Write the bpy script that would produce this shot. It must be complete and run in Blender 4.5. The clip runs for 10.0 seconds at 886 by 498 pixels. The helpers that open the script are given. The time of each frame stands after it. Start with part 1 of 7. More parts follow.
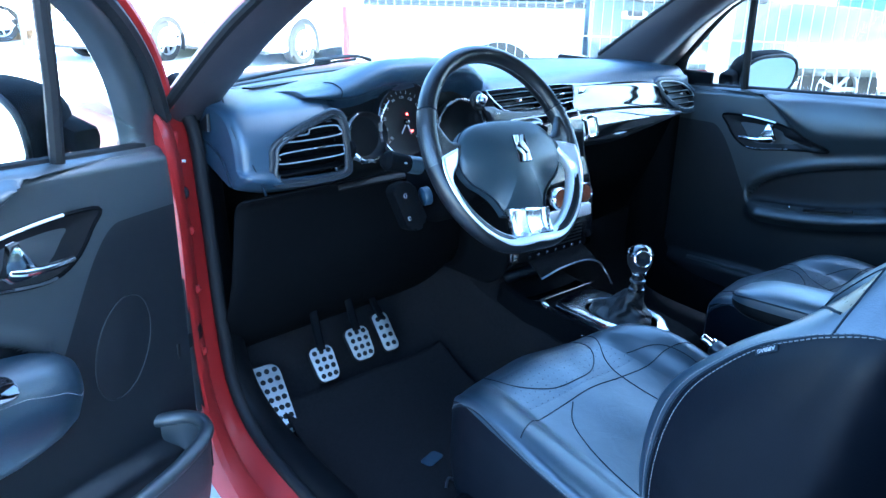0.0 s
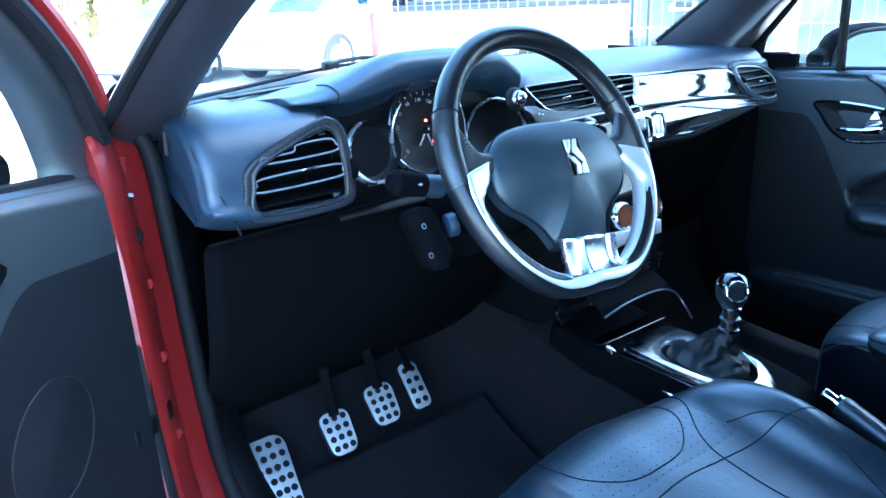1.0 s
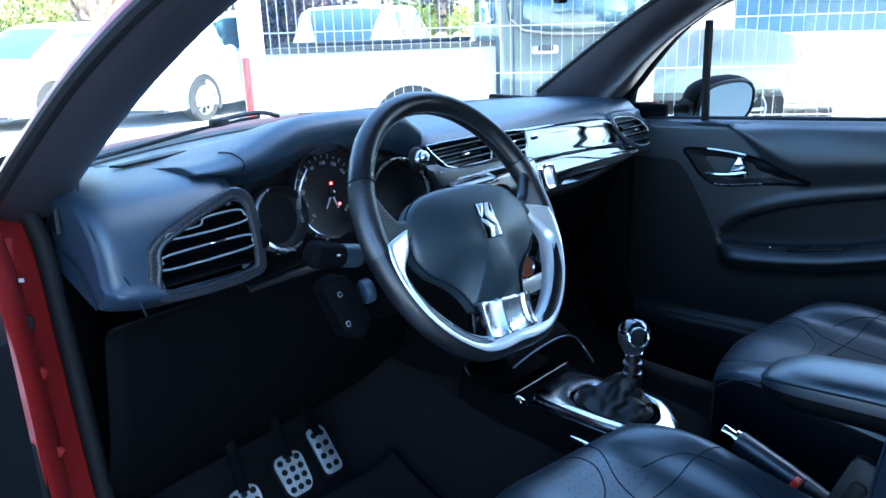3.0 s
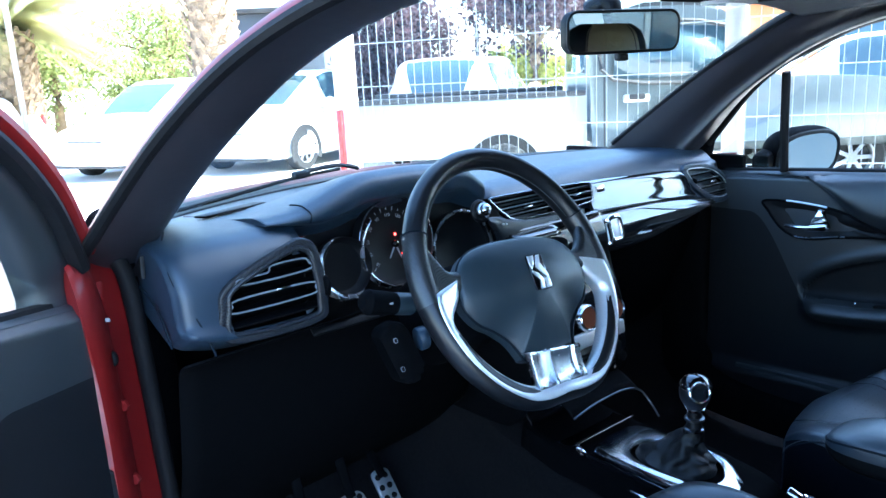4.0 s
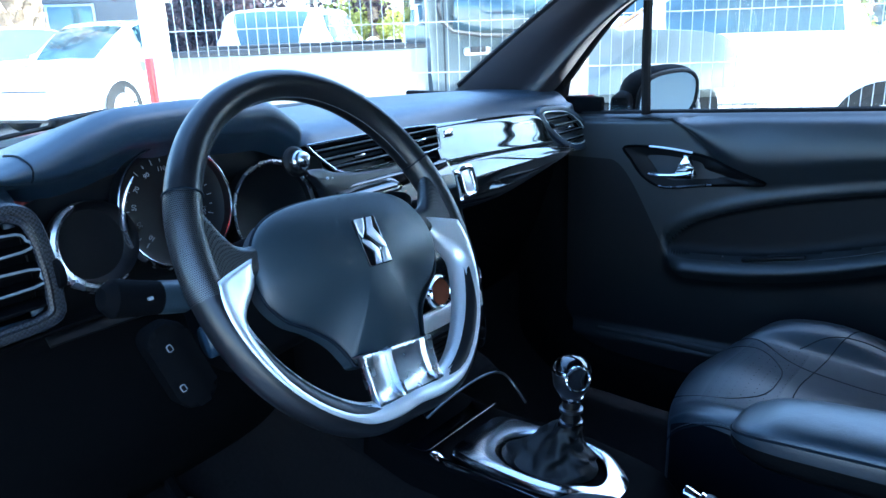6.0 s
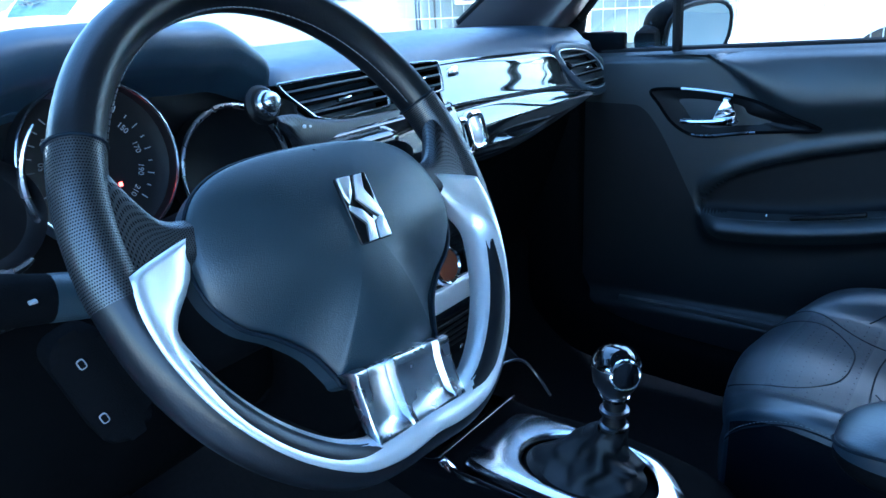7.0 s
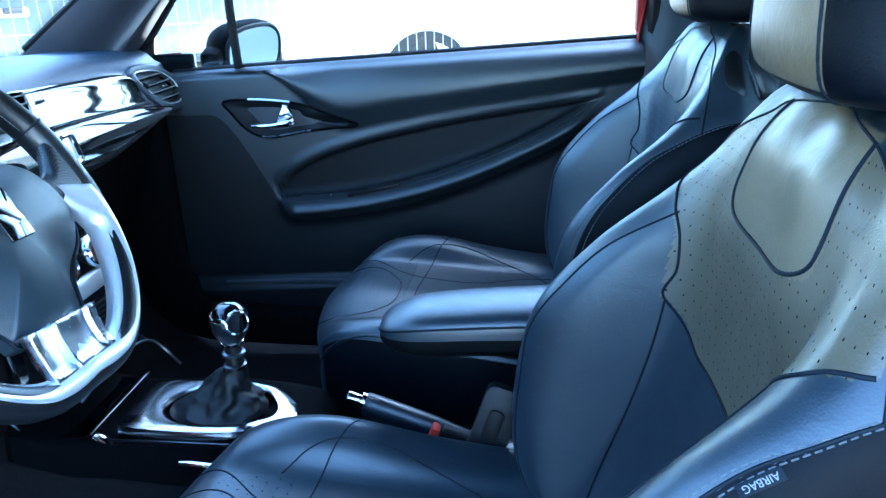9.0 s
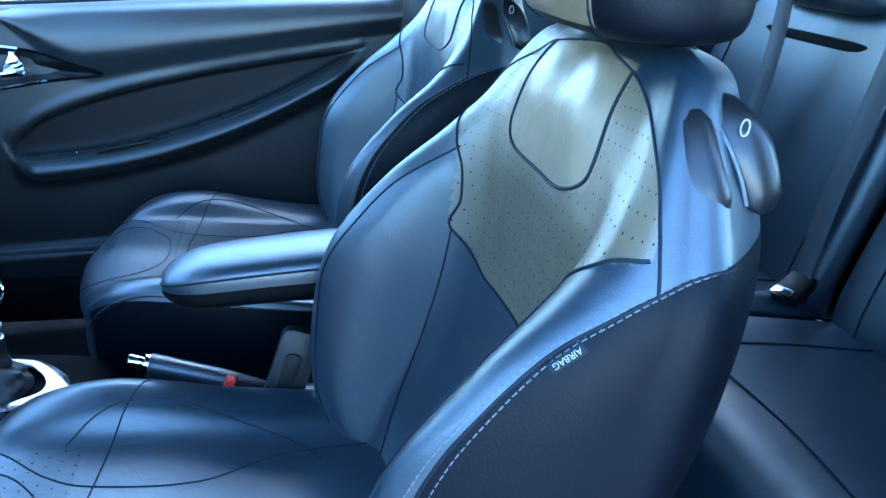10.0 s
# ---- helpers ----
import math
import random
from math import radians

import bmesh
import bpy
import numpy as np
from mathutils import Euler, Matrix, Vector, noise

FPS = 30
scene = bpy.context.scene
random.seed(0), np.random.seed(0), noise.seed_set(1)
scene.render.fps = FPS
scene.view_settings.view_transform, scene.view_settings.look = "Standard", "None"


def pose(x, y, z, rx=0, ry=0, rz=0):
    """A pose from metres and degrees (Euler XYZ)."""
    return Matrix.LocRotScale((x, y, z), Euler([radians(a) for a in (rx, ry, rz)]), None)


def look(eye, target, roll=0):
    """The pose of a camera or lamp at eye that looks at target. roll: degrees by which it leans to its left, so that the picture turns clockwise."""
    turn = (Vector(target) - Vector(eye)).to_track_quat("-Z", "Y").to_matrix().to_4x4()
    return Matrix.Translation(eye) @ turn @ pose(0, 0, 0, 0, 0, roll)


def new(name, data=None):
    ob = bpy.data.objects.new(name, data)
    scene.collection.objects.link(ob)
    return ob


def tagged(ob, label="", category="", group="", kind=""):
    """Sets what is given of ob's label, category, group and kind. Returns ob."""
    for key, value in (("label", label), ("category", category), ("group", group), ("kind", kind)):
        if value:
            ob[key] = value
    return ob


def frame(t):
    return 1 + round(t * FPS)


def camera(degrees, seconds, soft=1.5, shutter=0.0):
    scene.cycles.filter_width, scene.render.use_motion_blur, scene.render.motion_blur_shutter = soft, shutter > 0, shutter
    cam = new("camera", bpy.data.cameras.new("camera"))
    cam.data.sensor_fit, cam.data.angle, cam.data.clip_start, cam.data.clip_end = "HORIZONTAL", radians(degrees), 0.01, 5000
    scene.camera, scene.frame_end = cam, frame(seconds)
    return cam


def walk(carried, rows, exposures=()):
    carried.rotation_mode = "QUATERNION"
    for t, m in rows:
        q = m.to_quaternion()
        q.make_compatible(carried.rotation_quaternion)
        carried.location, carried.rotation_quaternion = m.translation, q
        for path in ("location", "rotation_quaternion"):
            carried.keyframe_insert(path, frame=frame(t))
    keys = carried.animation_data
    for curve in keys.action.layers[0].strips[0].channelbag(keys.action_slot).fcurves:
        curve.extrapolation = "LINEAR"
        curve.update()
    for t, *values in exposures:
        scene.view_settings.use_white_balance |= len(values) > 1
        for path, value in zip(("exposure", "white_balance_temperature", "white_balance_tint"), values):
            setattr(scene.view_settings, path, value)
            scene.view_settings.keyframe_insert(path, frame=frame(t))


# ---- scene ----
cam = camera(61.1, 10.0)
PATH = [
    (0, (-1.313, -0.923, 1.223), (-0.106, 0.513, 0.528), 1.1),
    (0.5, (-1.207, -0.808, 1.197), (-0.1, 0.705, 0.5), -0.8),
    (1, (-1.084, -0.685, 1.155), (0.029, 0.836, 0.486), -2.5),
    (1.5, (-1.046, -0.589, 1.127), (0.304, 0.728, 0.461), -1.3),
    (2, (-1.095, -0.585, 1.143), (0.394, 0.547, 0.435), -0.6),
    (2.5, (-1.113, -0.615, 1.169), (0.33, 0.596, 0.497), -1.8),
    (3, (-1.116, -0.634, 1.197), (0.266, 0.684, 0.604), -2.0),
    (3.2, (-1.115, -0.643, 1.203), (0.239, 0.72, 0.645), -2.1),
    (4.3, (-1.087, -0.714, 1.213), (0.107, 0.829, 0.773), -3.1),
    (4.5, (-1.077, -0.714, 1.207), (0.109, 0.839, 0.78), -3.1),
    (5, (-1.05, -0.73, 1.203), (0.136, 0.824, 0.78), -3.3),
    (5.5, (-0.976, -0.647, 1.168), (0.4, 0.73, 0.709), -2.4),
    (5.7, (-0.932, -0.585, 1.153), (0.534, 0.68, 0.652), -1.8),
    (6.8, (-0.737, -0.378, 1.093), (0.734, 0.799, 0.421), -2.5),
    (7, (-0.716, -0.354, 1.08), (0.756, 0.814, 0.394), -2.9),
    (7.5, (-0.714, -0.329, 1.078), (0.879, 0.623, 0.332), -1.9),
    (8, (-0.774, -0.366, 1.097), (0.933, 0.362, 0.352), -1.3),
    (8.5, (-0.894, -0.453, 1.121), (0.897, 0.096, 0.422), -2.3),
    (9, (-0.964, -0.476, 1.134), (0.891, -0.244, 0.422), -1.8),
    (9.5, (-1.012, -0.425, 1.107), (0.802, -0.618, 0.286), 1.2),
    (10, (-0.993, -0.428, 1.117), (0.791, -0.844, 0.314), 2.3),
]
walk(cam, [(t, look(eye, target, roll)) for t, eye, target, roll in PATH], [(0, 4.2, 5000, -2), (1, 4.26, 5100, -2), (2, 3.58, 5150, -1), (2.5, 3.58, 5250, 0), (3, 3.42, 5400, 2), (4.5, 3.3, 5600, 3), (5.5, 3.25, 5500, 3), (7, 3.45, 5000, -2), (8, 3.82, 5000, -2), (8.5, 3.95, 5000, -2), (9, 4.1, 5100, -1), (9.5, 3.92, 5000, -2), (10, 4.58, 5000, -2)])

# ---- light ----
SUN_TO = Vector((0.50, -0.42, 0.76)).normalized()
world = bpy.data.worlds.new("world")
scene.world = world
world.use_nodes = True
_n = world.node_tree.nodes
_sky = _n.new("ShaderNodeTexSky")
_sky.sky_type = "NISHITA"
_sky.sun_disc = False
_sky.ozone_density = 2.2
_sky.sun_elevation = math.asin(SUN_TO.z)
_sky.sun_rotation = math.atan2(SUN_TO.x, SUN_TO.y)
_n["Background"].inputs["Strength"].default_value = 0.14
world.node_tree.links.new(_sky.outputs[0], _n["Background"].inputs["Color"])
_sun = new("sun", bpy.data.lights.new("sun", "SUN"))
_sun.data.energy = 5.0
_sun.data.angle = radians(0.53)
_sun.data.color = (1.0, 0.94, 0.84)
_sun.matrix_world = look(SUN_TO * 30, (0, 0, 0))


# ---- materials ----
def material(name, color, rough=0.5, metal=0.0, vary=0.25, scale=6.0, bump=0.0, grain=400.0, coat=0.0, crough=0.04, spec=0.5, sheen=0.0,
             second=None, rvary=0.1, dist=0.001, gkind="NOISE", coord="Object", wrinkle=0.0):
    """A surface with stains at one scale and grain at another."""
    m = bpy.data.materials.new(name)
    m.use_nodes = True
    nt = m.node_tree
    b = nt.nodes["Principled BSDF"]
    tc = nt.nodes.new("ShaderNodeTexCoord")
    n1 = nt.nodes.new("ShaderNodeTexNoise")
    n1.inputs["Scale"].default_value = scale
    n1.inputs["Detail"].default_value = 4
    nt.links.new(tc.outputs[coord], n1.inputs["Vector"])
    ramp = nt.nodes.new("ShaderNodeMix")
    ramp.data_type = "RGBA"
    lo = [c * (1 - vary) for c in color]
    hi = second or [min(1, c * (1 + vary)) for c in color]
    ramp.inputs[6].default_value = (*lo, 1)
    ramp.inputs[7].default_value = (*hi, 1)
    nt.links.new(n1.outputs["Fac"], ramp.inputs[0])
    nt.links.new(ramp.outputs[2], b.inputs["Base Color"])
    rr = nt.nodes.new("ShaderNodeMapRange")
    rr.inputs[3].default_value = max(0.0, rough - rvary)
    rr.inputs[4].default_value = min(1.0, rough + rvary)
    n3 = nt.nodes.new("ShaderNodeTexNoise")
    n3.inputs["Scale"].default_value = scale * 4.3
    nt.links.new(tc.outputs[coord], n3.inputs["Vector"])
    nt.links.new(n3.outputs["Fac"], rr.inputs[0])
    nt.links.new(rr.outputs[0], b.inputs["Roughness"])
    b.inputs["Metallic"].default_value = metal
    b.inputs["Coat Weight"].default_value = coat
    b.inputs["Coat Roughness"].default_value = crough
    b.inputs["Specular IOR Level"].default_value = spec
    b.inputs["Sheen Weight"].default_value = sheen
    if bump:
        g = nt.nodes.new("ShaderNodeTexVoronoi" if gkind == "CELL" else "ShaderNodeTexNoise")
        g.inputs["Scale"].default_value = grain
        nt.links.new(tc.outputs[coord], g.inputs["Vector"])
        bp = nt.nodes.new("ShaderNodeBump")
        bp.inputs["Strength"].default_value = bump
        bp.inputs["Distance"].default_value = dist
        nt.links.new(g.outputs[0], bp.inputs["Height"])
        nt.links.new(bp.outputs[0], b.inputs["Normal"])
        if wrinkle:
            wn_ = nt.nodes.new("ShaderNodeTexNoise")
            wn_.inputs["Scale"].default_value = 26.0
            wn_.inputs["Detail"].default_value = 3.0
            wn_.inputs["Distortion"].default_value = 1.2
            nt.links.new(tc.outputs[coord], wn_.inputs["Vector"])
            wb = nt.nodes.new("ShaderNodeBump")
            wb.inputs["Strength"].default_value = wrinkle
            wb.inputs["Distance"].default_value = 0.006
            nt.links.new(wn_.outputs["Fac"], wb.inputs["Height"])
            nt.links.new(wb.outputs[0], bp.inputs["Normal"])
    return m


def emitter(name, color, strength):
    m = bpy.data.materials.new(name)
    m.use_nodes = True
    b = m.node_tree.nodes["Principled BSDF"]
    b.inputs["Base Color"].default_value = (*color, 1)
    b.inputs["Emission Color"].default_value = (*color, 1)
    b.inputs["Emission Strength"].default_value = strength
    return m


def glass(name, tint, gloss=1.0):
    """A thin pane: clear, with Fresnel gloss on top."""
    m = bpy.data.materials.new(name)
    m.use_nodes = True
    nt = m.node_tree
    nt.nodes.remove(nt.nodes["Principled BSDF"])
    tr, gl, mix, lw, pw, fr = (nt.nodes.new(k) for k in ("ShaderNodeBsdfTransparent", "ShaderNodeBsdfGlossy", "ShaderNodeMixShader", "ShaderNodeLayerWeight", "ShaderNodeMath", "ShaderNodeMath"))
    tr.inputs[0].default_value = (*tint, 1)
    gl.inputs["Roughness"].default_value = 0.02
    gl.inputs["Color"].default_value = (gloss, gloss, gloss, 1)
    lw.inputs[0].default_value = 0.5
    pw.operation, fr.operation = "POWER", "MULTIPLY_ADD"
    pw.inputs[1].default_value = 5.0
    fr.inputs[1].default_value, fr.inputs[2].default_value = 0.45, 0.022
    nt.links.new(lw.outputs["Facing"], pw.inputs[0])
    nt.links.new(pw.outputs[0], fr.inputs[0])
    nt.links.new(fr.outputs[0], mix.inputs[0])
    nt.links.new(tr.outputs[0], mix.inputs[1])
    nt.links.new(gl.outputs[0], mix.inputs[2])
    nt.links.new(mix.outputs[0], nt.nodes["Material Output"].inputs[0])
    return m


def dotted(m, pitch, size, depth=0.2):
    """Punches rows of small holes, by the mesh's own UV in metres, into a leather."""
    nt = m.node_tree
    b = nt.nodes["Principled BSDF"]
    uv = nt.nodes.new("ShaderNodeUVMap")
    sp = nt.nodes.new("ShaderNodeSeparateXYZ")
    nt.links.new(uv.outputs[0], sp.inputs[0])

    def op(kind, a, c=None):
        n = nt.nodes.new("ShaderNodeMath")
        n.operation = kind
        for k, v in enumerate((a, c)):
            if v is None:
                continue
            if isinstance(v, (int, float)):
                n.inputs[k].default_value = v
            else:
                nt.links.new(v, n.inputs[k])
        return n.outputs[0]
    row = op("DIVIDE", sp.outputs[1], pitch)
    odd = op("MULTIPLY", op("MODULO", op("FLOOR", row), 2.0), 0.5)
    fx = op("SUBTRACT", op("FRACT", op("ADD", op("DIVIDE", sp.outputs[0], pitch), odd)), 0.5)
    fy = op("SUBTRACT", op("FRACT", row), 0.5)
    r2 = op("ADD", op("MULTIPLY", fx, fx), op("MULTIPLY", fy, fy))
    hole = op("LESS_THAN", r2, (size / pitch) ** 2)
    mix = nt.nodes.new("ShaderNodeMix")
    mix.data_type = "RGBA"
    src = b.inputs["Base Color"].links[0].from_socket
    nt.links.new(hole, mix.inputs[0])
    nt.links.new(src, mix.inputs[6])
    mix.inputs[7].default_value = (0.004, 0.004, 0.005, 1)
    nt.links.new(mix.outputs[2], b.inputs["Base Color"])
    bp = nt.nodes.new("ShaderNodeBump")
    bp.inputs["Strength"].default_value = depth
    bp.inputs["Distance"].default_value = 0.001
    bp.invert = True
    nt.links.new(hole, bp.inputs["Height"])
    if b.inputs["Normal"].links:
        nt.links.new(b.inputs["Normal"].links[0].from_socket, bp.inputs["Normal"])
    nt.links.new(bp.outputs[0], b.inputs["Normal"])
    spc = op("MULTIPLY", op("SUBTRACT", 1.0, hole), 1.0)
    nt.links.new(spc, b.inputs["Specular IOR Level"])
    nt.links.new(op("MULTIPLY", op("SUBTRACT", 1.0, hole), 0.35), b.inputs["Coat Weight"])
    return m


LEATHER = material("leather", (0.0048, 0.0130, 0.0230), 0.42, vary=0.2, scale=9, bump=0.14, grain=520, gkind="CELL", rvary=0.06, spec=1.0, coat=0.36, crough=0.30, wrinkle=0.14)
# warm light reflected on the driver's backrest is put into this tan
LEATHER_PERF_LIT = dotted(material("leather_perforated_lit", (0.096, 0.076, 0.042), 0.45, vary=0.2, scale=9, bump=0.16, grain=520, gkind="CELL", rvary=0.06, spec=1.0, coat=0.35, crough=0.24, wrinkle=0.16), 0.015, 0.0010)
VINYL = material("matte_vinyl", (0.0018, 0.0021, 0.0028), 0.55, vary=0.2, scale=9, bump=0.2, grain=520, gkind="CELL", spec=0.10)
DOORLOW = material("door_lower_plastic", (0.0036, 0.0044, 0.0062), 0.46, vary=0.15, scale=14, bump=0.3, grain=1100, spec=0.45)
LEATHER_DOTS = dotted(material("leather_pierced", (0.0060, 0.0180, 0.0310), 0.44, vary=0.2, scale=9, bump=0.16, grain=520, gkind="CELL", rvary=0.06, spec=1.0, coat=0.35, crough=0.24, wrinkle=0.16), 0.015, 0.0010)
# smooth leather in a paler tan that stands for warm reflected light
LEATHER_WARMLIT = material("leather_warm_lit", (0.150, 0.116, 0.062), 0.42, vary=0.15, scale=9, bump=0.16, grain=520, gkind="CELL", rvary=0.06, spec=1.0, coat=0.35, crough=0.24, wrinkle=0.3)
# seat leather near black: shade on seat and headrest sides put into the colour
LEATHER_SHADED = material("leather_shaded", (0.0011, 0.0020, 0.0042), 0.5, vary=0.2, scale=9, bump=0.14, grain=520, gkind="CELL", spec=0.12)
DOORSOFT = material("door_soft_plastic", (0.0135, 0.0172, 0.0205), 0.42, vary=0.15, scale=14, bump=0.3, grain=1100, rvary=0.06, spec=0.9)
DOORLEAF = material("door_leaf_dark", (0.0034, 0.0040, 0.0054), 0.55, vary=0.2, scale=14, bump=0.3, grain=900, spec=0.25)
GRIP = material("grip_leather", (0.008, 0.0085, 0.010), 0.46, vary=0.2, scale=60, bump=0.35, grain=900, gkind="CELL", spec=0.45)
GRIPWEAVE = dotted(material("pierced_grip_leather", (0.009, 0.0095, 0.011), 0.42, vary=0.2, scale=60, bump=0.2, grain=900, gkind="CELL", spec=0.5), 0.0017, 0.00045, 0.08)
THREAD = material("thread", (0.13, 0.135, 0.145), 0.8, vary=0.1, scale=90)
PIPING = material("piping", (0.006, 0.010, 0.016), 0.6, vary=0.1, spec=0.15)
SOFT = material("soft_plastic", (0.0155, 0.030, 0.050), 0.42, vary=0.15, scale=14, bump=0.3, grain=1000, rvary=0.06, spec=0.75)
PADSKIN = material("airbag_skin", (0.016, 0.0265, 0.034), 0.42, vary=0.15, scale=14, bump=0.3, grain=1000, rvary=0.05, spec=0.65)
PILLARTRIM = material("pillar_plastic", (0.022, 0.020, 0.024), 0.42, vary=0.15, scale=14, bump=0.25, grain=1000, rvary=0.05, spec=0.6)
RIMLEATHER = material("wheel_leather", (0.006, 0.0065, 0.008), 0.33, vary=0.2, scale=12, bump=0.08, grain=700, gkind="CELL", rvary=0.05, spec=0.5)
HARD = material("hard_plastic", (0.0020, 0.0022, 0.0028), 0.8, vary=0.15, scale=14, bump=0.4, grain=900, spec=0.05)
DARK = material("black_plastic", (0.003, 0.003, 0.0038), 0.5, vary=0.2, scale=20, spec=0.25)
PIANO = material("gloss_black", (0.004, 0.004, 0.005), 0.06, vary=0.1, coat=1.0, rvary=0.02)
ALU = material("satin_aluminium", (0.90, 0.91, 0.92), 0.36, metal=0.72, vary=0.0, scale=12, rvary=0.03)
SPOKEALU = material("brushed_spoke", (0.56, 0.57, 0.60), 0.27, metal=1.0, vary=0.03, scale=12, rvary=0.03)
SURROUND = material("polished_surround", (0.62, 0.64, 0.67), 0.17, metal=1.0, vary=0.03, rvary=0.03)
CHROME = material("chrome", (0.85, 0.86, 0.88), 0.08, metal=1.0, vary=0.03, rvary=0.03)
DULL_ALU = material("drilled_aluminium", (0.60, 0.60, 0.60), 0.40, metal=0.8, vary=0.12, scale=60, rvary=0.1)
CARBON = material("weave_trim", (0.014, 0.014, 0.017), 0.36, vary=0.8, scale=420, spec=0.35, coat=0.04)
_ck = CARBON.node_tree.nodes.new("ShaderNodeTexChecker")
_tc = CARBON.node_tree.nodes.new("ShaderNodeTexCoord")
CARBON.node_tree.links.new(_tc.outputs["Object"], _ck.inputs["Vector"])
_ck.inputs["Scale"].default_value = 420.0
_ck.inputs["Color1"].default_value = (0.002, 0.002, 0.003, 1)
_ck.inputs["Color2"].default_value = (0.030, 0.033, 0.040, 1)
CARBON.node_tree.links.new(_ck.outputs["Color"], CARBON.node_tree.nodes["Principled BSDF"].inputs["Base Color"])
SLATEDGE = material("pale_slat_edge", (0.17, 0.19, 0.21), 0.38, vary=0.1, scale=30, spec=0.6)
REDPAINT = material("red_paint", (0.19, 0.010, 0.010), 0.45, vary=0.12, scale=5, spec=0.3, coat=0.04)
RUBBER = material("rubber", (0.006, 0.006, 0.007), 0.65, vary=0.2, scale=40, bump=0.2, grain=500, spec=0.18)
RINGMETAL = material("ring_metal", (0.42, 0.44, 0.47), 0.2, metal=1.0, vary=0.05)
DARKCHROME = material("smoked_chrome", (0.16, 0.17, 0.19), 0.3, metal=1.0, vary=0.05)
CARPET = material("carpet", (0.013, 0.012, 0.013), 0.95, vary=0.5, scale=160, bump=1.0, grain=900, dist=0.004, spec=0.1)
LINING = material("roof_lining", (0.105, 0.108, 0.115), 0.95, vary=0.08, scale=60, bump=0.4, grain=600, spec=0.1)
BELT = material("belt_webbing", (0.05, 0.052, 0.06), 0.6, vary=0.2, scale=150, bump=0.5, grain=900)
REDPLASTIC = material("red_plastic", (0.55, 0.035, 0.02), 0.45, vary=0.1)
# orange-brown reflection on the climate dials, put into their face colour
ORANGE = material("dial_reflection_brown", (0.16, 0.055, 0.03), 0.15, vary=0.2, scale=20, coat=0.6)
WHITEPRINT = material("white_print", (0.75, 0.75, 0.75), 0.6, vary=0.05)
GREYPRINT = material("grey_print", (0.28, 0.28, 0.29), 0.6, vary=0.05)
REDLAMP = emitter("warning_red", (1.0, 0.04, 0.03), 2.0)
MIRROR = material("mirror_glass", (0.44, 0.48, 0.45), 0.015, metal=1.0, vary=0.01, rvary=0.005)
GLASS = glass("window_glass", (0.93, 0.96, 0.96))
GLASS_TINT = glass("tinted_glass", (0.70, 0.73, 0.73))
# outdoors
CONCRETE = material("pale_paving", (0.52, 0.50, 0.47), 0.9, vary=0.12, scale=0.8, bump=0.5, grain=60, dist=0.003)
WHITECAR = material("white_car_paint", (0.78, 0.78, 0.78), 0.3, vary=0.02, coat=0.8)
SILVERCAR = material("silver_car_paint", (0.36, 0.38, 0.38), 0.35, metal=0.4, vary=0.05, scale=3, coat=0.7)
# the pickup's silver made darker: shade on its cab put into the colour
SILVER_SHADED = material("silver_paint_shaded", (0.13, 0.155, 0.16), 0.35, metal=0.4, vary=0.08, scale=3, coat=0.7)
REDCAR = material("faded_red_paint", (0.45, 0.04, 0.03), 0.4, vary=0.1, coat=0.5)
TYRE = material("tyre", (0.02, 0.02, 0.02), 0.85, vary=0.2, scale=30)
WHEELALU = material("wheel_alloy", (0.55, 0.56, 0.57), 0.35, metal=0.9, vary=0.05)
CARGLASS = material("far_car_glass", (0.05, 0.09, 0.11), 0.04, vary=0.3, scale=3, spec=0.9, coat=0.5)
DARKTRIM = material("dark_trim", (0.03, 0.03, 0.032), 0.5, vary=0.2)
GALV = material("galvanised_wire", (0.40, 0.42, 0.43), 0.5, metal=0.2, vary=0.1, scale=20)
POSTWHITE = material("white_post_paint", (0.78, 0.77, 0.74), 0.7, vary=0.06, scale=7)
POLEGREY = material("weathered_pole", (0.36, 0.33, 0.29), 0.85, vary=0.25, scale=9, bump=0.5, grain=40, dist=0.01)
REFLECT = material("red_reflector", (0.70, 0.05, 0.04), 0.3, vary=0.15, scale=40)
BARK = material("palm_bark", (0.27, 0.19, 0.12), 0.95, vary=0.5, scale=7, bump=1.0, grain=14, dist=0.04)


def leaf_material(name, color, vary=0.4, scale=2.5):
    """A thin leaf that lets part of the light through."""
    m = material(name, color, 0.55, vary=vary, scale=scale)
    nt = m.node_tree
    tl, mix = nt.nodes.new("ShaderNodeBsdfTranslucent"), nt.nodes.new("ShaderNodeMixShader")
    tl.inputs[0].default_value = (*[min(1, c * 1.6) for c in color], 1)
    mix.inputs[0].default_value = 0.45
    nt.links.new(nt.nodes["Principled BSDF"].outputs[0], mix.inputs[1])
    nt.links.new(tl.outputs[0], mix.inputs[2])
    nt.links.new(mix.outputs[0], nt.nodes["Material Output"].inputs[0])
    return m


PALMLEAF = leaf_material("palm_leaf", (0.24, 0.23, 0.10))
LEAFGREEN = leaf_material("green_leaf", (0.22, 0.25, 0.09), 0.5)
LEAFYELLOW = leaf_material("hedge_leaf", (0.28, 0.30, 0.07))
LEAFPURPLE = leaf_material("plum_leaf", (0.085, 0.055, 0.062), 0.5)
WALLDARK = material("dark_wall", (0.06, 0.07, 0.085), 0.8, vary=0.15, scale=2)
WALLPALE = material("pale_wall", (0.70, 0.67, 0.62), 0.85, vary=0.06, scale=1.5)
WALLORANGE = material("orange_panel", (0.55, 0.22, 0.09), 0.7, vary=0.15, scale=1.5)
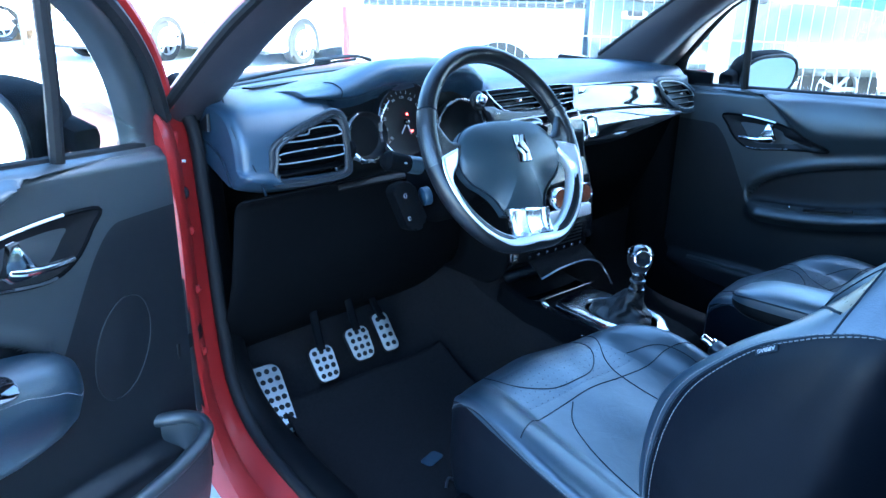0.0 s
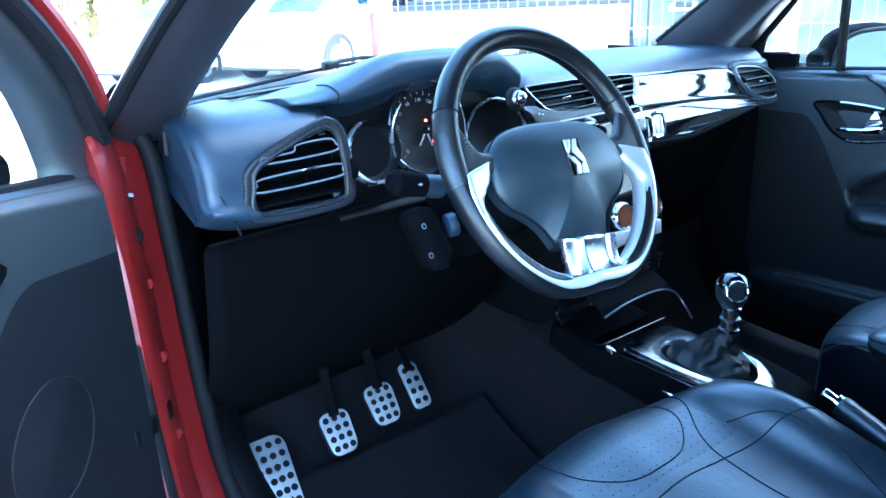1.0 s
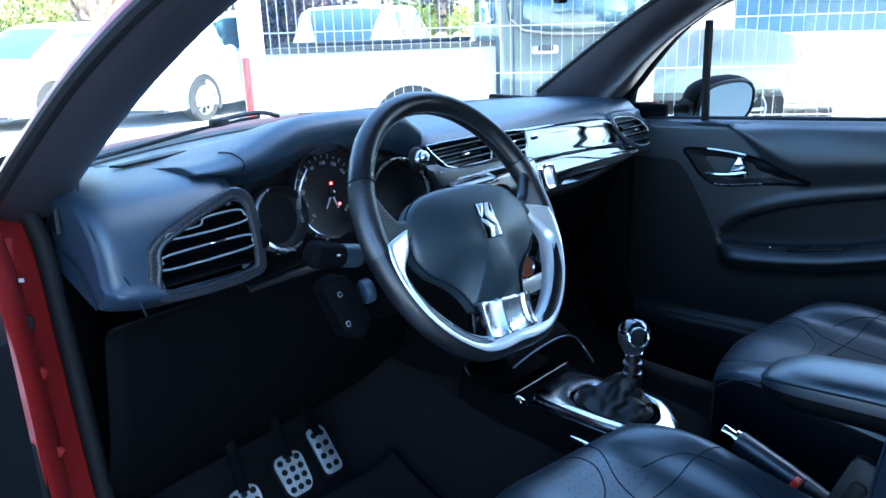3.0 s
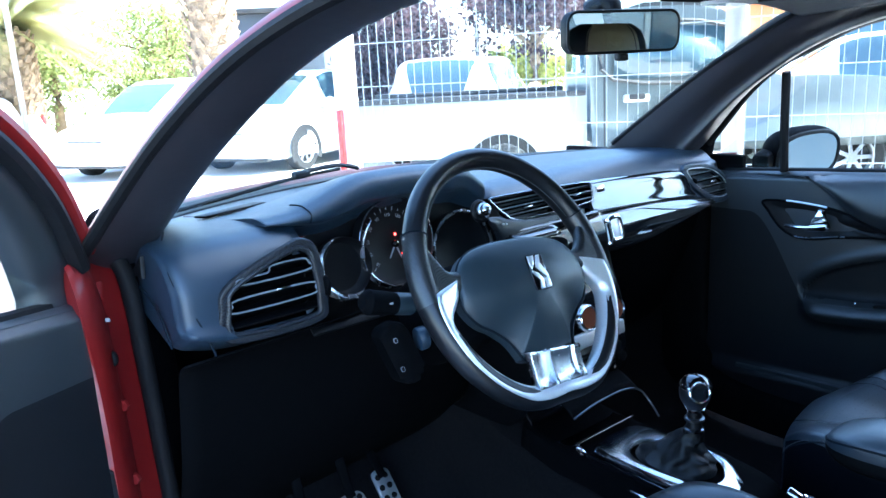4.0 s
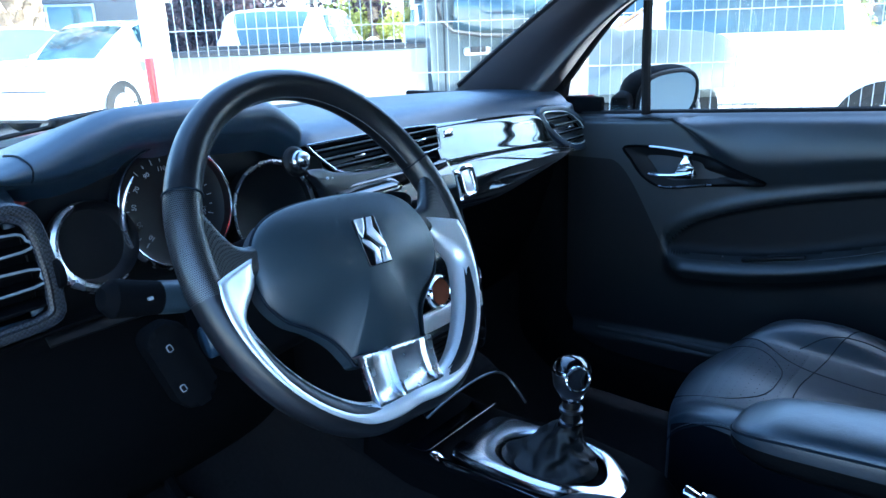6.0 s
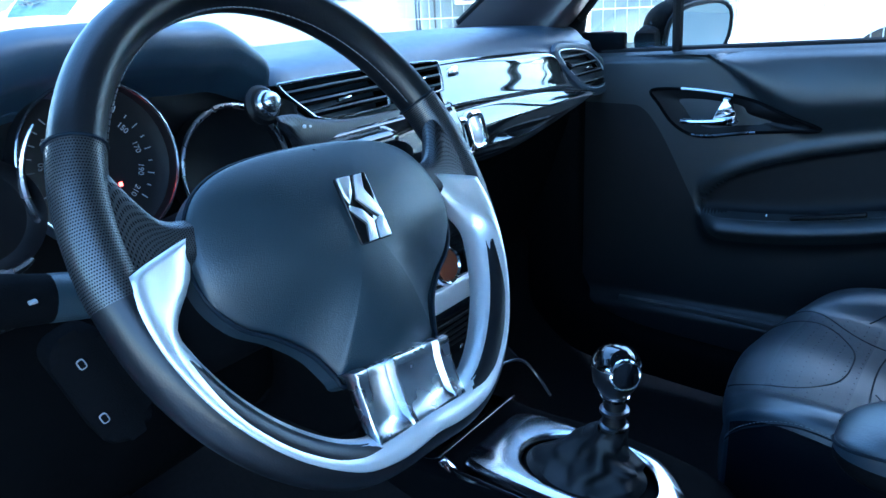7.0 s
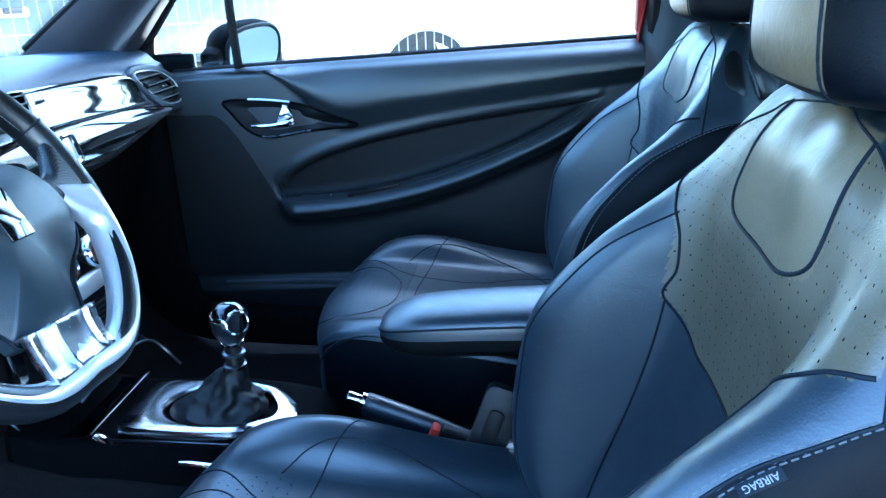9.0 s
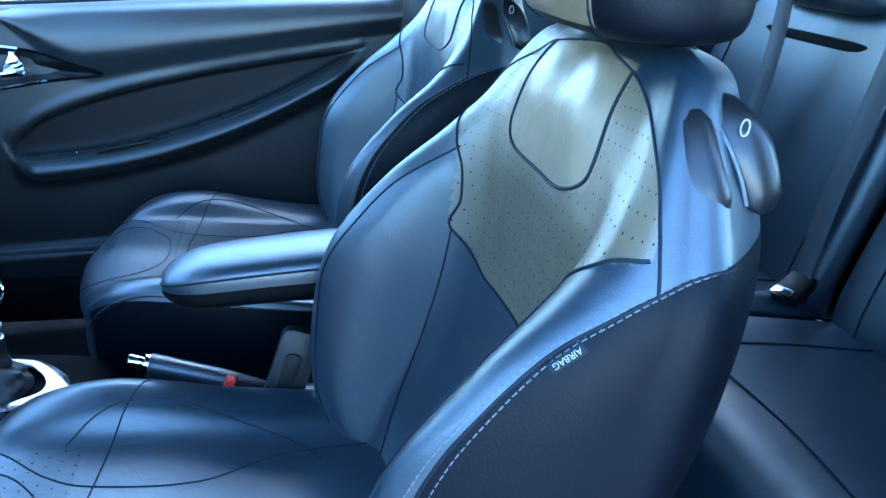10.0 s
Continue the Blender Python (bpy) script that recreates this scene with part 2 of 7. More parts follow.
HEADLAMP = material("headlamp_glass", (0.55, 0.58, 0.60), 0.1, vary=0.3, scale=30, coat=0.8)


# ---- building helpers ----
def cr(points, n, closed=False):
    """A smooth curve through the points, n samples a span."""
    p = np.asarray(points, float)
    k = len(p)
    ids = np.arange(k if closed else k - 1)
    g = (lambda i: p[i % k]) if closed else (lambda i: p[np.clip(i, 0, k - 1)])
    t = np.linspace(0, 1, n, endpoint=False).reshape((1, n) + (1,) * (p.ndim - 1))
    a, b, c, d = (np.expand_dims(g(ids + o), 1) for o in (-1, 0, 1, 2))
    out = 0.5 * (2 * b + (c - a) * t + (2 * a - 5 * b + 4 * c - d) * t**2 + (3 * b - a - 3 * c + d) * t**3)
    out = out.reshape((-1,) + p.shape[1:])
    return out if closed else np.concatenate([out, p[-1:]])


def dense(rows, nu, nv, closed=False):
    """A fine grid through a coarse one; closed: round the second axis."""
    g = cr(np.asarray(rows, float), nu)
    return np.swapaxes(cr(np.swapaxes(g, 0, 1), nv, closed), 0, 1)


def grid_bm(g, closed=False, cap=False, keep=None):
    """A mesh from a grid of places, with UV in metres. keep: which quads."""
    bm = bmesh.new()
    uv = bm.loops.layers.uv.new("UVMap")
    nu, nv = g.shape[:2]
    vs = [[bm.verts.new(p) for p in row] for row in g]
    mid = nu // 2
    su = np.concatenate([[0], np.cumsum(np.linalg.norm(np.diff(g[:, nv // 2], axis=0), axis=1))])
    around = np.concatenate([g[mid], g[mid, :1]]) if closed else g[mid]
    sv = np.concatenate([[0], np.cumsum(np.linalg.norm(np.diff(around, axis=0), axis=1))])
    for i in range(nu - 1):
        for j in range(nv if closed else nv - 1):
            if keep is not None and not keep[i, j]:
                continue
            k = (j + 1) % nv
            try:
                f = bm.faces.new((vs[i][j], vs[i][k], vs[i + 1][k], vs[i + 1][j]))
            except ValueError:
                continue
            for loop, (a, b) in zip(f.loops, ((i, j), (i, j + 1), (i + 1, j + 1), (i + 1, j))):
                loop[uv].uv = (sv[b], su[a])
    if cap:
        for row, flip in ((vs[0], True), (vs[-1], False)):
            c = bm.verts.new(sum((v.co for v in row), Vector()) / nv)
            for j in range(nv):
                a, b = row[j], row[(j + 1) % nv]
                bm.faces.new((c, b, a) if flip else (c, a, b))
    if keep is not None:
        bmesh.ops.delete(bm, geom=[v for v in bm.verts if not v.link_faces], context="VERTS")
    bmesh.ops.recalc_face_normals(bm, faces=bm.faces)
    return bm


def tube_bm(path, r, n=8, closed=False, flat=1.0, up=(0, 0, 1), cap=True):
    """A round or flat rod along a path; r: one radius or one a point."""
    p = np.asarray(path, float)
    k = len(p)
    rs = np.broadcast_to(np.asarray(r, float), (k,))
    tan = (np.roll(p, -1, 0) - np.roll(p, 1, 0)) if closed else np.gradient(p, axis=0)
    tan = tan / (np.linalg.norm(tan, axis=1, keepdims=True) + 1e-9)
    u = np.asarray(up, float)
    rings = []
    for i in range(k):
        s = np.cross(tan[i], u)
        if np.linalg.norm(s) < 1e-3:
            s = np.cross(tan[i], (1.0, 0.2, 0.1))
        s = s / np.linalg.norm(s)
        w = np.cross(s, tan[i])
        ang = np.linspace(0, 2 * np.pi, n, endpoint=False)
        rings.append(p[i] + rs[i] * (np.cos(ang)[:, None] * s + flat * np.sin(ang)[:, None] * w))
    g = np.array(rings)
    if closed:
        g = np.concatenate([g, g[:1]])
        bm = grid_bm(g, closed=True)
        bmesh.ops.remove_doubles(bm, verts=bm.verts, dist=1e-6)
        return bm
    return grid_bm(g, closed=True, cap=cap)


def box_bm(size, bevel=0.0, m=None, segs=2):
    bm = bmesh.new()
    bmesh.ops.create_cube(bm, size=1.0)
    bmesh.ops.scale(bm, vec=Vector(size), verts=bm.verts)
    if bevel:
        bmesh.ops.bevel(bm, geom=list(bm.edges), offset=bevel, segments=segs, profile=0.5, affect="EDGES")
    bm.transform(m if m is not None else Matrix())
    return bm


def slab_bm(poly, thick, bevel=0.0, m=None, segs=2):
    """A polygon of (x, y), thickened along z from 0 up, with rounded edges."""
    bm = bmesh.new()
    lo = [bm.verts.new((x, y, 0)) for x, y in poly]
    hi = [bm.verts.new((x, y, thick)) for x, y in poly]
    k = len(lo)
    bm.faces.new(lo[::-1])
    top = bm.faces.new(hi)
    for i in range(k):
        bm.faces.new((lo[i], lo[(i + 1) % k], hi[(i + 1) % k], hi[i]))
    if bevel:
        bmesh.ops.bevel(bm, geom=list(top.edges), offset=bevel, segments=segs, profile=0.5, affect="EDGES")
    bmesh.ops.recalc_face_normals(bm, faces=bm.faces)
    bm.transform(m if m is not None else Matrix())
    return bm


def cyl_bm(r, h, n=24, m=None, r2=None, bevel=0.0):
    bm = bmesh.new()
    bmesh.ops.create_cone(bm, cap_ends=True, segments=n, radius1=r, radius2=r if r2 is None else r2, depth=h)
    if bevel:
        bmesh.ops.bevel(bm, geom=[e for e in bm.edges if len(e.link_faces) == 2 and any(len(f.verts) > 4 for f in e.link_faces)], offset=bevel, segments=2, profile=0.5, affect="EDGES")
    bm.transform(m if m is not None else Matrix())
    return bm


def ball_bm(r, m=None, u=20, v=12, scale=(1, 1, 1)):
    bm = bmesh.new()
    bmesh.ops.create_uvsphere(bm, u_segments=u, v_segments=v, radius=r)
    bmesh.ops.scale(bm, vec=Vector(scale), verts=bm.verts)
    bm.transform(m if m is not None else Matrix())
    return bm


def join_bm(*bms):
    out = bmesh.new()
    for b in bms:
        me = bpy.data.meshes.new("piece")
        b.to_mesh(me)
        b.free()
        out.from_mesh(me)
        bpy.data.meshes.remove(me)
    return out


def lathe_bm(profile, n=28, m=None):
    """Turns (radius, height) about z."""
    ang = np.linspace(0, 2 * np.pi, n, endpoint=False)
    g = np.array([[(r * math.cos(a), r * math.sin(a), h) for a in ang] for r, h in profile])
    bm = grid_bm(g, closed=True, cap=True)
    bm.transform(m if m is not None else Matrix())
    return bm


def rounded(w, h, r, n=5):
    """The outline of a rectangle with round corners, about 0."""
    out = []
    for cx, cy, a0 in ((w / 2 - r, h / 2 - r, 0), (-w / 2 + r, h / 2 - r, 90), (-w / 2 + r, -h / 2 + r, 180), (w / 2 - r, -h / 2 + r, 270)):
        for i in range(n + 1):
            a = radians(a0 + 90 * i / n)
            out.append((cx + r * math.cos(a), cy + r * math.sin(a)))
    return out


def finish(name, bm, mat, angle=38):
    me = bpy.data.meshes.new(name)
    bm.to_mesh(me)
    bm.free()
    for p in me.polygons:
        p.use_smooth = True
    me.set_sharp_from_angle(angle=radians(angle))
    me.materials.append(mat)
    return me


def thing(name, base, label, category, group="", kind="", turn=None):
    """An empty at a thing's base; its parts are drawn in the world's own metres."""
    ob = new(name)
    ob.empty_display_size = 0.05
    ob.matrix_basis = Matrix.Translation(base) if turn is None else turn
    return tagged(ob, label, category, group, kind)


def part(name, bm, mat, parent, label="", solid=0.0, angle=38, offset=-1.0):
    ob = new(name, finish(name, bm, mat, angle))
    ob.parent = parent
    if parent.parent is None and parent.type == "EMPTY":
        ob.matrix_parent_inverse = parent.matrix_basis.inverted()
    if label:
        ob["label"] = label
    if solid:
        md = ob.modifiers.new("thickness", "SOLIDIFY")
        md.thickness, md.offset = solid, offset
    return ob


def alone(name, bm, mat, label, category, kind="", group="", solid=0.0, angle=38):
    """A thing that is one mesh, with its origin at its base."""
    lo = np.min([v.co[:] for v in bm.verts], axis=0)
    hi = np.max([v.co[:] for v in bm.verts], axis=0)
    base = Vector(((lo[0] + hi[0]) / 2, (lo[1] + hi[1]) / 2, lo[2]))
    bm.transform(Matrix.Translation(-base))
    ob = new(name, finish(name, bm, mat, angle))
    ob.location = base
    if solid:
        md = ob.modifiers.new("thickness", "SOLIDIFY")
        md.thickness = solid
    return tagged(ob, label, category, group, kind)


def text(name, words, size, m, mat, parent, depth=0.0003):
    cu = bpy.data.curves.new(name, "FONT")
    cu.body, cu.size, cu.extrude, cu.align_x, cu.align_y = words, size, depth, "CENTER", "CENTER"
    cu.materials.append(mat)
    ob = new(name, cu)
    ob.parent = parent
    if parent.parent is None and parent.type == "EMPTY":
        ob.matrix_parent_inverse = parent.matrix_basis.inverted()
    ob.matrix_basis = m
    return ob


def on(g, u, v):
    """The place at (u, v), each 0 to 1, of a grid, and its normal."""
    a, b = u * (g.shape[0] - 1), v * (g.shape[1] - 1)
    i, j = min(int(a), g.shape[0] - 2), min(int(b), g.shape[1] - 2)
    a, b = a - i, b - j
    p00, p01, p10, p11 = g[i, j], g[i, j + 1], g[i + 1, j], g[i + 1, j + 1]
    p = (1 - a) * ((1 - b) * p00 + b * p01) + a * ((1 - b) * p10 + b * p11)
    nrm = np.cross(p10 - p00, p01 - p00)
    return p, nrm / (np.linalg.norm(nrm) + 1e-12)


def seam_path(g, uv, n=10, lift=0.0, closed=False):
    out = []
    for u, v in cr(uv, n, closed):
        p, nrm = on(g, min(max(u, 0), 1), min(max(v, 0), 1))
        out.append(p + nrm * lift)
    return np.array(out)


def stitches_bm(path, pitch=0.006, length=0.0035, r=0.0006):
    """A row of short thread stitches along a path."""
    p = np.asarray(path)
    s = np.concatenate([[0], np.cumsum(np.linalg.norm(np.diff(p, axis=0), axis=1))])
    bm = bmesh.new()
    for d in np.arange(0, s[-1] - length, pitch):
        a, b = (np.array([np.interp(d + o, s, p[:, k]) for k in range(3)]) for o in (0, length))
        t = b - a
        side = np.cross(t, (0.3, 0.5, 0.8))
        side = side / (np.linalg.norm(side) + 1e-9) * r
        up = np.cross(side, t)
        up = up / (np.linalg.norm(up) + 1e-9) * r
        q = [bm.verts.new(c) for c in (a + side, a + up, a - side, a - up, b + side, b + up, b - side, b - up)]
        for f in ((0, 1, 5, 4), (1, 2, 6, 5), (2, 3, 7, 6), (3, 0, 4, 7), (3, 2, 1, 0), (4, 5, 6, 7)):
            bm.faces.new([q[k] for k in f])
    return bm


def smooth01(a, b, x):
    t = np.clip((x - a) / (b - a), 0, 1)
    return t * t * (3 - 2 * t)


def facing(origin, xdir, zdir):
    """A pose whose local z looks along zdir and whose local x lies near xdir."""
    z = Vector(zdir).normalized()
    y = z.cross(Vector(xdir)).normalized()
    x = y.cross(z)
    m = Matrix((x, y, z)).transposed().to_4x4()
    m.translation = Vector(origin)
    return m


# ---- the car: shell ----
def lerp(a, b, t):
    return np.asarray(a, float) * (1 - t) + np.asarray(b, float) * t


def mirror_bm(bm, do):
    if do:
        bm.transform(Matrix.Diagonal((-1, 1, 1, 1)))
        bmesh.ops.reverse_faces(bm, faces=bm.faces)
    return bm


body = thing("car_body", (0, 0, 0), "red three-door hatchback body seen through its open driver door", "car", kind="structure")

# pillars at the windscreen's sides: outer edge, inner edge and the bulge of the trim
PILLAR_OUT = ((-0.885, 0.62, 0.86), (-0.87, 0.43, 0.96), (-0.790, 0.21, 1.158), (-0.735, -0.03, 1.272), (-0.70, -0.45, 1.335), (-0.69, -0.95, 1.34))
PILLAR_IN = ((-0.70, 0.80, 0.88), (-0.662, 0.665, 0.980), (-0.632, 0.36, 1.178), (-0.588, 0.075, 1.318), (-0.55, -0.45, 1.355), (-0.55, -0.95, 1.355))


PILLAR_SHUT = ((-0.80, 0.66, 0.86), (-0.790, 0.475, 0.955), (-0.762, 0.27, 1.165), (-0.722, -0.01, 1.285), (-0.70, -0.45, 1.335), (-0.69, -0.95, 1.34))


def pillar(flip):
    rings_in, rings_out = [], []
    outer_edge = PILLAR_SHUT if flip else PILLAR_OUT
    for o, i in zip(outer_edge, PILLAR_IN):
        o, i = np.array(o), np.array(i)
        w = (i - o)
        inward = np.array((0.035, -0.05, -0.028))
        rings_in.append([o, o + 0.12 * w + 0.55 * inward, o + 0.36 * w + 1.02 * inward, o + 0.46 * w + 0.72 * inward, o + 0.75 * w + 0.55 * inward, o + 0.97 * w + 0.15 * inward, i])
        rings_out.append([o, o + 0.1 * w - 0.15 * inward, o + 0.5 * w - 0.25 * inward, o + 0.9 * w - 0.15 * inward, i])
    trim = part("pillar_trim", mirror_bm(grid_bm(dense(rings_in, 8, 4)), flip), PILLARTRIM, body, "dark grained pillar trim")
    part("pillar_skin", mirror_bm(grid_bm(dense(rings_out, 8, 3)), flip), REDPAINT, body, "red painted outer pillar")
    edge = cr(outer_edge[:5], 10)
    part("pillar_seal", mirror_bm(tube_bm(edge + np.array((0.004, -0.012, -0.004)), 0.009, 8), flip), RUBBER, body, "black rubber door seal")
    gl = cr(PILLAR_IN[1:4], 10)
    part("screen_seal", mirror_bm(tube_bm(gl, 0.007, 6), flip), RUBBER, body)
    return trim


pillar(False)
pillar(True)

# painted jamb and sill round the open driver door, with its rubber seal
JAMB_OUT = ((-0.885, 0.36, 1.0), (-0.885, 0.305, 0.95), (-0.875, 0.303, 0.80), (-0.868, 0.325, 0.56), (-0.862, 0.31, 0.40), (-0.855, 0.22, 0.295), (-0.85, 0.0, 0.262), (-0.85, -0.35, 0.262), (-0.85, -0.78, 0.275))
JAMB_IN = ((-0.845, 0.43, 1.01), (-0.80, 0.425, 0.95), (-0.79, 0.42, 0.80), (-0.782, 0.415, 0.56), (-0.772, 0.40, 0.40), (-0.765, 0.30, 0.315), (-0.765, 0.05, 0.295), (-0.765, -0.35, 0.295), (-0.765, -0.78, 0.305))


def jamb(flip):
    rows = []
    for o, i in zip(JAMB_OUT, JAMB_IN):
        o, i = np.array(o), np.array(i)
        step = np.array((0.0, 0.022, 0.0)) if o[2] > 0.38 else np.array((0.0, 0.0, -0.02))
        rows.append([o + (-0.01, 0.10, -0.03), o, lerp(o, i, 0.42), lerp(o, i, 0.5) + step * 0.6, lerp(o, i, 0.62) + step * 0.6, i])
    j = None
    if not flip:
        j = part("door_jamb", grid_bm(dense(rows, 7, 3)), REDPAINT, body, "red painted door jamb and sill")
        seal = cr([np.array(i) + (0.006, -0.012, 0.004) for i in JAMB_IN], 8)
        part("door_seal", tube_bm(seal, 0.013, 10), RUBBER, body, "black rubber door seal")
    kick = []
    for i in JAMB_IN:
        i = np.array(i)
        kick.append([i + (0.006, 0.0, 0.006), i + (0.03, 0.01, 0.03), i + (0.07, 0.05, 0.02), i + (0.08, 0.10, -0.06)])
    part("kick_panel", mirror_bm(grid_bm(dense(kick, 6, 4)), flip), HARD if flip else VINYL, body, "dark plastic kick panel and sill cover")
    return j


left_jamb = jamb(False)
jamb(True)  # hidden behind the closed door: kick panel alone
# bolts, grommet, check strap and hinge on the jamb
part("grommet", cyl_bm(0.013, 0.008, 16, facing((-0.845, 0.357, 0.845), (0, 0, 1), (-0.75, -0.66, 0)), bevel=0.002), RUBBER, left_jamb, "black rubber grommet")
part("cable_boot", tube_bm(cr([(-0.86, 0.345, 0.77), (-0.875, 0.335, 0.74), (-0.87, 0.34, 0.71), (-0.85, 0.36, 0.68)], 6), (0.010), 8), RUBBER, left_jamb, "ribbed rubber cable boot")
part("hinge_slot", tube_bm(cr([(-0.874, 0.322, 0.70), (-0.872, 0.328, 0.60), (-0.868, 0.330, 0.50), (-0.864, 0.325, 0.42)], 6), 0.0085, 8, flat=0.5, up=(-0.7, -0.7, 0)), DARK, left_jamb, "dark gap beside the hinge")
for z in (0.775, 0.66, 0.53):
    part("bolt", cyl_bm(0.009, 0.008, 6, facing((-0.838, 0.352, z), (0, 0, 1), (-0.75, -0.66, 0)), bevel=0.001), REDPAINT, left_jamb, "painted hinge bolt")
part("check_strap", box_bm((0.09, 0.012, 0.03), 0.003, pose(-0.875, 0.325, 0.575, 0, 0, 40)), DARK, left_jamb, "dark steel check strap")
part("scratch_sticker", box_bm((0.007, 0.001, 0.005), 0, facing((-0.845, 0.332, 0.908), (1, -1, 0), (-0.72, -0.69, 0)) @ pose(0, 0, 0, 90)), GREYPRINT, left_jamb, "small pale sticker remains")

# floor, tunnel and bulkhead
fl = []
for y, z, zt in ((-1.05, 0.26, 0.40), (-0.6, 0.23, 0.40), (0.0, 0.225, 0.42), (0.30, 0.23, 0.45), (0.45, 0.29, 0.50), (0.56, 0.42, 0.55), (0.66, 0.60, 0.66), (0.70, 0.85, 0.85)):
    fl.append([(-0.78, y, z + 0.03), (-0.72, y, z), (-0.45, y, z), (-0.18, y, z + 0.01), (-0.11, y, zt), (0.11, y, zt), (0.18, y, z + 0.01), (0.45, y, z), (0.72, y, z), (0.78, y, z + 0.03)])
part("floor_carpet", grid_bm(dense(fl, 5, 4)), CARPET, body, "black carpet over the floor and tunnel")
part("floor_pan", box_bm((1.60, 3.2, 0.03), 0.01, pose(0, -0.3, 0.17)), DARK, body)

# windscreen and header
def screen_row(t):
    row = []
    for x in np.linspace(-1, 1, 13):
        base = np.array((0.665 * x, 0.92 - 0.22 * x * x, 0.978 - 0.020 * x * x))
        head = np.array((0.595 * x, 0.115 - 0.03 * x * x, 1.338 - 0.022 * x * x))
        p = lerp(base, head, t)
        p[2] += 0.03 * math.sin(math.pi * t)
        row.append(p)
    return row


screen = part("windscreen", grid_bm(dense([screen_row(t) for t in np.linspace(-0.04, 1.04, 7)], 3, 2)), GLASS, body, "clear raked windscreen", solid=0.004)
screen.visible_shadow = False

roof = []
for y, z, w in ((0.125, 1.330, 0.595), (0.03, 1.340, 0.60), (-0.4, 1.36, 0.60), (-0.9, 1.365, 0.57), (-1.4, 1.34, 0.56), (-1.72, 1.28, 0.53)):
    roof.append([(w * x, y - 0.02 * x * x, z - 0.035 * x**4) for x in (-1, -0.75, -0.4, 0, 0.4, 0.75, 1)])
lining = dense(roof, 6, 4)
part("roof_lining", grid_bm(lining), LINING, body, "grey fabric roof lining", solid=0.012)
skin = lining + np.array((0, 0.01, 0.045))
skin[..., 0] *= 1.08
part("roof_skin", grid_bm(skin), REDPAINT, body, "roof panel", solid=0.006)
part("header_trim", tube_bm(np.array([(0.595 * x, 0.122 - 0.025 * x * x, 1.333 - 0.025 * x * x) for x in np.linspace(-1, 1, 21)]), 0.016, 8, flat=0.7), LINING, body)

# rear cabin: quarter panels, B pillars, tailgate
for side in (-1, 1):
    low = [[(side * (0.775 - 0.02 * (z > 0.9)), y, z) for z in (0.20, 0.45, 0.62, 0.80, 0.93, 0.965)] for y in (-0.86, -0.95, -1.2, -1.5, -1.8)]
    part("quarter_trim", grid_bm(dense(low, 4, 3)), SOFT, body, "dark rear side trim", solid=0.01)
    out = [[(side * (0.86 - 0.05 * max(0, (-y - 1.2))), y, z) for z in (0.20, 0.45, 0.70, 0.93, 0.975)] for y in (-0.86, -0.95, -1.2, -1.5, -1.82)]
    part("quarter_panel", grid_bm(dense(out, 4, 3)), REDPAINT, body, "red rear side panel", solid=0.004)
    pil = []
    back = 0.11 if side < 0 else 0.0
    for z, x, y0, y1 in ((0.28, 0.775, -0.70, -0.90), (0.60, 0.78, -0.70, -0.90), (0.95, 0.765, -0.705, -0.90), (1.15, 0.715, -0.735, -0.90), (1.34, 0.64, -0.77, -0.92)):
        y0 -= back
        pil.append([(side * (x + 0.06), y0 - 0.01, z), (side * (x + 0.01), y0, z), (side * (x - 0.025), y0 - 0.04, z), (side * (x - 0.03), (y0 + y1) / 2, z), (side * (x - 0.01), y1, z), (side * (x + 0.04), y1 - 0.02, z)])
    part("centre_pillar", grid_bm(dense(pil, 6, 4)), SOFT, body, "dark centre pillar trim")
    edge = [[(side * (x + 0.075), y0 - back - 0.002, z), (side * (x + 0.035), y0 - back + 0.003, z), (side * (x - 0.004), y0 - back + 0.002, z)] for z, x, y0 in ((0.28, 0.775, -0.70), (0.60, 0.78, -0.70), (0.95, 0.765, -0.705), (1.15, 0.715, -0.735), (1.34, 0.64, -0.77))]
    part("pillar_edge", grid_bm(dense(edge, 6, 3)), REDPAINT, body, "red painted centre pillar edge", solid=0.003)
    win = [[(side * (0.765 - 0.10 * t), y - 0.05 * t, 0.96 + 0.36 * t) for t in (0, 0.5, 1)] for y in (-0.84, -1.2, -1.6)]
    part("quarter_window", grid_bm(dense(win, 3, 3)), GLASS_TINT, body, "dark tinted rear side window", solid=0.004)
gate = [[(x, -1.82 + 0.20 * max(0, (z - 0.9)), z) for x in (-0.82, -0.4, 0, 0.4, 0.82)] for z in (0.2, 0.5, 0.9, 1.0)]
part("tailgate", grid_bm(dense(gate, 3, 2)), REDPAINT, body, "red tailgate", solid=0.02)
part("tailgate_trim", box_bm((1.56, 0.02, 0.74), 0.008, pose(0, -1.775, 0.58)), HARD, body, "black tailgate trim")
rw = [[(x * (1 - 0.25 * t), -1.80 + 0.12 * t, 1.0 + 0.30 * t) for x in (-0.72, -0.3, 0.3, 0.72)] for t in (0, 0.5, 1)]
part("rear_window", grid_bm(dense(rw, 3, 3)), GLASS_TINT, body, "dark tinted rear window", solid=0.004)
part("parcel_shelf", box_bm((1.4, 0.32, 0.02), 0.006, pose(0, -1.62, 0.93)), CARPET, body, "black parcel shelf")

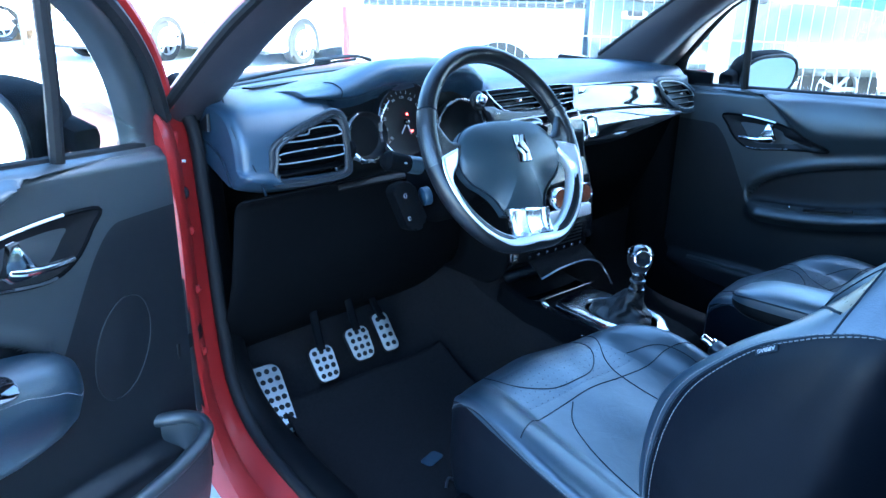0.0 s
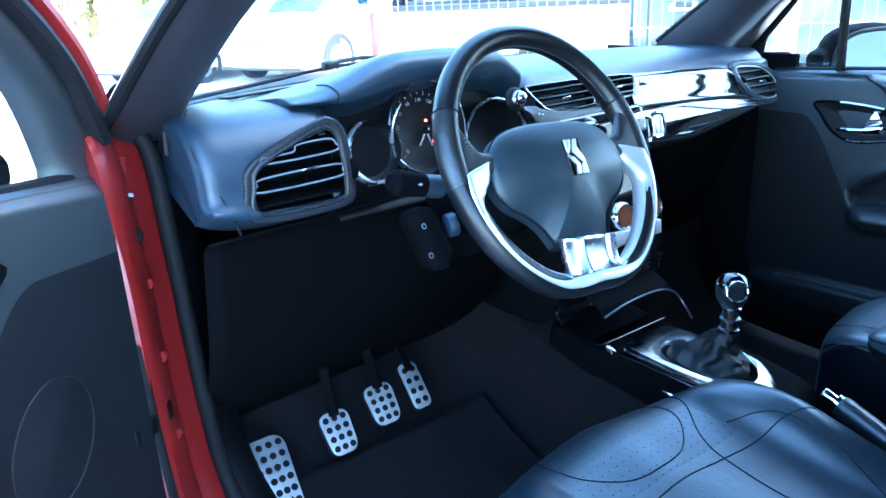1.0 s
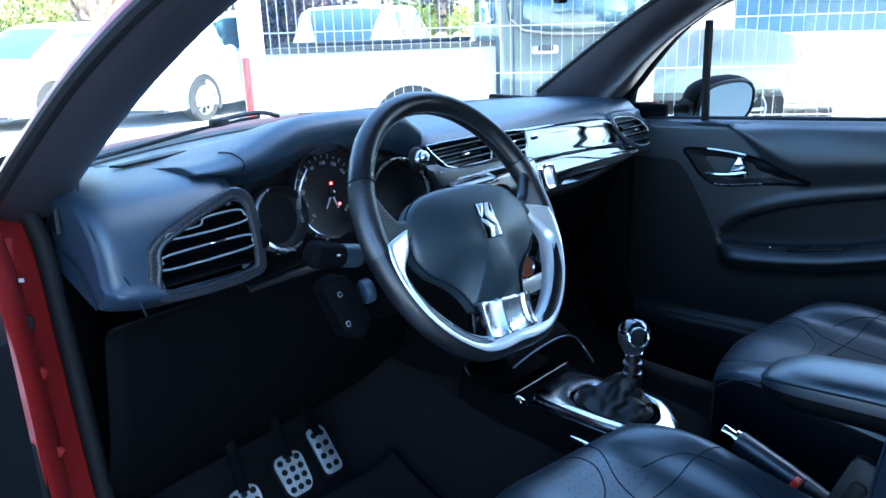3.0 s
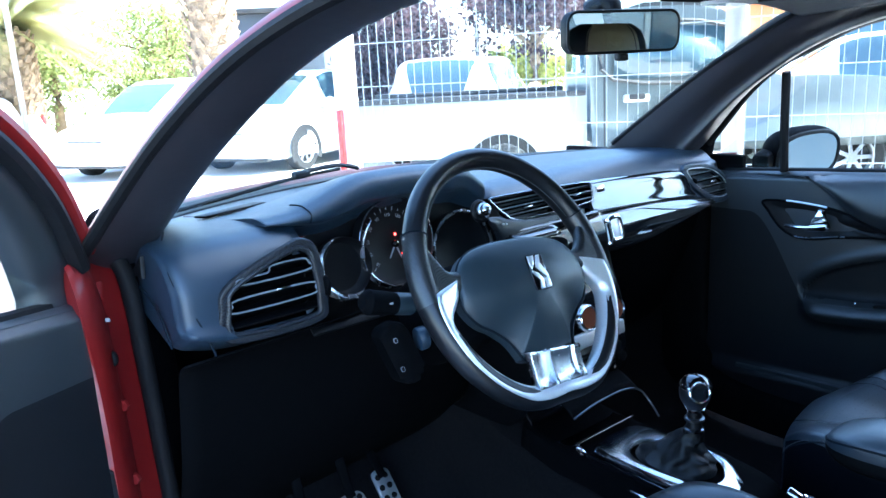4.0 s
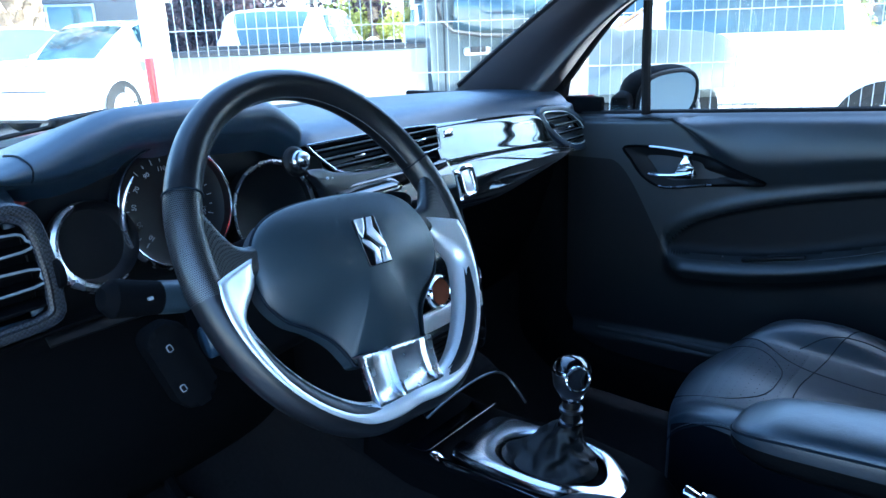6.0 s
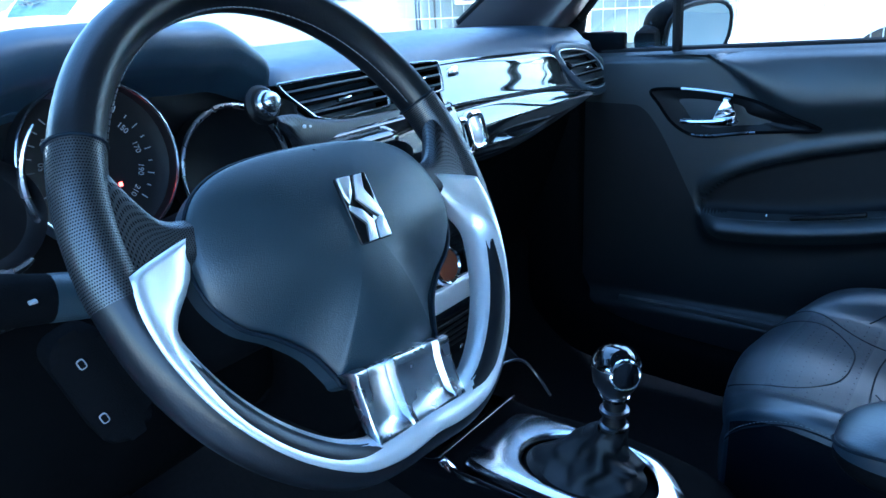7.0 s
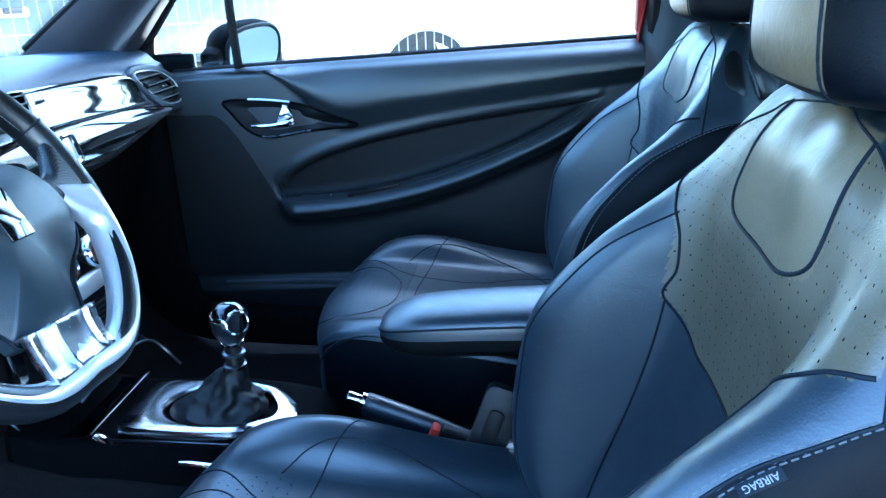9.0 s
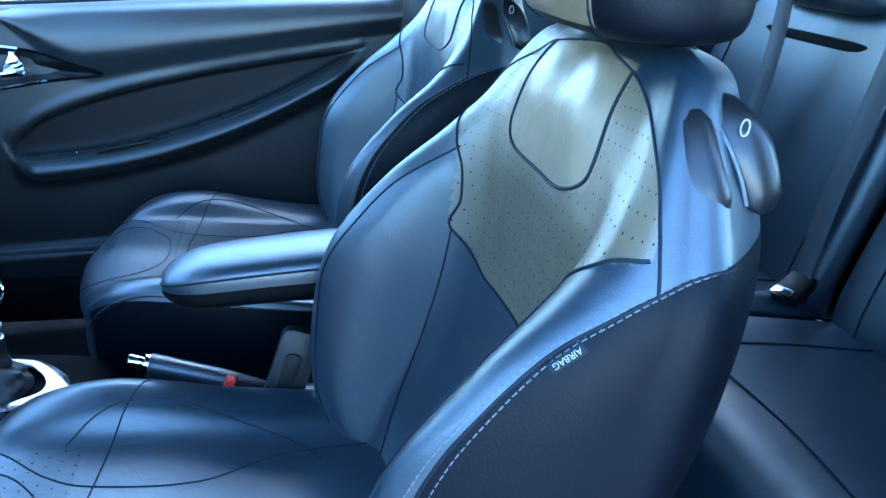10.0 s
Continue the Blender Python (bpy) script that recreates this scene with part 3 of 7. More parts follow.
# scuttle and bonnet ahead of the screen, wings at its sides
bon = []
for y, z in ((0.62, 0.945), (0.95, 0.955), (1.2, 0.94), (1.5, 0.88), (1.75, 0.78), (1.85, 0.60), (1.86, 0.30)):
    w = 0.84 - 0.10 * max(0, y - 1.1) ** 1.5
    bon.append([(w * x, y + (0.0 if y > 0.7 else 0.05) - 0.12 * x * x * (y > 0.7), z - 0.045 * x * x) for x in (-1, -0.6, 0, 0.6, 1)])
part("bonnet", grid_bm(dense(bon, 5, 4)), REDPAINT, body, "red bonnet", solid=0.01)
for side in (-1, 1):
    wing = [[(side * (0.84 - 0.10 * max(0, y - 1.1) ** 1.5 + 0.02 * k), y, z * (1 - k / 3.2) + 0.25 * k / 3.2) for k in range(4)] for y, z in ((0.38, 0.95), (0.7, 0.925), (1.1, 0.90), (1.5, 0.80), (1.8, 0.66))]
    part("wing", grid_bm(dense(wing, 4, 4)), REDPAINT, body, "red front wing", solid=0.008)
    well = lathe_bm([(0.10, -0.02), (0.20, -0.02), (0.20, 0.0), (0.30, 0.0), (0.31, 0.05), (0.31, 0.15), (0.29, 0.2)], 28, facing((side * 0.79, 1.15, 0.31), (0, 1, 0), (-side, 0, 0)))
    part("front_wheel", well, TYRE, body, "front tyre")
    rear = lathe_bm([(0.10, -0.02), (0.20, -0.02), (0.20, 0.0), (0.30, 0.0), (0.31, 0.05), (0.31, 0.15), (0.29, 0.2)], 28, facing((side * 0.83, -1.33, 0.31), (0, 1, 0), (-side, 0, 0)))
    part("rear_wheel", rear, TYRE, body, "rear tyre")
part("scuttle", grid_bm(dense([[(x, 0.94 - 0.22 * (x / 0.68) ** 2 + d, 0.960 - 0.01 * (d > 0.05)) for x in np.linspace(-0.70, 0.70, 9)] for d in (-0.03, 0.02, 0.08, 0.14)], 3, 3)), DARK, body, "black scuttle panel", solid=0.006)
wp = cr([(-0.62, 0.73, 0.966), (-0.42, 0.80, 0.974), (-0.25, 0.87, 0.980), (-0.10, 0.905, 0.982)], 8)
wiper = thing("wiper", (-0.15, 0.9, 0.98), "black windscreen wiper parked at the foot of the glass", "wiper")
part("blade", tube_bm(wp + np.array((0, 0.02, 0.0)), 0.0042, 6), RUBBER, wiper, "black rubber blade")
part("arm", tube_bm(cr([(-0.02, 0.965, 0.972), (-0.10, 0.94, 0.990), (-0.24, 0.893, 0.990)], 8), (0.006), 6), DARK, wiper)
part("joint", box_bm((0.05, 0.02, 0.018), 0.004, pose(-0.23, 0.890, 0.986, 0, 0, 20)), DARK, wiper)


# ---- the dashboard ----
dash = thing("dashboard", (0, 0.45, 0.45), "dark soft-touch dashboard with carbon weave and gloss black trim", "dashboard", kind="")


def face_y(x):
    """How far ahead the dashboard's face stands, from side to side."""
    return 0.315 + 0.05 * x / 0.63


def dash_ring(x):
    f = face_y(x)
    lift = 0.0 if x < 0.2 else -0.022 * smooth01(0.3, 0.72, x)
    base = 0.93 - 0.22 * (x / 0.68) ** 2
    end = 0.020 * float(smooth01(-0.66, -0.77, x))
    return [(x, base, 0.955), (x, (base + f) / 2 + 0.06, 0.982 + lift * 0.5), (x, f + 0.13, 0.992 + lift), (x, f + 0.065, 0.985 + lift), (x, f + 0.035, 0.962 + lift), (x, f + 0.018, 0.93), (x, f + 0.012, 0.89), (x, f, 0.858 + end), (x, f + 0.012, 0.846 + end), (x, f + 0.05, 0.826 + end)]


def lower_ring(x):
    f = face_y(x)
    return [(x, f + 0.022, 0.835), (x, f + 0.055, 0.81), (x, f + 0.075, 0.74), (x, f + 0.11, 0.62), (x, f + 0.18, 0.50), (x, f + 0.26, 0.42)]


xs = [-0.772, -0.768, -0.755, -0.70, -0.6, -0.48, -0.3, -0.1, 0.1, 0.3, 0.48, 0.6, 0.70, 0.755, 0.768, 0.772]
rows = []
for x in xs:
    ring = np.array(dash_ring(x))
    edge = max(0.0, (abs(x) - 0.752) / 0.02)
    mid = np.array((x, 0.50, 0.91))
    ring = lerp(ring, mid, 0.10 * edge**2)
    rows.append(ring)
UP = dense(rows, 5, 5)
# side vent outline, cut through the pad
VL = [(-0.062, -0.046), (0.052, -0.050), (0.070, -0.028), (0.068, 0.035), (0.055, 0.054), (0.030, 0.052), (-0.052, 0.020), (-0.066, -0.008)]
m_left = facing((-0.636, 0.262, 0.912), (1, 0.10, 0.02), (-0.10, -1, 0.10))
cen = (UP[1:, 1:] + UP[:-1, :-1]) / 2
inv = np.array(m_left.inverted())
loc = cen @ inv[:3, :3].T + inv[:3, 3]
vent_hole = np.abs(loc[..., 2]) < 0.12
for (ax, ay), (bx, by) in zip(VL, VL[1:] + VL[:1]):
    vent_hole &= (bx - ax) * (loc[..., 1] - ay) - (by - ay) * (loc[..., 0] - ax) > 0
hole = (cen[..., 0] > -0.555) & (cen[..., 0] < -0.140) & (cen[..., 2] < 0.985) & (cen[..., 1] < 0.42)
part("upper_pad", grid_bm(UP, keep=~(hole | vent_hole)), SOFT, dash, "dark blue-black grained soft pad", solid=0.004)
for e in (0, -1):
    side = UP[e]
    mid = np.array((side[0][0] + (0.004 if e == 0 else -0.004), 0.50, 0.90))
    part("end_cap", grid_bm(np.array([side, lerp(side, mid, 0.5), np.tile(mid, (len(side), 1))])), SOFT, dash, "grained end cover")
LOW = dense([lower_ring(x) for x in np.linspace(-0.77, 0.77, 9)], 4, 4)
part("lower_panel", grid_bm(LOW), HARD, dash, "black lower dashboard panel", solid=0.004)
# end cover seam and the small side demister
part("seam", tube_bm(cr([(-0.776, 0.30, 0.855), (-0.777, 0.34, 0.905), (-0.776, 0.42, 0.925), (-0.774, 0.52, 0.94)], 6), 0.0018, 6), PIPING, dash)
part("seam", tube_bm(cr([(-0.73, 0.262, 0.842), (-0.745, 0.268, 0.89), (-0.765, 0.29, 0.945), (-0.758, 0.34, 0.985), (-0.72, 0.44, 0.993)], 6), 0.0018, 6), PIPING, dash)
part("side_demister", slab_bm([(-0.03, -0.015), (0.025, -0.012), (0.02, 0.02)], 0.006, 0.002, facing((-0.774, 0.40, 0.955), (0, -1, 0), (-1, 0, 0.1))), DARK, dash, "small triangular side vent")
part("top_grille", box_bm((0.14, 0.03, 0.004), 0.001, pose(-0.56, 0.55, 0.990, -3, 0, 18)), DARK, dash, "slim demister slot")

# instrument hood: a padded visor, low at its left tip and highest over the middle dial
hood = []
for u in np.linspace(0, 1, 11):
    x = -0.600 + 0.435 * u
    h = smooth01(0.0, 0.45, u) * (1 - 0.25 * smooth01(0.6, 1.0, u)) * smooth01(1.06, 0.90, u)
    yl = 0.315 - 0.012 * math.sin(math.pi * u) + 0.02 * smooth01(0.15, 0.0, u)
    zl = 0.997 + 0.053 * h
    lip = 0.003 + 0.021 * float(smooth01(0.0, 0.3, u))
    hood.append([(x, 0.68, 0.970), (x, 0.57, 0.982 + 0.012 * h), (x, 0.47, 0.989 + 0.036 * h), (x, yl + 0.05, zl + 0.003), (x, yl + 0.014, zl), (x, yl, zl - lip * 0.6), (x, yl + 0.006, zl - lip * 1.5), (x, yl + 0.028, zl - lip * 2.1), (x, yl + 0.055, zl - lip * 2.6 - 0.012)])
HOOD = dense(hood, 6, 5)
part("instrument_hood", grid_bm(HOOD), SOFT, dash, "grained hood over the instruments", solid=0.003, angle=70)
for e in (0, -1):
    part("hood_end", grid_bm(np.array([HOOD[e], lerp(HOOD[e], HOOD[e].mean(0), 0.5), np.tile(HOOD[e].mean(0), (HOOD.shape[1], 1))])), SOFT, dash)
part("hood_seam", tube_bm(HOOD[9, 14:32] + np.array((0, -0.001, 0.001)), 0.0012, 5), PIPING, dash)

# instruments: a dark bowl with three ringed dials
bowl = []
for x in (-0.560, -0.550, -0.52, -0.44, -0.36, -0.28, -0.165, -0.147, -0.138):
    e = smooth01(0.185, 0.205, -(x + 0.36)) + 0.7 * smooth01(0.200, 0.222, x + 0.36)
    zt = 1.0 - 0.045 * smooth01(0.05, 0.2, abs(x + 0.36))
    bowl.append([(x, 0.290, 0.818), (x, 0.300, 0.828), (x, 0.335 - 0.045 * e, 0.845), (x, 0.348 - 0.06 * e, 0.90), (x, 0.352 - 0.06 * e, 0.95), (x, 0.360 - 0.05 * e, zt)])
cluster = part("instrument_panel", grid_bm(dense(bowl, 4, 4)), DARK, dash, "black instrument bowl", solid=0.003)


def dial(x, y, z, r, marks, numbers=(), red=False, thick=0.0022, arc=(0, 360)):
    m = facing((x, y, z), (1, 0, 0), (0, -0.985, 0.17))
    face = part("dial", lathe_bm([(0.001, -0.012), (r * 0.80, -0.012), (r * 0.97, -0.004), (r, 0.006), (r, -0.016)], 40, m), DARK, cluster, "black round dial")
    whole = arc[1] - arc[0] >= 360
    aa = np.radians(np.linspace(arc[0], arc[1], 56, endpoint=not whole))
    ring = np.array([m @ Vector((r * math.cos(a), r * math.sin(a), 0.008)) for a in aa])
    rr = thick if whole else thick * (0.25 + 0.75 * np.sin(np.linspace(0.05, math.pi - 0.05, 56)) ** 0.6)
    part("dial_ring", tube_bm(ring, rr, 8, closed=whole, up=(0, -1, 0.2)), RINGMETAL if whole else SPOKEALU, cluster, "satin silver dial ring")
    if marks:
        tick = bmesh.new()
        for k in range(marks):
            a = radians(225 - 270 * k / (marks - 1))
            b = box_bm((0.007 if k % 2 == 0 else 0.004, 0.0010, 0.0006), 0, m @ pose(0, 0, -0.0108, 0, 0, math.degrees(a)) @ pose(r * 0.76, 0, 0))
            me = bpy.data.meshes.new("tick")
            b.to_mesh(me)
            b.free()
            tick.from_mesh(me)
            bpy.data.meshes.remove(me)
        part("dial_marks", tick, GREYPRINT, cluster)["kind"] = "stuff"
    for k, word in enumerate(numbers):
        a = radians(225 - 270 * k / (len(numbers) - 1))
        text("numerals", word, 0.0080, m @ Matrix.Translation((r * 0.62 * math.cos(a), r * 0.62 * math.sin(a), -0.0112)) @ pose(0, 0, 0, 0, 0, math.degrees(a) - 90), GREYPRINT, cluster)
    if red:
        for turn in (-125, -72):
            part("needle", slab_bm([(-0.006, -0.0016), (r * 0.36, -0.0008), (r * 0.36, 0.0008), (-0.006, 0.0016)], 0.0015, 0, m @ pose(0.004, -0.004, -0.006, 0, 0, turn)), GREYPRINT, cluster, "grey needle at rest")
        part("needle_hub", cyl_bm(0.007, 0.006, 18, m @ pose(0.004, -0.004, -0.006), bevel=0.002), PIANO, cluster)
        for dx, dy in ((0.010, 0.012), (0.020, -0.024)):
            part("warning_light", box_bm((0.0042, 0.0042, 0.001), 0.0005, m @ pose(dx, dy, -0.0105)), REDLAMP, cluster, "lit red warning light")
    return face


dial(-0.487, 0.304, 0.912, 0.049, 0, thick=0.0068, arc=(110, 300))
part("dial_ring", tube_bm(np.array([(-0.372 + 0.0775 * math.cos(a), 0.306 - 0.10 * math.sin(a) * 0.0775, 0.930 + 0.0765 * math.sin(a)) for a in np.radians(np.linspace(140, 285, 40))]), 0.0012 + 0.0030 * np.sin(np.linspace(0, math.pi, 40)) ** 0.7, 8, up=(0, -1, 0.2)), SPOKEALU, cluster, "broad satin lower dial arc")
dial(-0.372, 0.322, 0.930, 0.076, 23, ("10", "30", "50", "70", "90", "110", "130", "150", "170", "190", "210"), True, 0.0017)
dial(-0.223, 0.322, 0.890, 0.069, 0, thick=0.0034, arc=(-60, 200))


# air vents
def vent(owner, name, poly, m, slats, deep=0.045, frame=None, rim=0.0055, mark=True, label="", framed=False):
    """A framed air outlet: rim along the outline, dark box behind, slats across and a bright slider."""
    frame = frame or SOFT
    v = part(name, slab_bm(poly, 0.002, 0, m @ Matrix.Translation((0, 0, -deep))), HARD, owner, label)
    pts = np.array([m @ Vector((*p, 0)) for p in cr(poly, 6, True)])
    back = np.array([m @ Vector((*p, -deep)) for p in cr(poly, 6, True)])
    part("rim", tube_bm(pts, rim, 8, closed=True, up=(0, -1, 0.1)), frame, v, "bright satin rim")
    wall = np.array([np.concatenate([pts, pts[:1]]), np.concatenate([back, back[:1]])])
    part("duct", grid_bm(wall), HARD, v)
    ys = [p[1] for p in poly]
    fine = cr(poly, 8, True)
    cuts = []
    for k in range(slats):
        h = min(ys) + (max(ys) - min(ys)) * (k + 0.8) / (slats + 0.6)
        xs_at = []
        for a, b in zip(fine, np.roll(fine, -1, 0)):
            if (a[1] - h) * (b[1] - h) <= 0 and abs(a[1] - b[1]) > 1e-9:
                xs_at.append(a[0] + (b[0] - a[0]) * (h - a[1]) / (b[1] - a[1]))
        if len(xs_at) < 2:
            continue
        x0, x1 = min(xs_at), max(xs_at)
        part("slat", box_bm((x1 - x0, 0.0035, 0.022), 0.0012, m @ pose((x0 + x1) / 2, h, -0.012, 14)), HARD, v)
        if not framed:
            part("slat_edge", box_bm((x1 - x0 - 0.002, 0.0026, 0.0016), 0.0004, m @ pose((x0 + x1) / 2, h + 0.0016, -0.0008, 14)), SLATEDGE, v)
        cuts.append((h, x0, x1))
    for (h0, a0, a1), (h1, b0, b1) in zip(cuts[1::2], cuts[2::2]) if framed else ():
        k, c = 0.0045, 0.009
        ring = [(a0 + k + c, h0), (a1 - k - c, h0), (a1 - k, h0 + c), (b1 - k, h1 - c), (b1 - k - c, h1), (b0 + k + c, h1), (b0 + k, h1 - c), (a0 + k, h0 + c)]
        part("slat_frame", tube_bm(np.array([m @ Vector((*p, 0.0005)) for p in cr(ring, 4, True)]), 0.0014, 6, closed=True, up=(0, -1, 0.1)), SLATEDGE, v, "slim pale frame round a pair of slats")
    if mark:
        cx = sum(p[0] for p in poly) / len(poly)
        cy = sum(p[1] for p in poly) / len(poly)
        part("slider", box_bm((0.022, 0.004, 0.008), 0.0015, m @ pose(cx + 0.005, cy, 0.0, 0, 0, 4)), CHROME, v, "chrome vent slider")
    return v


def crisp(poly, k=0.12):
    """Keeps an outline's corners tight when it is rounded off."""
    out = []
    for i, p in enumerate(poly):
        a, b, c = np.array(poly[i - 1]), np.array(p), np.array(poly[(i + 1) % len(poly)])
        out += [tuple(b + (a - b) * k), tuple(b + (c - b) * k)]
    return out


vl = vent(dash, "side_vent", VL, m_left, 5, frame=CARBON, rim=0.0042, label="side air vent with framed dark slats", framed=True)
part("vent_surround", tube_bm(np.array([m_left @ Vector((p[0] * 1.11, p[1] * 1.12, -0.004)) for p in cr(VL, 6, True)]), 0.0072, 8, closed=True, up=(0, -1, 0.1), flat=0.8), CARBON, vl, "weave-patterned vent surround")
part("thumbwheel", cyl_bm(0.016, 0.008, 20, facing((-0.553, 0.258, 0.905), (0, 1, 0), (1, 0, 0)), bevel=0.002), HARD, vl, "ribbed thumbwheel")
m_right = facing((0.590, 0.366, 0.889), (1, 0.02, 0), (-0.02, -1, 0.16))
VR = [(-0.004, 0.040), (0.05, 0.043), (0.105, 0.032), (0.150, 0.006), (0.166, -0.020), (0.158, -0.043), (0.10, -0.040), (0.045, -0.010)]
vr = vent(dash, "side_vent", VR, m_right, 4, frame=ALU, rim=0.0018, label="almond-shaped side air vent with dark slats")
mid_r = np.array((0.085, 0.002))
part("vent_surround", tube_bm(np.array([m_right @ Vector((*(mid_r + (np.array(p) - mid_r) * 1.12), -0.005)) for p in cr(VR, 6, True)]), 0.010, 8, closed=True, up=(0, -1, 0.1), flat=0.8), SOFT, vr)
part("thumbwheel", cyl_bm(0.012, 0.008, 18, m_right @ pose(0.022, 0.012, -0.004, 90, 0, -40), bevel=0.002), HARD, vr, "ribbed thumbwheel")
part("end_panel", box_bm((0.02, 0.62, 0.66), 0.005, pose(0.792, 0.64, 0.62)), HARD, dash, "black side trim panel")
m_mid = facing((0.0, 0.312, 0.948), (1, 0.03, 0), (0, -1, 0.14))
vent(dash, "centre_vent", crisp([(-0.158, 0.026), (0.018, 0.023), (0.022, -0.026), (-0.085, -0.026), (-0.11, -0.018)]), m_mid, 3, frame=RINGMETAL, rim=0.0022, label="centre air vent with dark slats")
vent(dash, "centre_vent", crisp([(0.030, 0.022), (0.134, 0.018), (0.138, -0.022), (0.034, -0.026)]), m_mid, 3, frame=RINGMETAL, rim=0.0022, label="centre air vent with dark slats")
mball = facing((-0.190, 0.298, 0.958), (1, 0, 0), (0, -0.95, 0.3))
part("ball_socket", lathe_bm([(0.020, -0.010), (0.022, -0.004), (0.018, 0.0), (0.010, 0.001)], 24, mball), DARK, dash, "black ball socket")
part("sensor_ball", lathe_bm([(0.010, -0.008), (0.0145, -0.004), (0.0155, 0.002), (0.0135, 0.007), (0.0115, 0.009), (0.0112, 0.013), (0.008, 0.018), (0.003, 0.020)], 28, mball), SPOKEALU, dash, "satin chrome ball knob")
part("vent_badge", box_bm((0.026, 0.014, 0.004), 0.002, m_mid @ pose(0.158, 0.0, 0.006)), CHROME, dash, "small chrome switch")

# gloss trim across the passenger side: a pale-lit upper strip and a lower band
def band(name, ends, tops, lows, profile, mat, label):
    """profile: how far the trim stands off the dashboard's face, from its top edge to its foot."""
    rows = []
    for x, zt, zl in zip(ends, tops, lows):
        f = face_y(x)
        rows.append([(x, f + d, zt + (zl - zt) * q) for q, d in profile])
    return part(name, grid_bm(dense(rows, 6, 4)), mat, dash, label, solid=0.003, angle=60)


BX = (0.142, 0.25, 0.38, 0.50, 0.565, 0.60)
CREASE = (0.897, 0.892, 0.883, 0.874, 0.868, 0.864)
band("gloss_strip", BX, (0.962, 0.957, 0.949, 0.941, 0.930, 0.905), CREASE, ((0.0, 0.036), (0.03, 0.012), (0.35, 0.004), (0.7, -0.004), (0.97, -0.012), (1.0, -0.006)), PIANO, "gloss black dashboard strip")
band("gloss_band", (0.10, 0.20, 0.32, 0.45, 0.57, 0.66), (0.897, 0.892, 0.886, 0.876, 0.864, 0.853), (0.815, 0.803, 0.800, 0.812, 0.828, 0.842), ((0.0, -0.004), (0.03, -0.014), (0.30, -0.027), (0.60, -0.0335), (0.85, -0.036), (0.97, -0.028), (1.0, -0.008)), PIANO, "gloss black dashboard band")
part("weave_panel", grid_bm(dense([[(x, face_y(x) - 0.008, zt), (x, face_y(x) - 0.014, (zt + zl) / 2), (x, face_y(x) - 0.008, zl)] for x, zt, zl in ((-0.182, 0.944, 0.934), (-0.166, 0.943, 0.915), (-0.148, 0.940, 0.872), (-0.12, 0.93, 0.865), (-0.04, 0.918, 0.865), (0.06, 0.916, 0.87), (0.115, 0.912, 0.875))], 5, 4)), CARBON, dash, "carbon weave centre trim", solid=0.003)
part("display_visor", grid_bm(dense([[(x, 0.275 + d, z) for d, z in ((0.03, 0.905), (0.0, 0.898), (-0.006, 0.886), (0.02, 0.878))] for x in (-0.13, -0.07, -0.01)], 4, 4)), PIANO, dash, "gloss display cover", solid=0.003)
part("display_strip", box_bm((0.055, 0.004, 0.013), 0.002, pose(0.035, 0.282, 0.873, -8, 2, 4)), REDPAINT, dash, "dark red display strip")
part("display_panel", box_bm((0.055, 0.004, 0.013), 0.002, pose(0.036, 0.279, 0.857, -8, 2, 4)), ALU, dash, "pale display panel")
part("indicator", ball_bm(0.0024, pose(-0.147, 0.2875, 0.927), 10, 6), WHITEPRINT, dash, "tiny white indicator")
part("indicator", ball_bm(0.0015, pose(-0.138, 0.2875, 0.9255), 10, 6), WHITEPRINT, dash)

# centre stack
stack = part("centre_panel", grid_bm(dense([[(x, f, z) for f, z in ((0.302, 0.905), (0.282, 0.87), (0.268, 0.80), (0.245, 0.74), (0.232, 0.68), (0.226, 0.62), (0.232, 0.575), (0.27, 0.555), (0.36, 0.55))] for x in (-0.140, -0.135, -0.07, 0.0, 0.07, 0.135, 0.140)], 4, 4)), PIANO, dash, "gloss black centre stack", solid=0.006)
for x in (-0.145, 0.145):
    part("stack_cheek", grid_bm(dense([[(x, f, z), (x * 1.06, f + 0.04, z), (x * 1.1, f + 0.16, z)] for f, z in ((0.305, 0.905), (0.27, 0.80), (0.236, 0.68), (0.228, 0.60), (0.25, 0.545), (0.29, 0.515))], 4, 3)), HARD, dash, "black stack cheek", solid=0.004)
for x, z in ((0.162, 0.853), (0.203, 0.857)):
    mb = facing((x, face_y(x) - 0.03, z), (1, 0.05, 0.05), (-0.05, -1, 0.25))
    sq = np.array([mb @ Vector((*p, 0)) for p in rounded(0.036, 0.050, 0.011)])
    part("trim_buckle", tube_bm(sq, 0.0062, 8, closed=True, up=(0, -1, 0.2)), CHROME, dash, "chrome framed switch")
    part("switch_face", slab_bm(rounded(0.032, 0.046, 0.009), 0.004, 0.0015, mb @ pose(0, 0, -0.003)), ALU, dash, "silver switch face")
for x in (-0.068, 0.020, 0.106):
    md = facing((x, 0.236, 0.712), (1, 0, 0), (0, -1, 0.22))
    d = part("climate_dial", lathe_bm([(0.028, 0.0), (0.027, 0.012), (0.024, 0.016), (0.021, 0.013)], 32, md), CHROME, stack, "chrome ringed rotary dial")
    part("dial_face", cyl_bm(0.021, 0.004, 28, md @ pose(0, 0, 0.012)), ORANGE, stack, "dial face coloured as a brown reflection")
part("silver_bar", box_bm((0.185, 0.012, 0.030), 0.004, pose(0.035, 0.222, 0.672, -8)), ALU, stack, "satin silver bar")
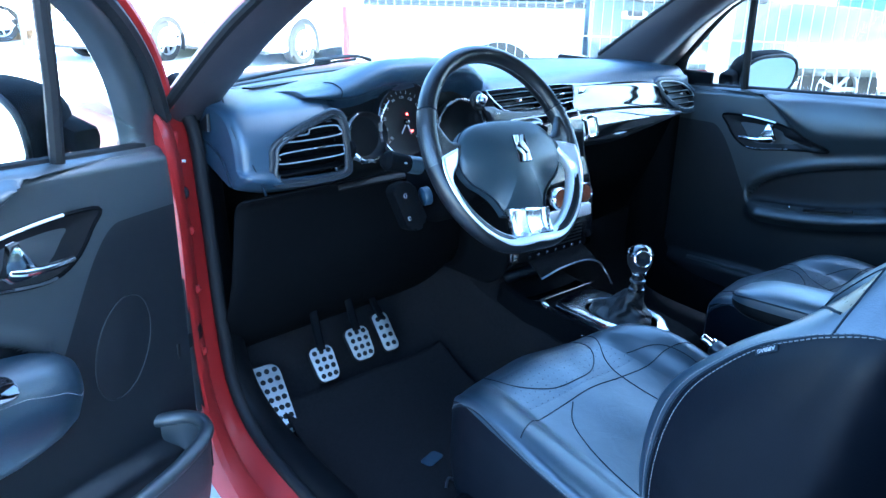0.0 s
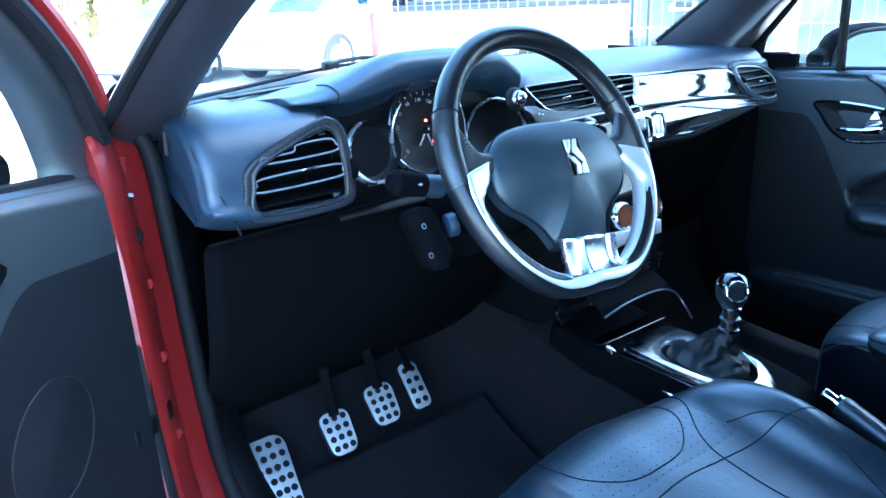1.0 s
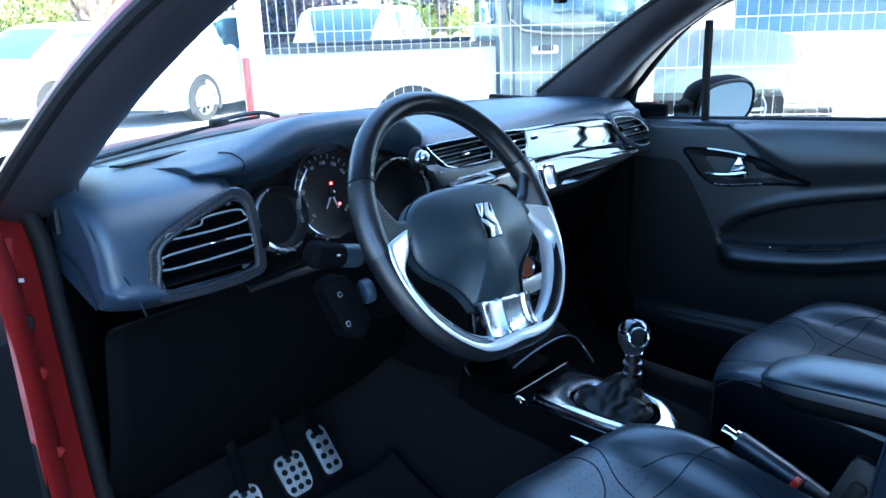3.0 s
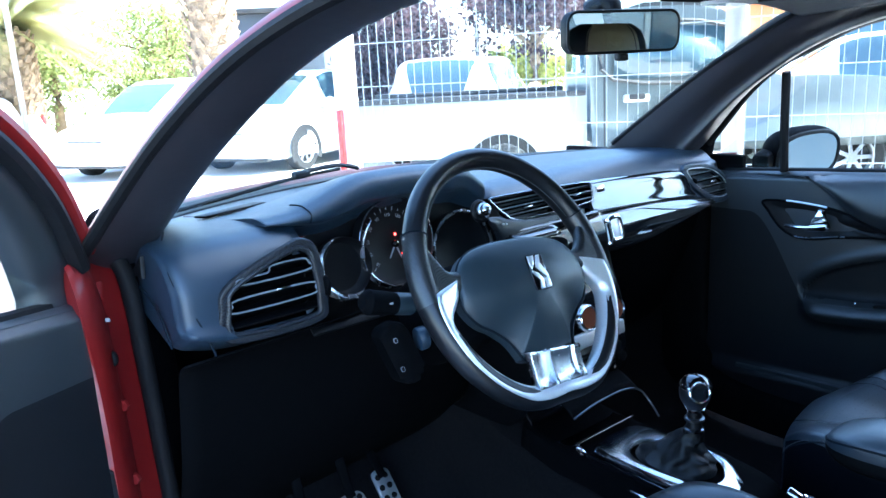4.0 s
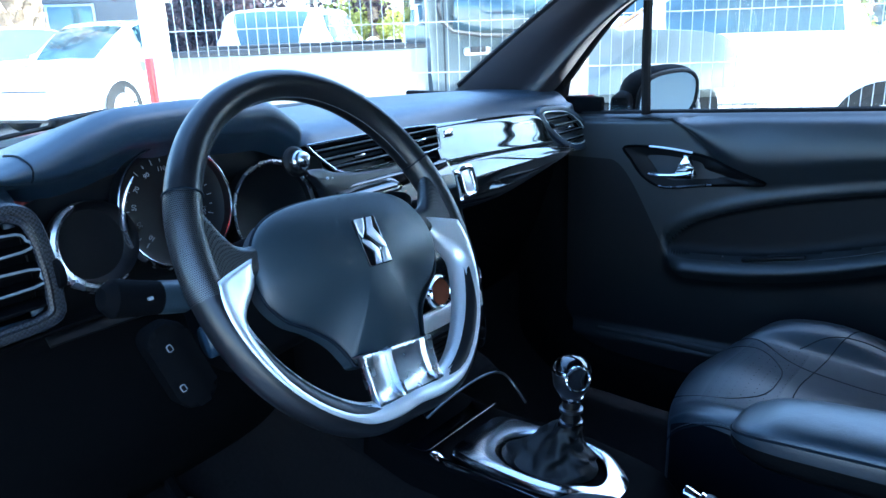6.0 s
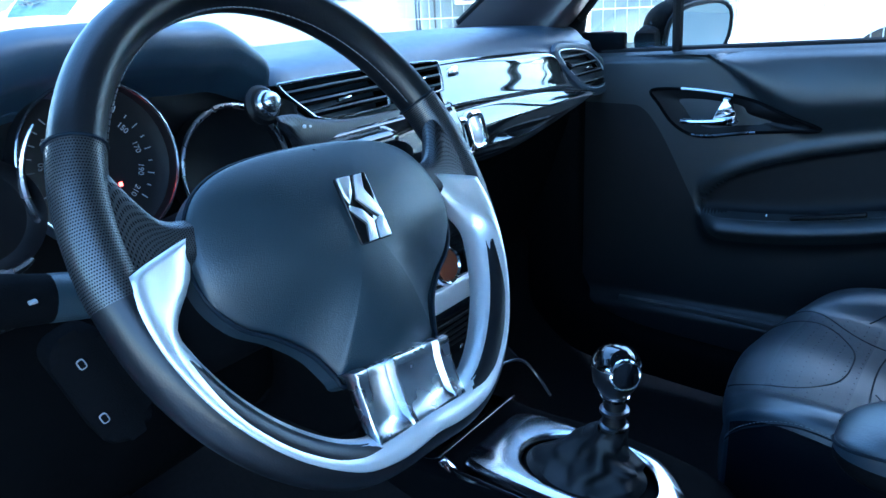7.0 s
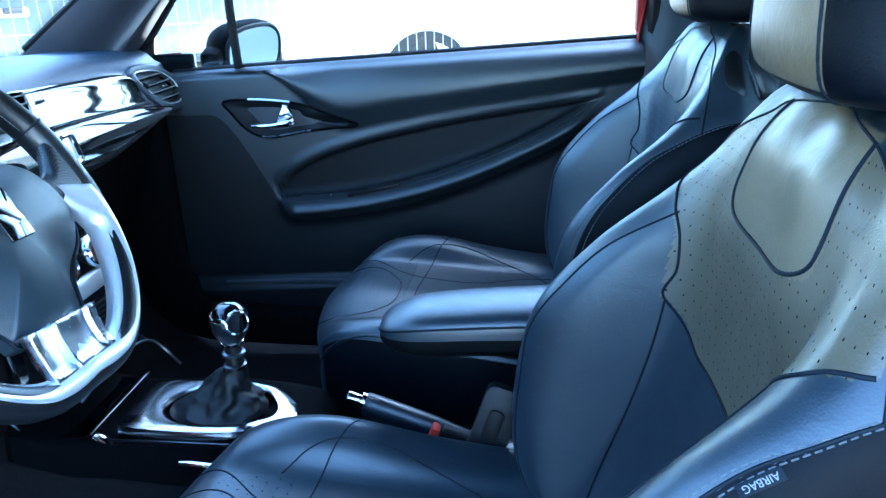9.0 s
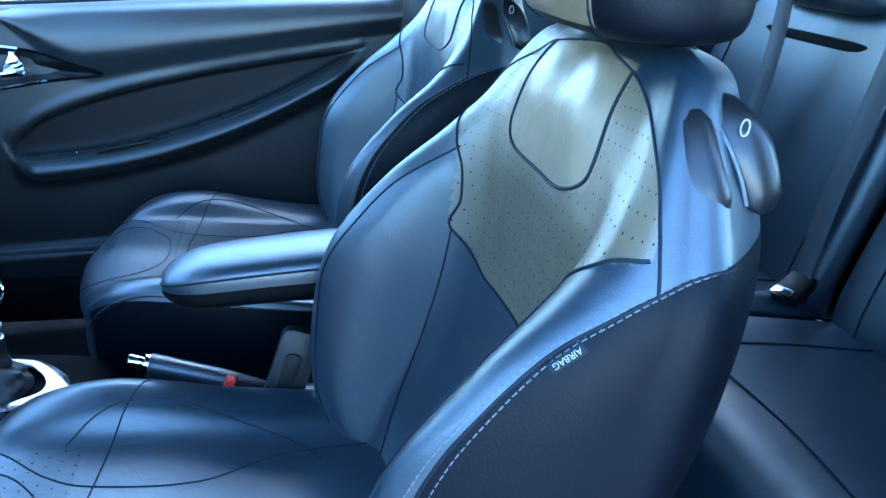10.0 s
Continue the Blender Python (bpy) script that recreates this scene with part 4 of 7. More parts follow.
radio = part("radio", box_bm((0.235, 0.02, 0.062), 0.005, pose(0.0, 0.226, 0.612, -2)), HARD, stack, "black radio with small buttons")
for k in range(5):
    part("slot", box_bm((0.19, 0.004, 0.004), 0.001, pose(0.0, 0.2165, 0.637 - 0.0085 * k, -2)), DARK, radio)
for k in range(7):
    part("button", cyl_bm(0.0048, 0.006, 14, facing((-0.09 + 0.03 * k, 0.215, 0.592), (1, 0, 0), (0, -1, 0.05)), bevel=0.001), CHROME, radio, "small bright button")
part("radio_knob", cyl_bm(0.010, 0.012, 20, facing((0.112, 0.212, 0.612), (1, 0, 0), (0, -1, 0.05)), bevel=0.002), HARD, radio, "round volume knob")


# ---- steering wheel, stalks and column ----
WC = Vector((-0.343, 0.065, 0.932))
WM = facing(WC, (1, 0, 0), (0.025, -0.858, 0.513)) @ pose(0, 0, 0, 0, 0, -3.45)
CM = facing((-0.353, 0.055, 0.912), (1, 0, 0), (0, -0.891, 0.454))
wheel = thing("steering_wheel", WC, "black leather steering wheel with satin aluminium insert", "steering wheel")


def W(u, v, w):
    return np.array(WM @ Vector((u, v, w)))


def C(u, v, w):
    return np.array(CM @ Vector((u, v, w)))


# the rim's middle line by the angle from straight down: a flattened foot with soft corners, round above
RIM_T = (0, 8, 15, 22, 30, 45, 60, 75, 90, 120, 180)
RIM_R = (0.1975, 0.2010, 0.2060, 0.2055, 0.2015, 0.1935, 0.1855, 0.178, 0.173, 0.169, 0.169)


def rim_r(a):
    """a: the usual angle, from the right, in radians."""
    d = (math.degrees(a) + 90) % 360
    d = min(d, 360 - d)
    return float(np.mean([np.interp(abs(d + k), RIM_T, RIM_R) for k in (-6, -3, 0, 3, 6)]))


def rim_path(a0, a1, n):
    return np.array([W(rim_r(a) * math.cos(a), rim_r(a) * math.sin(a), 0) for a in np.linspace(a0, a1, n)])


wn = np.array(WM.to_3x3() @ Vector((0, 0, 1)))
part("rim", tube_bm(rim_path(0, 2 * math.pi, 129)[:-1], 0.0165, 16, closed=True, up=wn, flat=1.12), RIMLEATHER, wheel, "smooth black leather rim")
for a0, a1 in ((radians(160), radians(193)), (radians(-13), radians(20))):
    part("grip", tube_bm(rim_path(a0, a1, 28), 0.0171, 16, up=wn, flat=1.12), GRIPWEAVE, wheel, "perforated leather grip")
for a in (160, 20):
    a = radians(a)
    c, s = math.cos(a), math.sin(a)
    loop = [W((rim_r(a) + 0.0176 * math.cos(k)) * c, (rim_r(a) + 0.0176 * math.cos(k)) * s, 0.0197 * math.sin(k)) for k in np.linspace(0, 2 * math.pi, 18, endpoint=False)]
    part("rim_seam", tube_bm(loop, 0.0012, 5, closed=True), PIPING, wheel)
inner = np.array([W((rim_r(a) - 0.0168) * math.cos(a), (rim_r(a) - 0.0168) * math.sin(a), 0.004) for a in np.linspace(radians(22), radians(192), 80)])
part("rim_stitching", stitches_bm(inner, 0.005, 0.0036), THREAD, wheel, "grey thread stitching")

# aluminium insert: a U from nine o'clock round the foot to three o'clock, widest beside the pad
INS_T = (0, 10, 19, 26, 35, 44, 51, 58, 63, 66, 70, 75, 80)
INS_O = (0.2030, 0.2090, 0.2125, 0.2095, 0.2050, 0.1995, 0.1955, 0.1910, 0.1880, 0.1860, 0.1830, 0.1790, 0.1720)
INS_I = (0.1720, 0.1760, 0.1880, 0.1950, 0.1935, 0.1885, 0.1825, 0.1750, 0.1690, 0.1580, 0.1400, 0.1260, 0.1150)
ins = []
for d in np.linspace(-80, 80, 81):
    e = abs(d)
    ro, ri = (float(np.mean([np.interp(abs(e + k), INS_T, q) for k in (-2, 0, 2)])) for q in (INS_O, INS_I))
    lift = 3.5 * float(smooth01(68, 80, e)) * math.copysign(1, d)
    ao, ai = radians(d - 90), radians(d + lift - 90)
    off = min(0.0152, max(0.0, ro - rim_r(ao)))
    wo = 0.0185 * math.sqrt(max(0.0, 1 - (off / 0.0165) ** 2)) + 0.0006
    wide = smooth01(62, 72, e)

    def q(t, w):
        r, a = ro + (ri - ro) * t, ao + (ai - ao) * t
        return W(r * math.cos(a), r * math.sin(a), w)
    rm = rim_r(ao)

    def tube(k, r=0.0172):
        """A place on the rim's inner side, k degrees from its front."""
        return W((rm - r * math.sin(radians(k))) * math.cos(ai), (rm - r * math.sin(radians(k))) * math.sin(ai), 1.12 * r * math.cos(radians(k)))
    wall = [tube(55), tube(90), tube(125), tube(150)]
    flap = [q(0.72, wo - 0.004), q(0.92, wo - 0.008), q(1.0, wo - 0.013), q(1.0, wo - 0.024)]
    ins.append([q(-0.02, wo - 0.006), q(0.0, wo), q(0.10, wo + 0.0014), q(0.35, wo + 0.0010 - 0.002 * wide)] + [lerp(a_, b_, wide) for a_, b_ in zip(wall, flap)])
part("aluminium_insert", grid_bm(dense(ins, 1, 3)), ALU, wheel, "satin aluminium lower rim insert", solid=0.002, angle=70)

# foot spoke: two hollow facets with a step between and folded edges
spk = []
for u, up in ((-0.0540, -0.008), (-0.0535, 0.0020), (-0.051, 0.0032), (-0.044, 0.0018), (-0.034, -0.0012), (-0.024, -0.0038), (-0.0180, -0.0050), (-0.0168, 0.0026), (-0.012, 0.0026), (0.004, 0.0008), (0.020, -0.0016), (0.031, -0.0026), (0.0335, 0.0022), (0.040, 0.0026), (0.0455, 0.0020), (0.047, -0.008)):
    spk.append([W(u, -0.138 - 0.06 * u, 0.008 + up * 0.5), W(u, -0.141 - 0.06 * u, 0.0200 + up), W(u * 0.99, -0.152 - 0.04 * u, 0.0172 + up), W(u * 0.98, -0.166, 0.0150 + up), W(u * 0.98, -0.179, 0.0142 + up * 0.8), W(u * 0.97, -0.188, 0.0165 + up * 0.2), W(u * 0.97, -0.192, 0.014)])
part("foot_spoke", grid_bm(dense(spk, 2, 3)), SPOKEALU, wheel, "satin aluminium double spoke", solid=0.004, angle=28)

# side spokes
for sgn in (-1, 1):
    sp = []
    for t in np.linspace(0, 1, 9):
        u = sgn * lerp(0.085, 0.166, t)
        top = -0.002 + 0.004 * t + 0.050 * smooth01(0.45, 1.0, t) ** 1.6
        low = -0.024 - 0.014 * t
        w0 = 0.010 + 0.004 * t
        sp.append([W(u, top, w0 - 0.012), W(u, top - 0.006, w0 - 0.001), W(u, lerp(top, low, 0.5), w0 + 0.001), W(u, low, w0 - 0.002), W(u, low - 0.004, -0.012), W(u, lerp(top, low, 0.5), -0.018)])
    part("side_spoke", grid_bm(dense(sp, 4, 4, closed=True), closed=True, cap=True), GRIPWEAVE, wheel, "dark grained side spoke")

# the domed pad: broad above, falling behind a crease to a tongue over the foot spoke
PAD_HALF = [(0.0, 0.032), (0.044, 0.0305), (0.080, 0.024), (0.104, 0.011), (0.119, -0.010), (0.1245, -0.034), (0.122, -0.058), (0.108, -0.080), (0.086, -0.095), (0.066, -0.114), (0.055, -0.135), (0.050, -0.144), (0.022, -0.148)]
PAD_OUT = cr(PAD_HALF + [(-x, v) for x, v in PAD_HALF[:0:-1]], 5, True)
pad = []
for rr, dome in ((1.0, -0.012), (1.0, 0.004), (0.985, 0.0105), (0.95, 0.0145), (0.88, 0.0185), (0.76, 0.0235), (0.60, 0.0285), (0.42, 0.0325), (0.22, 0.0352), (0.02, 0.0360)):
    row = []
    for x, v in PAD_OUT:
        x, v = x * rr, -0.040 + (v + 0.040) * rr
        fall = float(smooth01(-0.040, -0.100, v - 0.10 * max(0.0, abs(x) - 0.05)) * smooth01(0.006, 0.070, abs(x))) * (rr < 0.99)
        tongue = float(smooth01(-0.085, -0.145, v)) * (rr < 0.99)
        row.append(W(x, v, dome - 0.010 * fall - 0.003 * tongue))
    pad.append(row)
PADG = np.array(pad)
part("airbag_pad", grid_bm(dense(PADG, 2, 1, closed=True), closed=True), PADSKIN, wheel, "domed dark airbag pad", angle=60)
part("pad_gap", tube_bm(PADG[1] * 1.0, 0.0018, 6, closed=True), PIPING, wheel)
for u, v, wd, turn in ((-0.066, -0.036, 0.0275, 20), (0.086, 0.002, 0.0185, -35), (0.060, -0.062, 0.0245, 10), (0.006, 0.022, 0.0175, -25)):
    part("moulded_mark", box_bm((0.013, 0.0014, 0.0012), 0.0004, WM @ pose(u, v, wd, 0, 0, turn)), DARK, wheel)
# badge: dark upright plate with swept chrome pieces
badge = part("badge", slab_bm(rounded(0.031, 0.052, 0.002, 2), 0.003, 0.0008, WM @ pose(0.004, -0.032, 0.0352, 1)), PIANO, wheel, "upright gloss black and chrome badge")
for poly in ([(-0.0145, 0.0250), (-0.002, 0.0250), (-0.006, 0.013), (-0.012, 0.005), (-0.0145, 0.011)],
             [(0.003, 0.0250), (0.010, 0.0250), (0.005, 0.013), (0.013, -0.001), (0.0145, -0.006), (0.0145, -0.012), (0.006, -0.004), (-0.004, 0.008), (-0.001, 0.016)],
             [(-0.0145, 0.001), (-0.0135, 0.004), (-0.004, -0.001), (0.003, -0.011), (0.000, -0.0250), (-0.008, -0.0250), (-0.003, -0.012)],
             [(0.006, -0.012), (0.012, -0.009), (0.0145, -0.013), (0.0145, -0.0250), (0.003, -0.0250)]):
    part("badge_piece", slab_bm(poly, 0.0022, 0.0007, WM @ pose(0.004, -0.032, 0.0378, 1)), ALU, badge, "polished chrome piece")

# column shroud and stalks
col = thing("steering_column", (-0.36, 0.2, 0.8), "black steering column shroud with stalks", "steering column")
ring0 = [(u, v) for u, v in rounded(0.11, 0.12, 0.04, 6)]
shroud = np.array([[C(u * s, v * s - 0.01, w) for u, v in ring0] for w, s in ((-0.018, 0.8), (-0.03, 1.0), (-0.11, 1.1), (-0.22, 1.25))])
part("shroud", grid_bm(shroud, closed=True, cap=True), HARD, col, "black grained shroud")
for sgn, tip in ((-1, (-0.228, 0.030, -0.050)), (1, (0.178, 0.045, -0.060))):
    path = cr([C(sgn * 0.05, 0.0, -0.06), C(sgn * 0.10, 0.005, -0.06), C(sgn * 0.15, 0.01, -0.057), C(*tip)], 6)
    st = part("stalk", tube_bm(path, np.interp(np.linspace(0, 1, len(path)), (0, 0.5, 0.8, 0.96, 1), (0.010, 0.011, 0.016, 0.018, 0.010)), 14), HARD, col, "black control stalk")
    part("stalk_ring", tube_bm(path[-7:-4], 0.0158, 14), PADSKIN, st, "ribbed end ring")
    part("stalk_mark", box_bm((0.005, 0.003, 0.002), 0.0005, Matrix.Translation(path[-4]) @ pose(0, -0.017, 0.003, 20)), GREYPRINT, st)
# remote control pod below the left stalk
mp = facing((-0.487, 0.165, 0.803), (1, 0.2, 0), (-0.25, -1, 0.25))
pod = part("control_pod", slab_bm(rounded(0.044, 0.095, 0.016), 0.045, 0.008, mp @ pose(0, 0, -0.03, 0, 0, 12)), HARD, col, "black control pod with wheel")
part("pod_wheel", cyl_bm(0.018, 0.016, 24, mp @ pose(0.036, 0.012, 0.008, 0, 90, 0), bevel=0.003), SOFT, pod, "ribbed thumb wheel")
for v in (0.022, -0.022):
    part("pod_mark", slab_bm(rounded(0.006, 0.008, 0.002, 2), 0.001, 0, mp @ pose(-0.008, v, 0.0155, 0, 0, 12)), GREYPRINT, pod)
    part("pod_mark", slab_bm(rounded(0.004, 0.006, 0.001, 2), 0.001, 0, mp @ pose(-0.008, v, 0.0162, 0, 0, 12)), HARD, pod)

# pedals: plates pierced with rows of rubber studs
def pedal(name, c, w, h, rows, cols, lean, label, arm=None, bottom=1.0, yaw=0):
    t = thing(name, c, label, "pedal")
    m = facing(c, (1, 0, 0), (0, -1, 0.2)) @ pose(0, 0, 0, lean, 0, yaw)
    ol = rounded(w, h, min(w, h) * 0.28, 5)
    ol = [(x * (bottom + (1 - bottom) * (y / h + 0.5)), y) for x, y in ol]
    part("pad_backing", slab_bm([(x * 1.06, y * 1.04) for x, y in ol], 0.008, 0.002, m @ pose(0, 0, -0.008)), RUBBER, t)
    plate = part("plate", slab_bm(ol, 0.004, 0.0012, m), DULL_ALU, t, "drilled aluminium plate")
    for r in range(rows):
        for q in range(cols):
            x = (q - (cols - 1) / 2) * w / (cols + 0.3)
            y = (r - (rows - 1) / 2) * h / (rows + 0.4)
            x *= bottom + (1 - bottom) * (y / h + 0.5)
            part("stud", cyl_bm(min(w / cols, h / rows) * 0.30, 0.004, 10, m @ pose(x, y, 0.0035)), RUBBER, plate)
    if arm:
        part("arm", tube_bm(cr([Vector(c) + Vector((0, 0.012, 0.03)), Vector(c) + Vector((arm[0] * 0.4, 0.06, 0.09)), Vector(c) + Vector(arm)], 6), 0.010, 8, flat=0.6), HARD, t, "black pedal arm")
    return t


pedal("clutch_pedal", (-0.548, 0.395, 0.385), 0.060, 0.080, 4, 3, -28, "drilled aluminium clutch pedal", (0.03, 0.12, 0.22), 0.85)
pedal("brake_pedal", (-0.444, 0.408, 0.398), 0.062, 0.078, 4, 3, -28, "drilled aluminium brake pedal", (0.02, 0.12, 0.22), 0.85)
pedal("accelerator_pedal", (-0.335, 0.46, 0.375), 0.042, 0.098, 4, 2, -30, "slim drilled aluminium accelerator pedal", (-0.01, 0.06, 0.20))
rest = pedal("foot_rest", (-0.668, 0.415, 0.325), 0.085, 0.165, 7, 4, -38, "long drilled aluminium foot rest", None, 0.6)


# ---- seats ----
def ring_cushion(y, w, t, b, zb, low=1.0, high=1.0):
    """low, high: how tall the bolsters stand at the two sides."""
    def half(b):
        return [(-0.97, zb), (-1.0, (zb + t) / 2), (-0.97, t + 0.4 * b), (-0.87, t + b), (-0.72, t + 0.78 * b), (-0.58, t + 0.12 * b), (-0.3, t)]
    pts = half(b * low) + [(0, t + 0.004)] + [(-x, z) for x, z in half(b * high)[::-1]] + [(0.6, zb - 0.015), (0, zb - 0.015), (-0.6, zb - 0.015)]
    nose = 0.040 * float(smooth01(-0.22, -0.05, y))
    return [(w * x, y + nose * (0.55 - x * x), z) for x, z in pts]


def ring_back(z, yf, w, b, thick):
    puff = 0.017 * float(smooth01(0.80, 0.90, z) * smooth01(1.034, 1.0, z))
    half = [(-0.97, yf - thick * 0.42), (-1.0, yf + 0.2 * b - 0.12 * thick), (-0.97, yf + 0.6 * b), (-0.87, yf + b), (-0.73, yf + 0.8 * b), (-0.58, yf + 0.14 * b + 0.5 * puff), (-0.3, yf + puff)]
    pts = half + [(0, yf - 0.004 + puff)] + [(-x, y) for x, y in half[::-1]] + [(0.6, yf - thick), (0, yf - thick - 0.006), (-0.6, yf - thick)]
    return [(w * x, y, z) for x, y in pts]


CUSH = ((-0.040, 0.180, 0.488, 0.0, 0.44), (-0.055, 0.212, 0.520, 0.004, 0.40), (-0.115, 0.236, 0.540, 0.024, 0.35), (-0.22, 0.250, 0.530, 0.044, 0.33),
        (-0.36, 0.254, 0.515, 0.026, 0.33), (-0.50, 0.250, 0.506, 0.016, 0.33), (-0.64, 0.215, 0.51, 0.03, 0.34))
BACK = ((0.47, -0.52, 0.19, 0.02, 0.09), (0.55, -0.56, 0.232, 0.10, 0.12), (0.65, -0.61, 0.252, 0.150, 0.13), (0.75, -0.645, 0.257, 0.160, 0.13),
        (0.83, -0.660, 0.256, 0.110, 0.13), (0.89, -0.672, 0.245, 0.052, 0.125), (0.938, -0.682, 0.214, 0.018, 0.115), (0.985, -0.695, 0.178, 0.004, 0.095), (1.018, -0.712, 0.145, 0.0, 0.07), (1.032, -0.735, 0.10, 0.0, 0.02))
N = 18.0


def seat(name, cx, dy, label, inner, bolsters=(1.0, 1.0)):
    """inner: +1 where the middle of the car lies to the seat's right."""
    t = thing(name, (cx, -0.35 + dy, 0.24), label, "car seat", "front seats")
    sh = np.array((cx, dy, 0.0))
    cg = dense([ring_cushion(*s, *bolsters) for s in CUSH], 8, 6, closed=True) + sh
    nu, nv = cg.shape[:2]
    keep = np.zeros((nu - 1, nv), bool)
    j0, j1 = int(5 / N * nv), int(9 / N * nv)
    front = np.zeros((nu - 1, nv), bool)
    keep[10:, j0:j1] = True
    front[14:22, j0:j1] = True
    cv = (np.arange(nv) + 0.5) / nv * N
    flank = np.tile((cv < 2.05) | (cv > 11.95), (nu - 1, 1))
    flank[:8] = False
    part("cushion", grid_bm(cg, closed=True, cap=True, keep=~keep & ~flank), LEATHER, t, "black leather cushion")
    part("cushion_flank", grid_bm(cg, closed=True, keep=flank), LEATHER_SHADED, t, "cushion side, near black to carry shade")
    part("cushion_insert", grid_bm(cg, closed=True, keep=keep & ~front), LEATHER, t)
    part("cushion_insert", grid_bm(cg, closed=True, keep=keep & front), LEATHER_DOTS, t, "perforated leather band")
    v = lambda i: i / N
    lines = [[(1.0, v(4.9)), (0.75, v(5)), (0.56, v(5.6)), (0.49, v(6.3))],
             [(1.0, v(9.1)), (0.75, v(8.8)), (0.62, v(8.2)), (0.50, v(8.15)), (0.42, v(8.4)), (0.30, v(9.3)), (0.16, v(10.0))],
             [(0.545, v(2.7)), (0.525, v(3.6)), (0.50, v(4.8)), (0.485, v(6)), (0.48, v(7)), (0.485, v(8)), (0.50, v(9.2)), (0.525, v(10.4)), (0.545, v(11.3))],
             [(0.13, v(5.3)), (0.26, v(5.25)), (0.36, v(5.5)), (0.425, v(6.2)), (0.44, v(7)), (0.425, v(7.8)), (0.36, v(8.5)), (0.26, v(8.75)), (0.13, v(8.7))],
             [(0.12, v(1.5)), (0.20, v(1.75)), (0.3, v(1.95)), (0.42, v(2.15)), (0.6, v(2.05)), (1.0, v(2.0))],
             [(0.12, v(12.5)), (0.20, v(12.25)), (0.3, v(12.05)), (0.42, v(11.85)), (0.6, v(11.95)), (1.0, v(12.0))],
             [(0.431, v(9.14)), (0.471, v(9.82)), (0.523, v(10.25)), (0.603, v(10.29)), (0.72, v(9.38)), (0.786, v(8.62))]]
    for uv in lines:
        part("seam", tube_bm(seam_path(cg, uv, 10, 0.0), 0.0012, 6), PIPING, t)
    for uv in lines[4:6]:
        part("stitching", stitches_bm(seam_path(cg, [(a, b + 0.004) for a, b in uv], 10, 0.0006)), THREAD, t)
    part("seat_base", box_bm((0.44, 0.50, 0.09), 0.02, pose(cx, -0.35 + dy, 0.31)), HARD, t, "black plastic seat base")
    for sx in (-0.19, 0.19):
        part("rail", box_bm((0.035, 0.56, 0.03), 0.005, pose(cx + sx, -0.33 + dy, 0.255)), DARK, t, "dark steel rail")
    if inner > 0:
        part("side_cover", slab_bm(rounded(0.46, 0.11, 0.04, 6), 0.03, 0.01, facing((cx - 0.235, -0.36 + dy, 0.345), (0, -1, 0), (-1, 0, 0.05))), HARD, t, "black plastic side cover")
        part("seat_lever", box_bm((0.02, 0.15, 0.025), 0.008, pose(cx - 0.272, -0.30 + dy, 0.36)), HARD, t)
    bg = dense([ring_back(*s) for s in BACK], 20, 22, closed=True) + sh
    nu, nv = bg.shape[:2]
    uu, vv = np.meshgrid((np.arange(nu - 1) + 0.5) / (nu - 1), (np.arange(nv) + 0.5) / nv, indexing="ij")
    off = np.abs(vv * N - 7)
    low = np.interp(off, (0, 1.3, 2.2), (0.338, 0.341, 0.381))
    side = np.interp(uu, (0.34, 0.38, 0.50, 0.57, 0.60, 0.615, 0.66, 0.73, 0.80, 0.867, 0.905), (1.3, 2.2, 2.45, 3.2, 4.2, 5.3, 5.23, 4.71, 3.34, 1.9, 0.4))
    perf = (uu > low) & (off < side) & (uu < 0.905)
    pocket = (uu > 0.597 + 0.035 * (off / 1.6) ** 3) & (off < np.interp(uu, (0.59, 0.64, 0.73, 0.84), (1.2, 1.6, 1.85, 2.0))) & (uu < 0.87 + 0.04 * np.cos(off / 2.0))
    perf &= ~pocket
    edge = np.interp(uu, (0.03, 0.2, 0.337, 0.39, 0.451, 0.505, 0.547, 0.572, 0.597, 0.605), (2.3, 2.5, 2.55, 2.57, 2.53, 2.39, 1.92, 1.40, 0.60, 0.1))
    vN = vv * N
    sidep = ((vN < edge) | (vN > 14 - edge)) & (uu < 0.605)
    part("backrest", grid_bm(bg, closed=True, cap=True, keep=~perf & ~sidep & ~pocket), LEATHER, t, "black leather backrest with raised bolsters")
    part("side_panel", grid_bm(bg, closed=True, keep=sidep), LEATHER_SHADED, t, "backrest side panel, near black to carry shade")
    # driver's panels carry a warm reflection in their colour, the passenger's don't
    part("backrest_panel", grid_bm(bg, closed=True, keep=perf), LEATHER_PERF_LIT if inner > 0 else LEATHER_DOTS, t, "perforated leather centre panel")
    part("head_panel", grid_bm(bg, closed=True, keep=pocket), LEATHER_WARMLIT if inner > 0 else LEATHER, t, "smooth leather panel below the headrest")
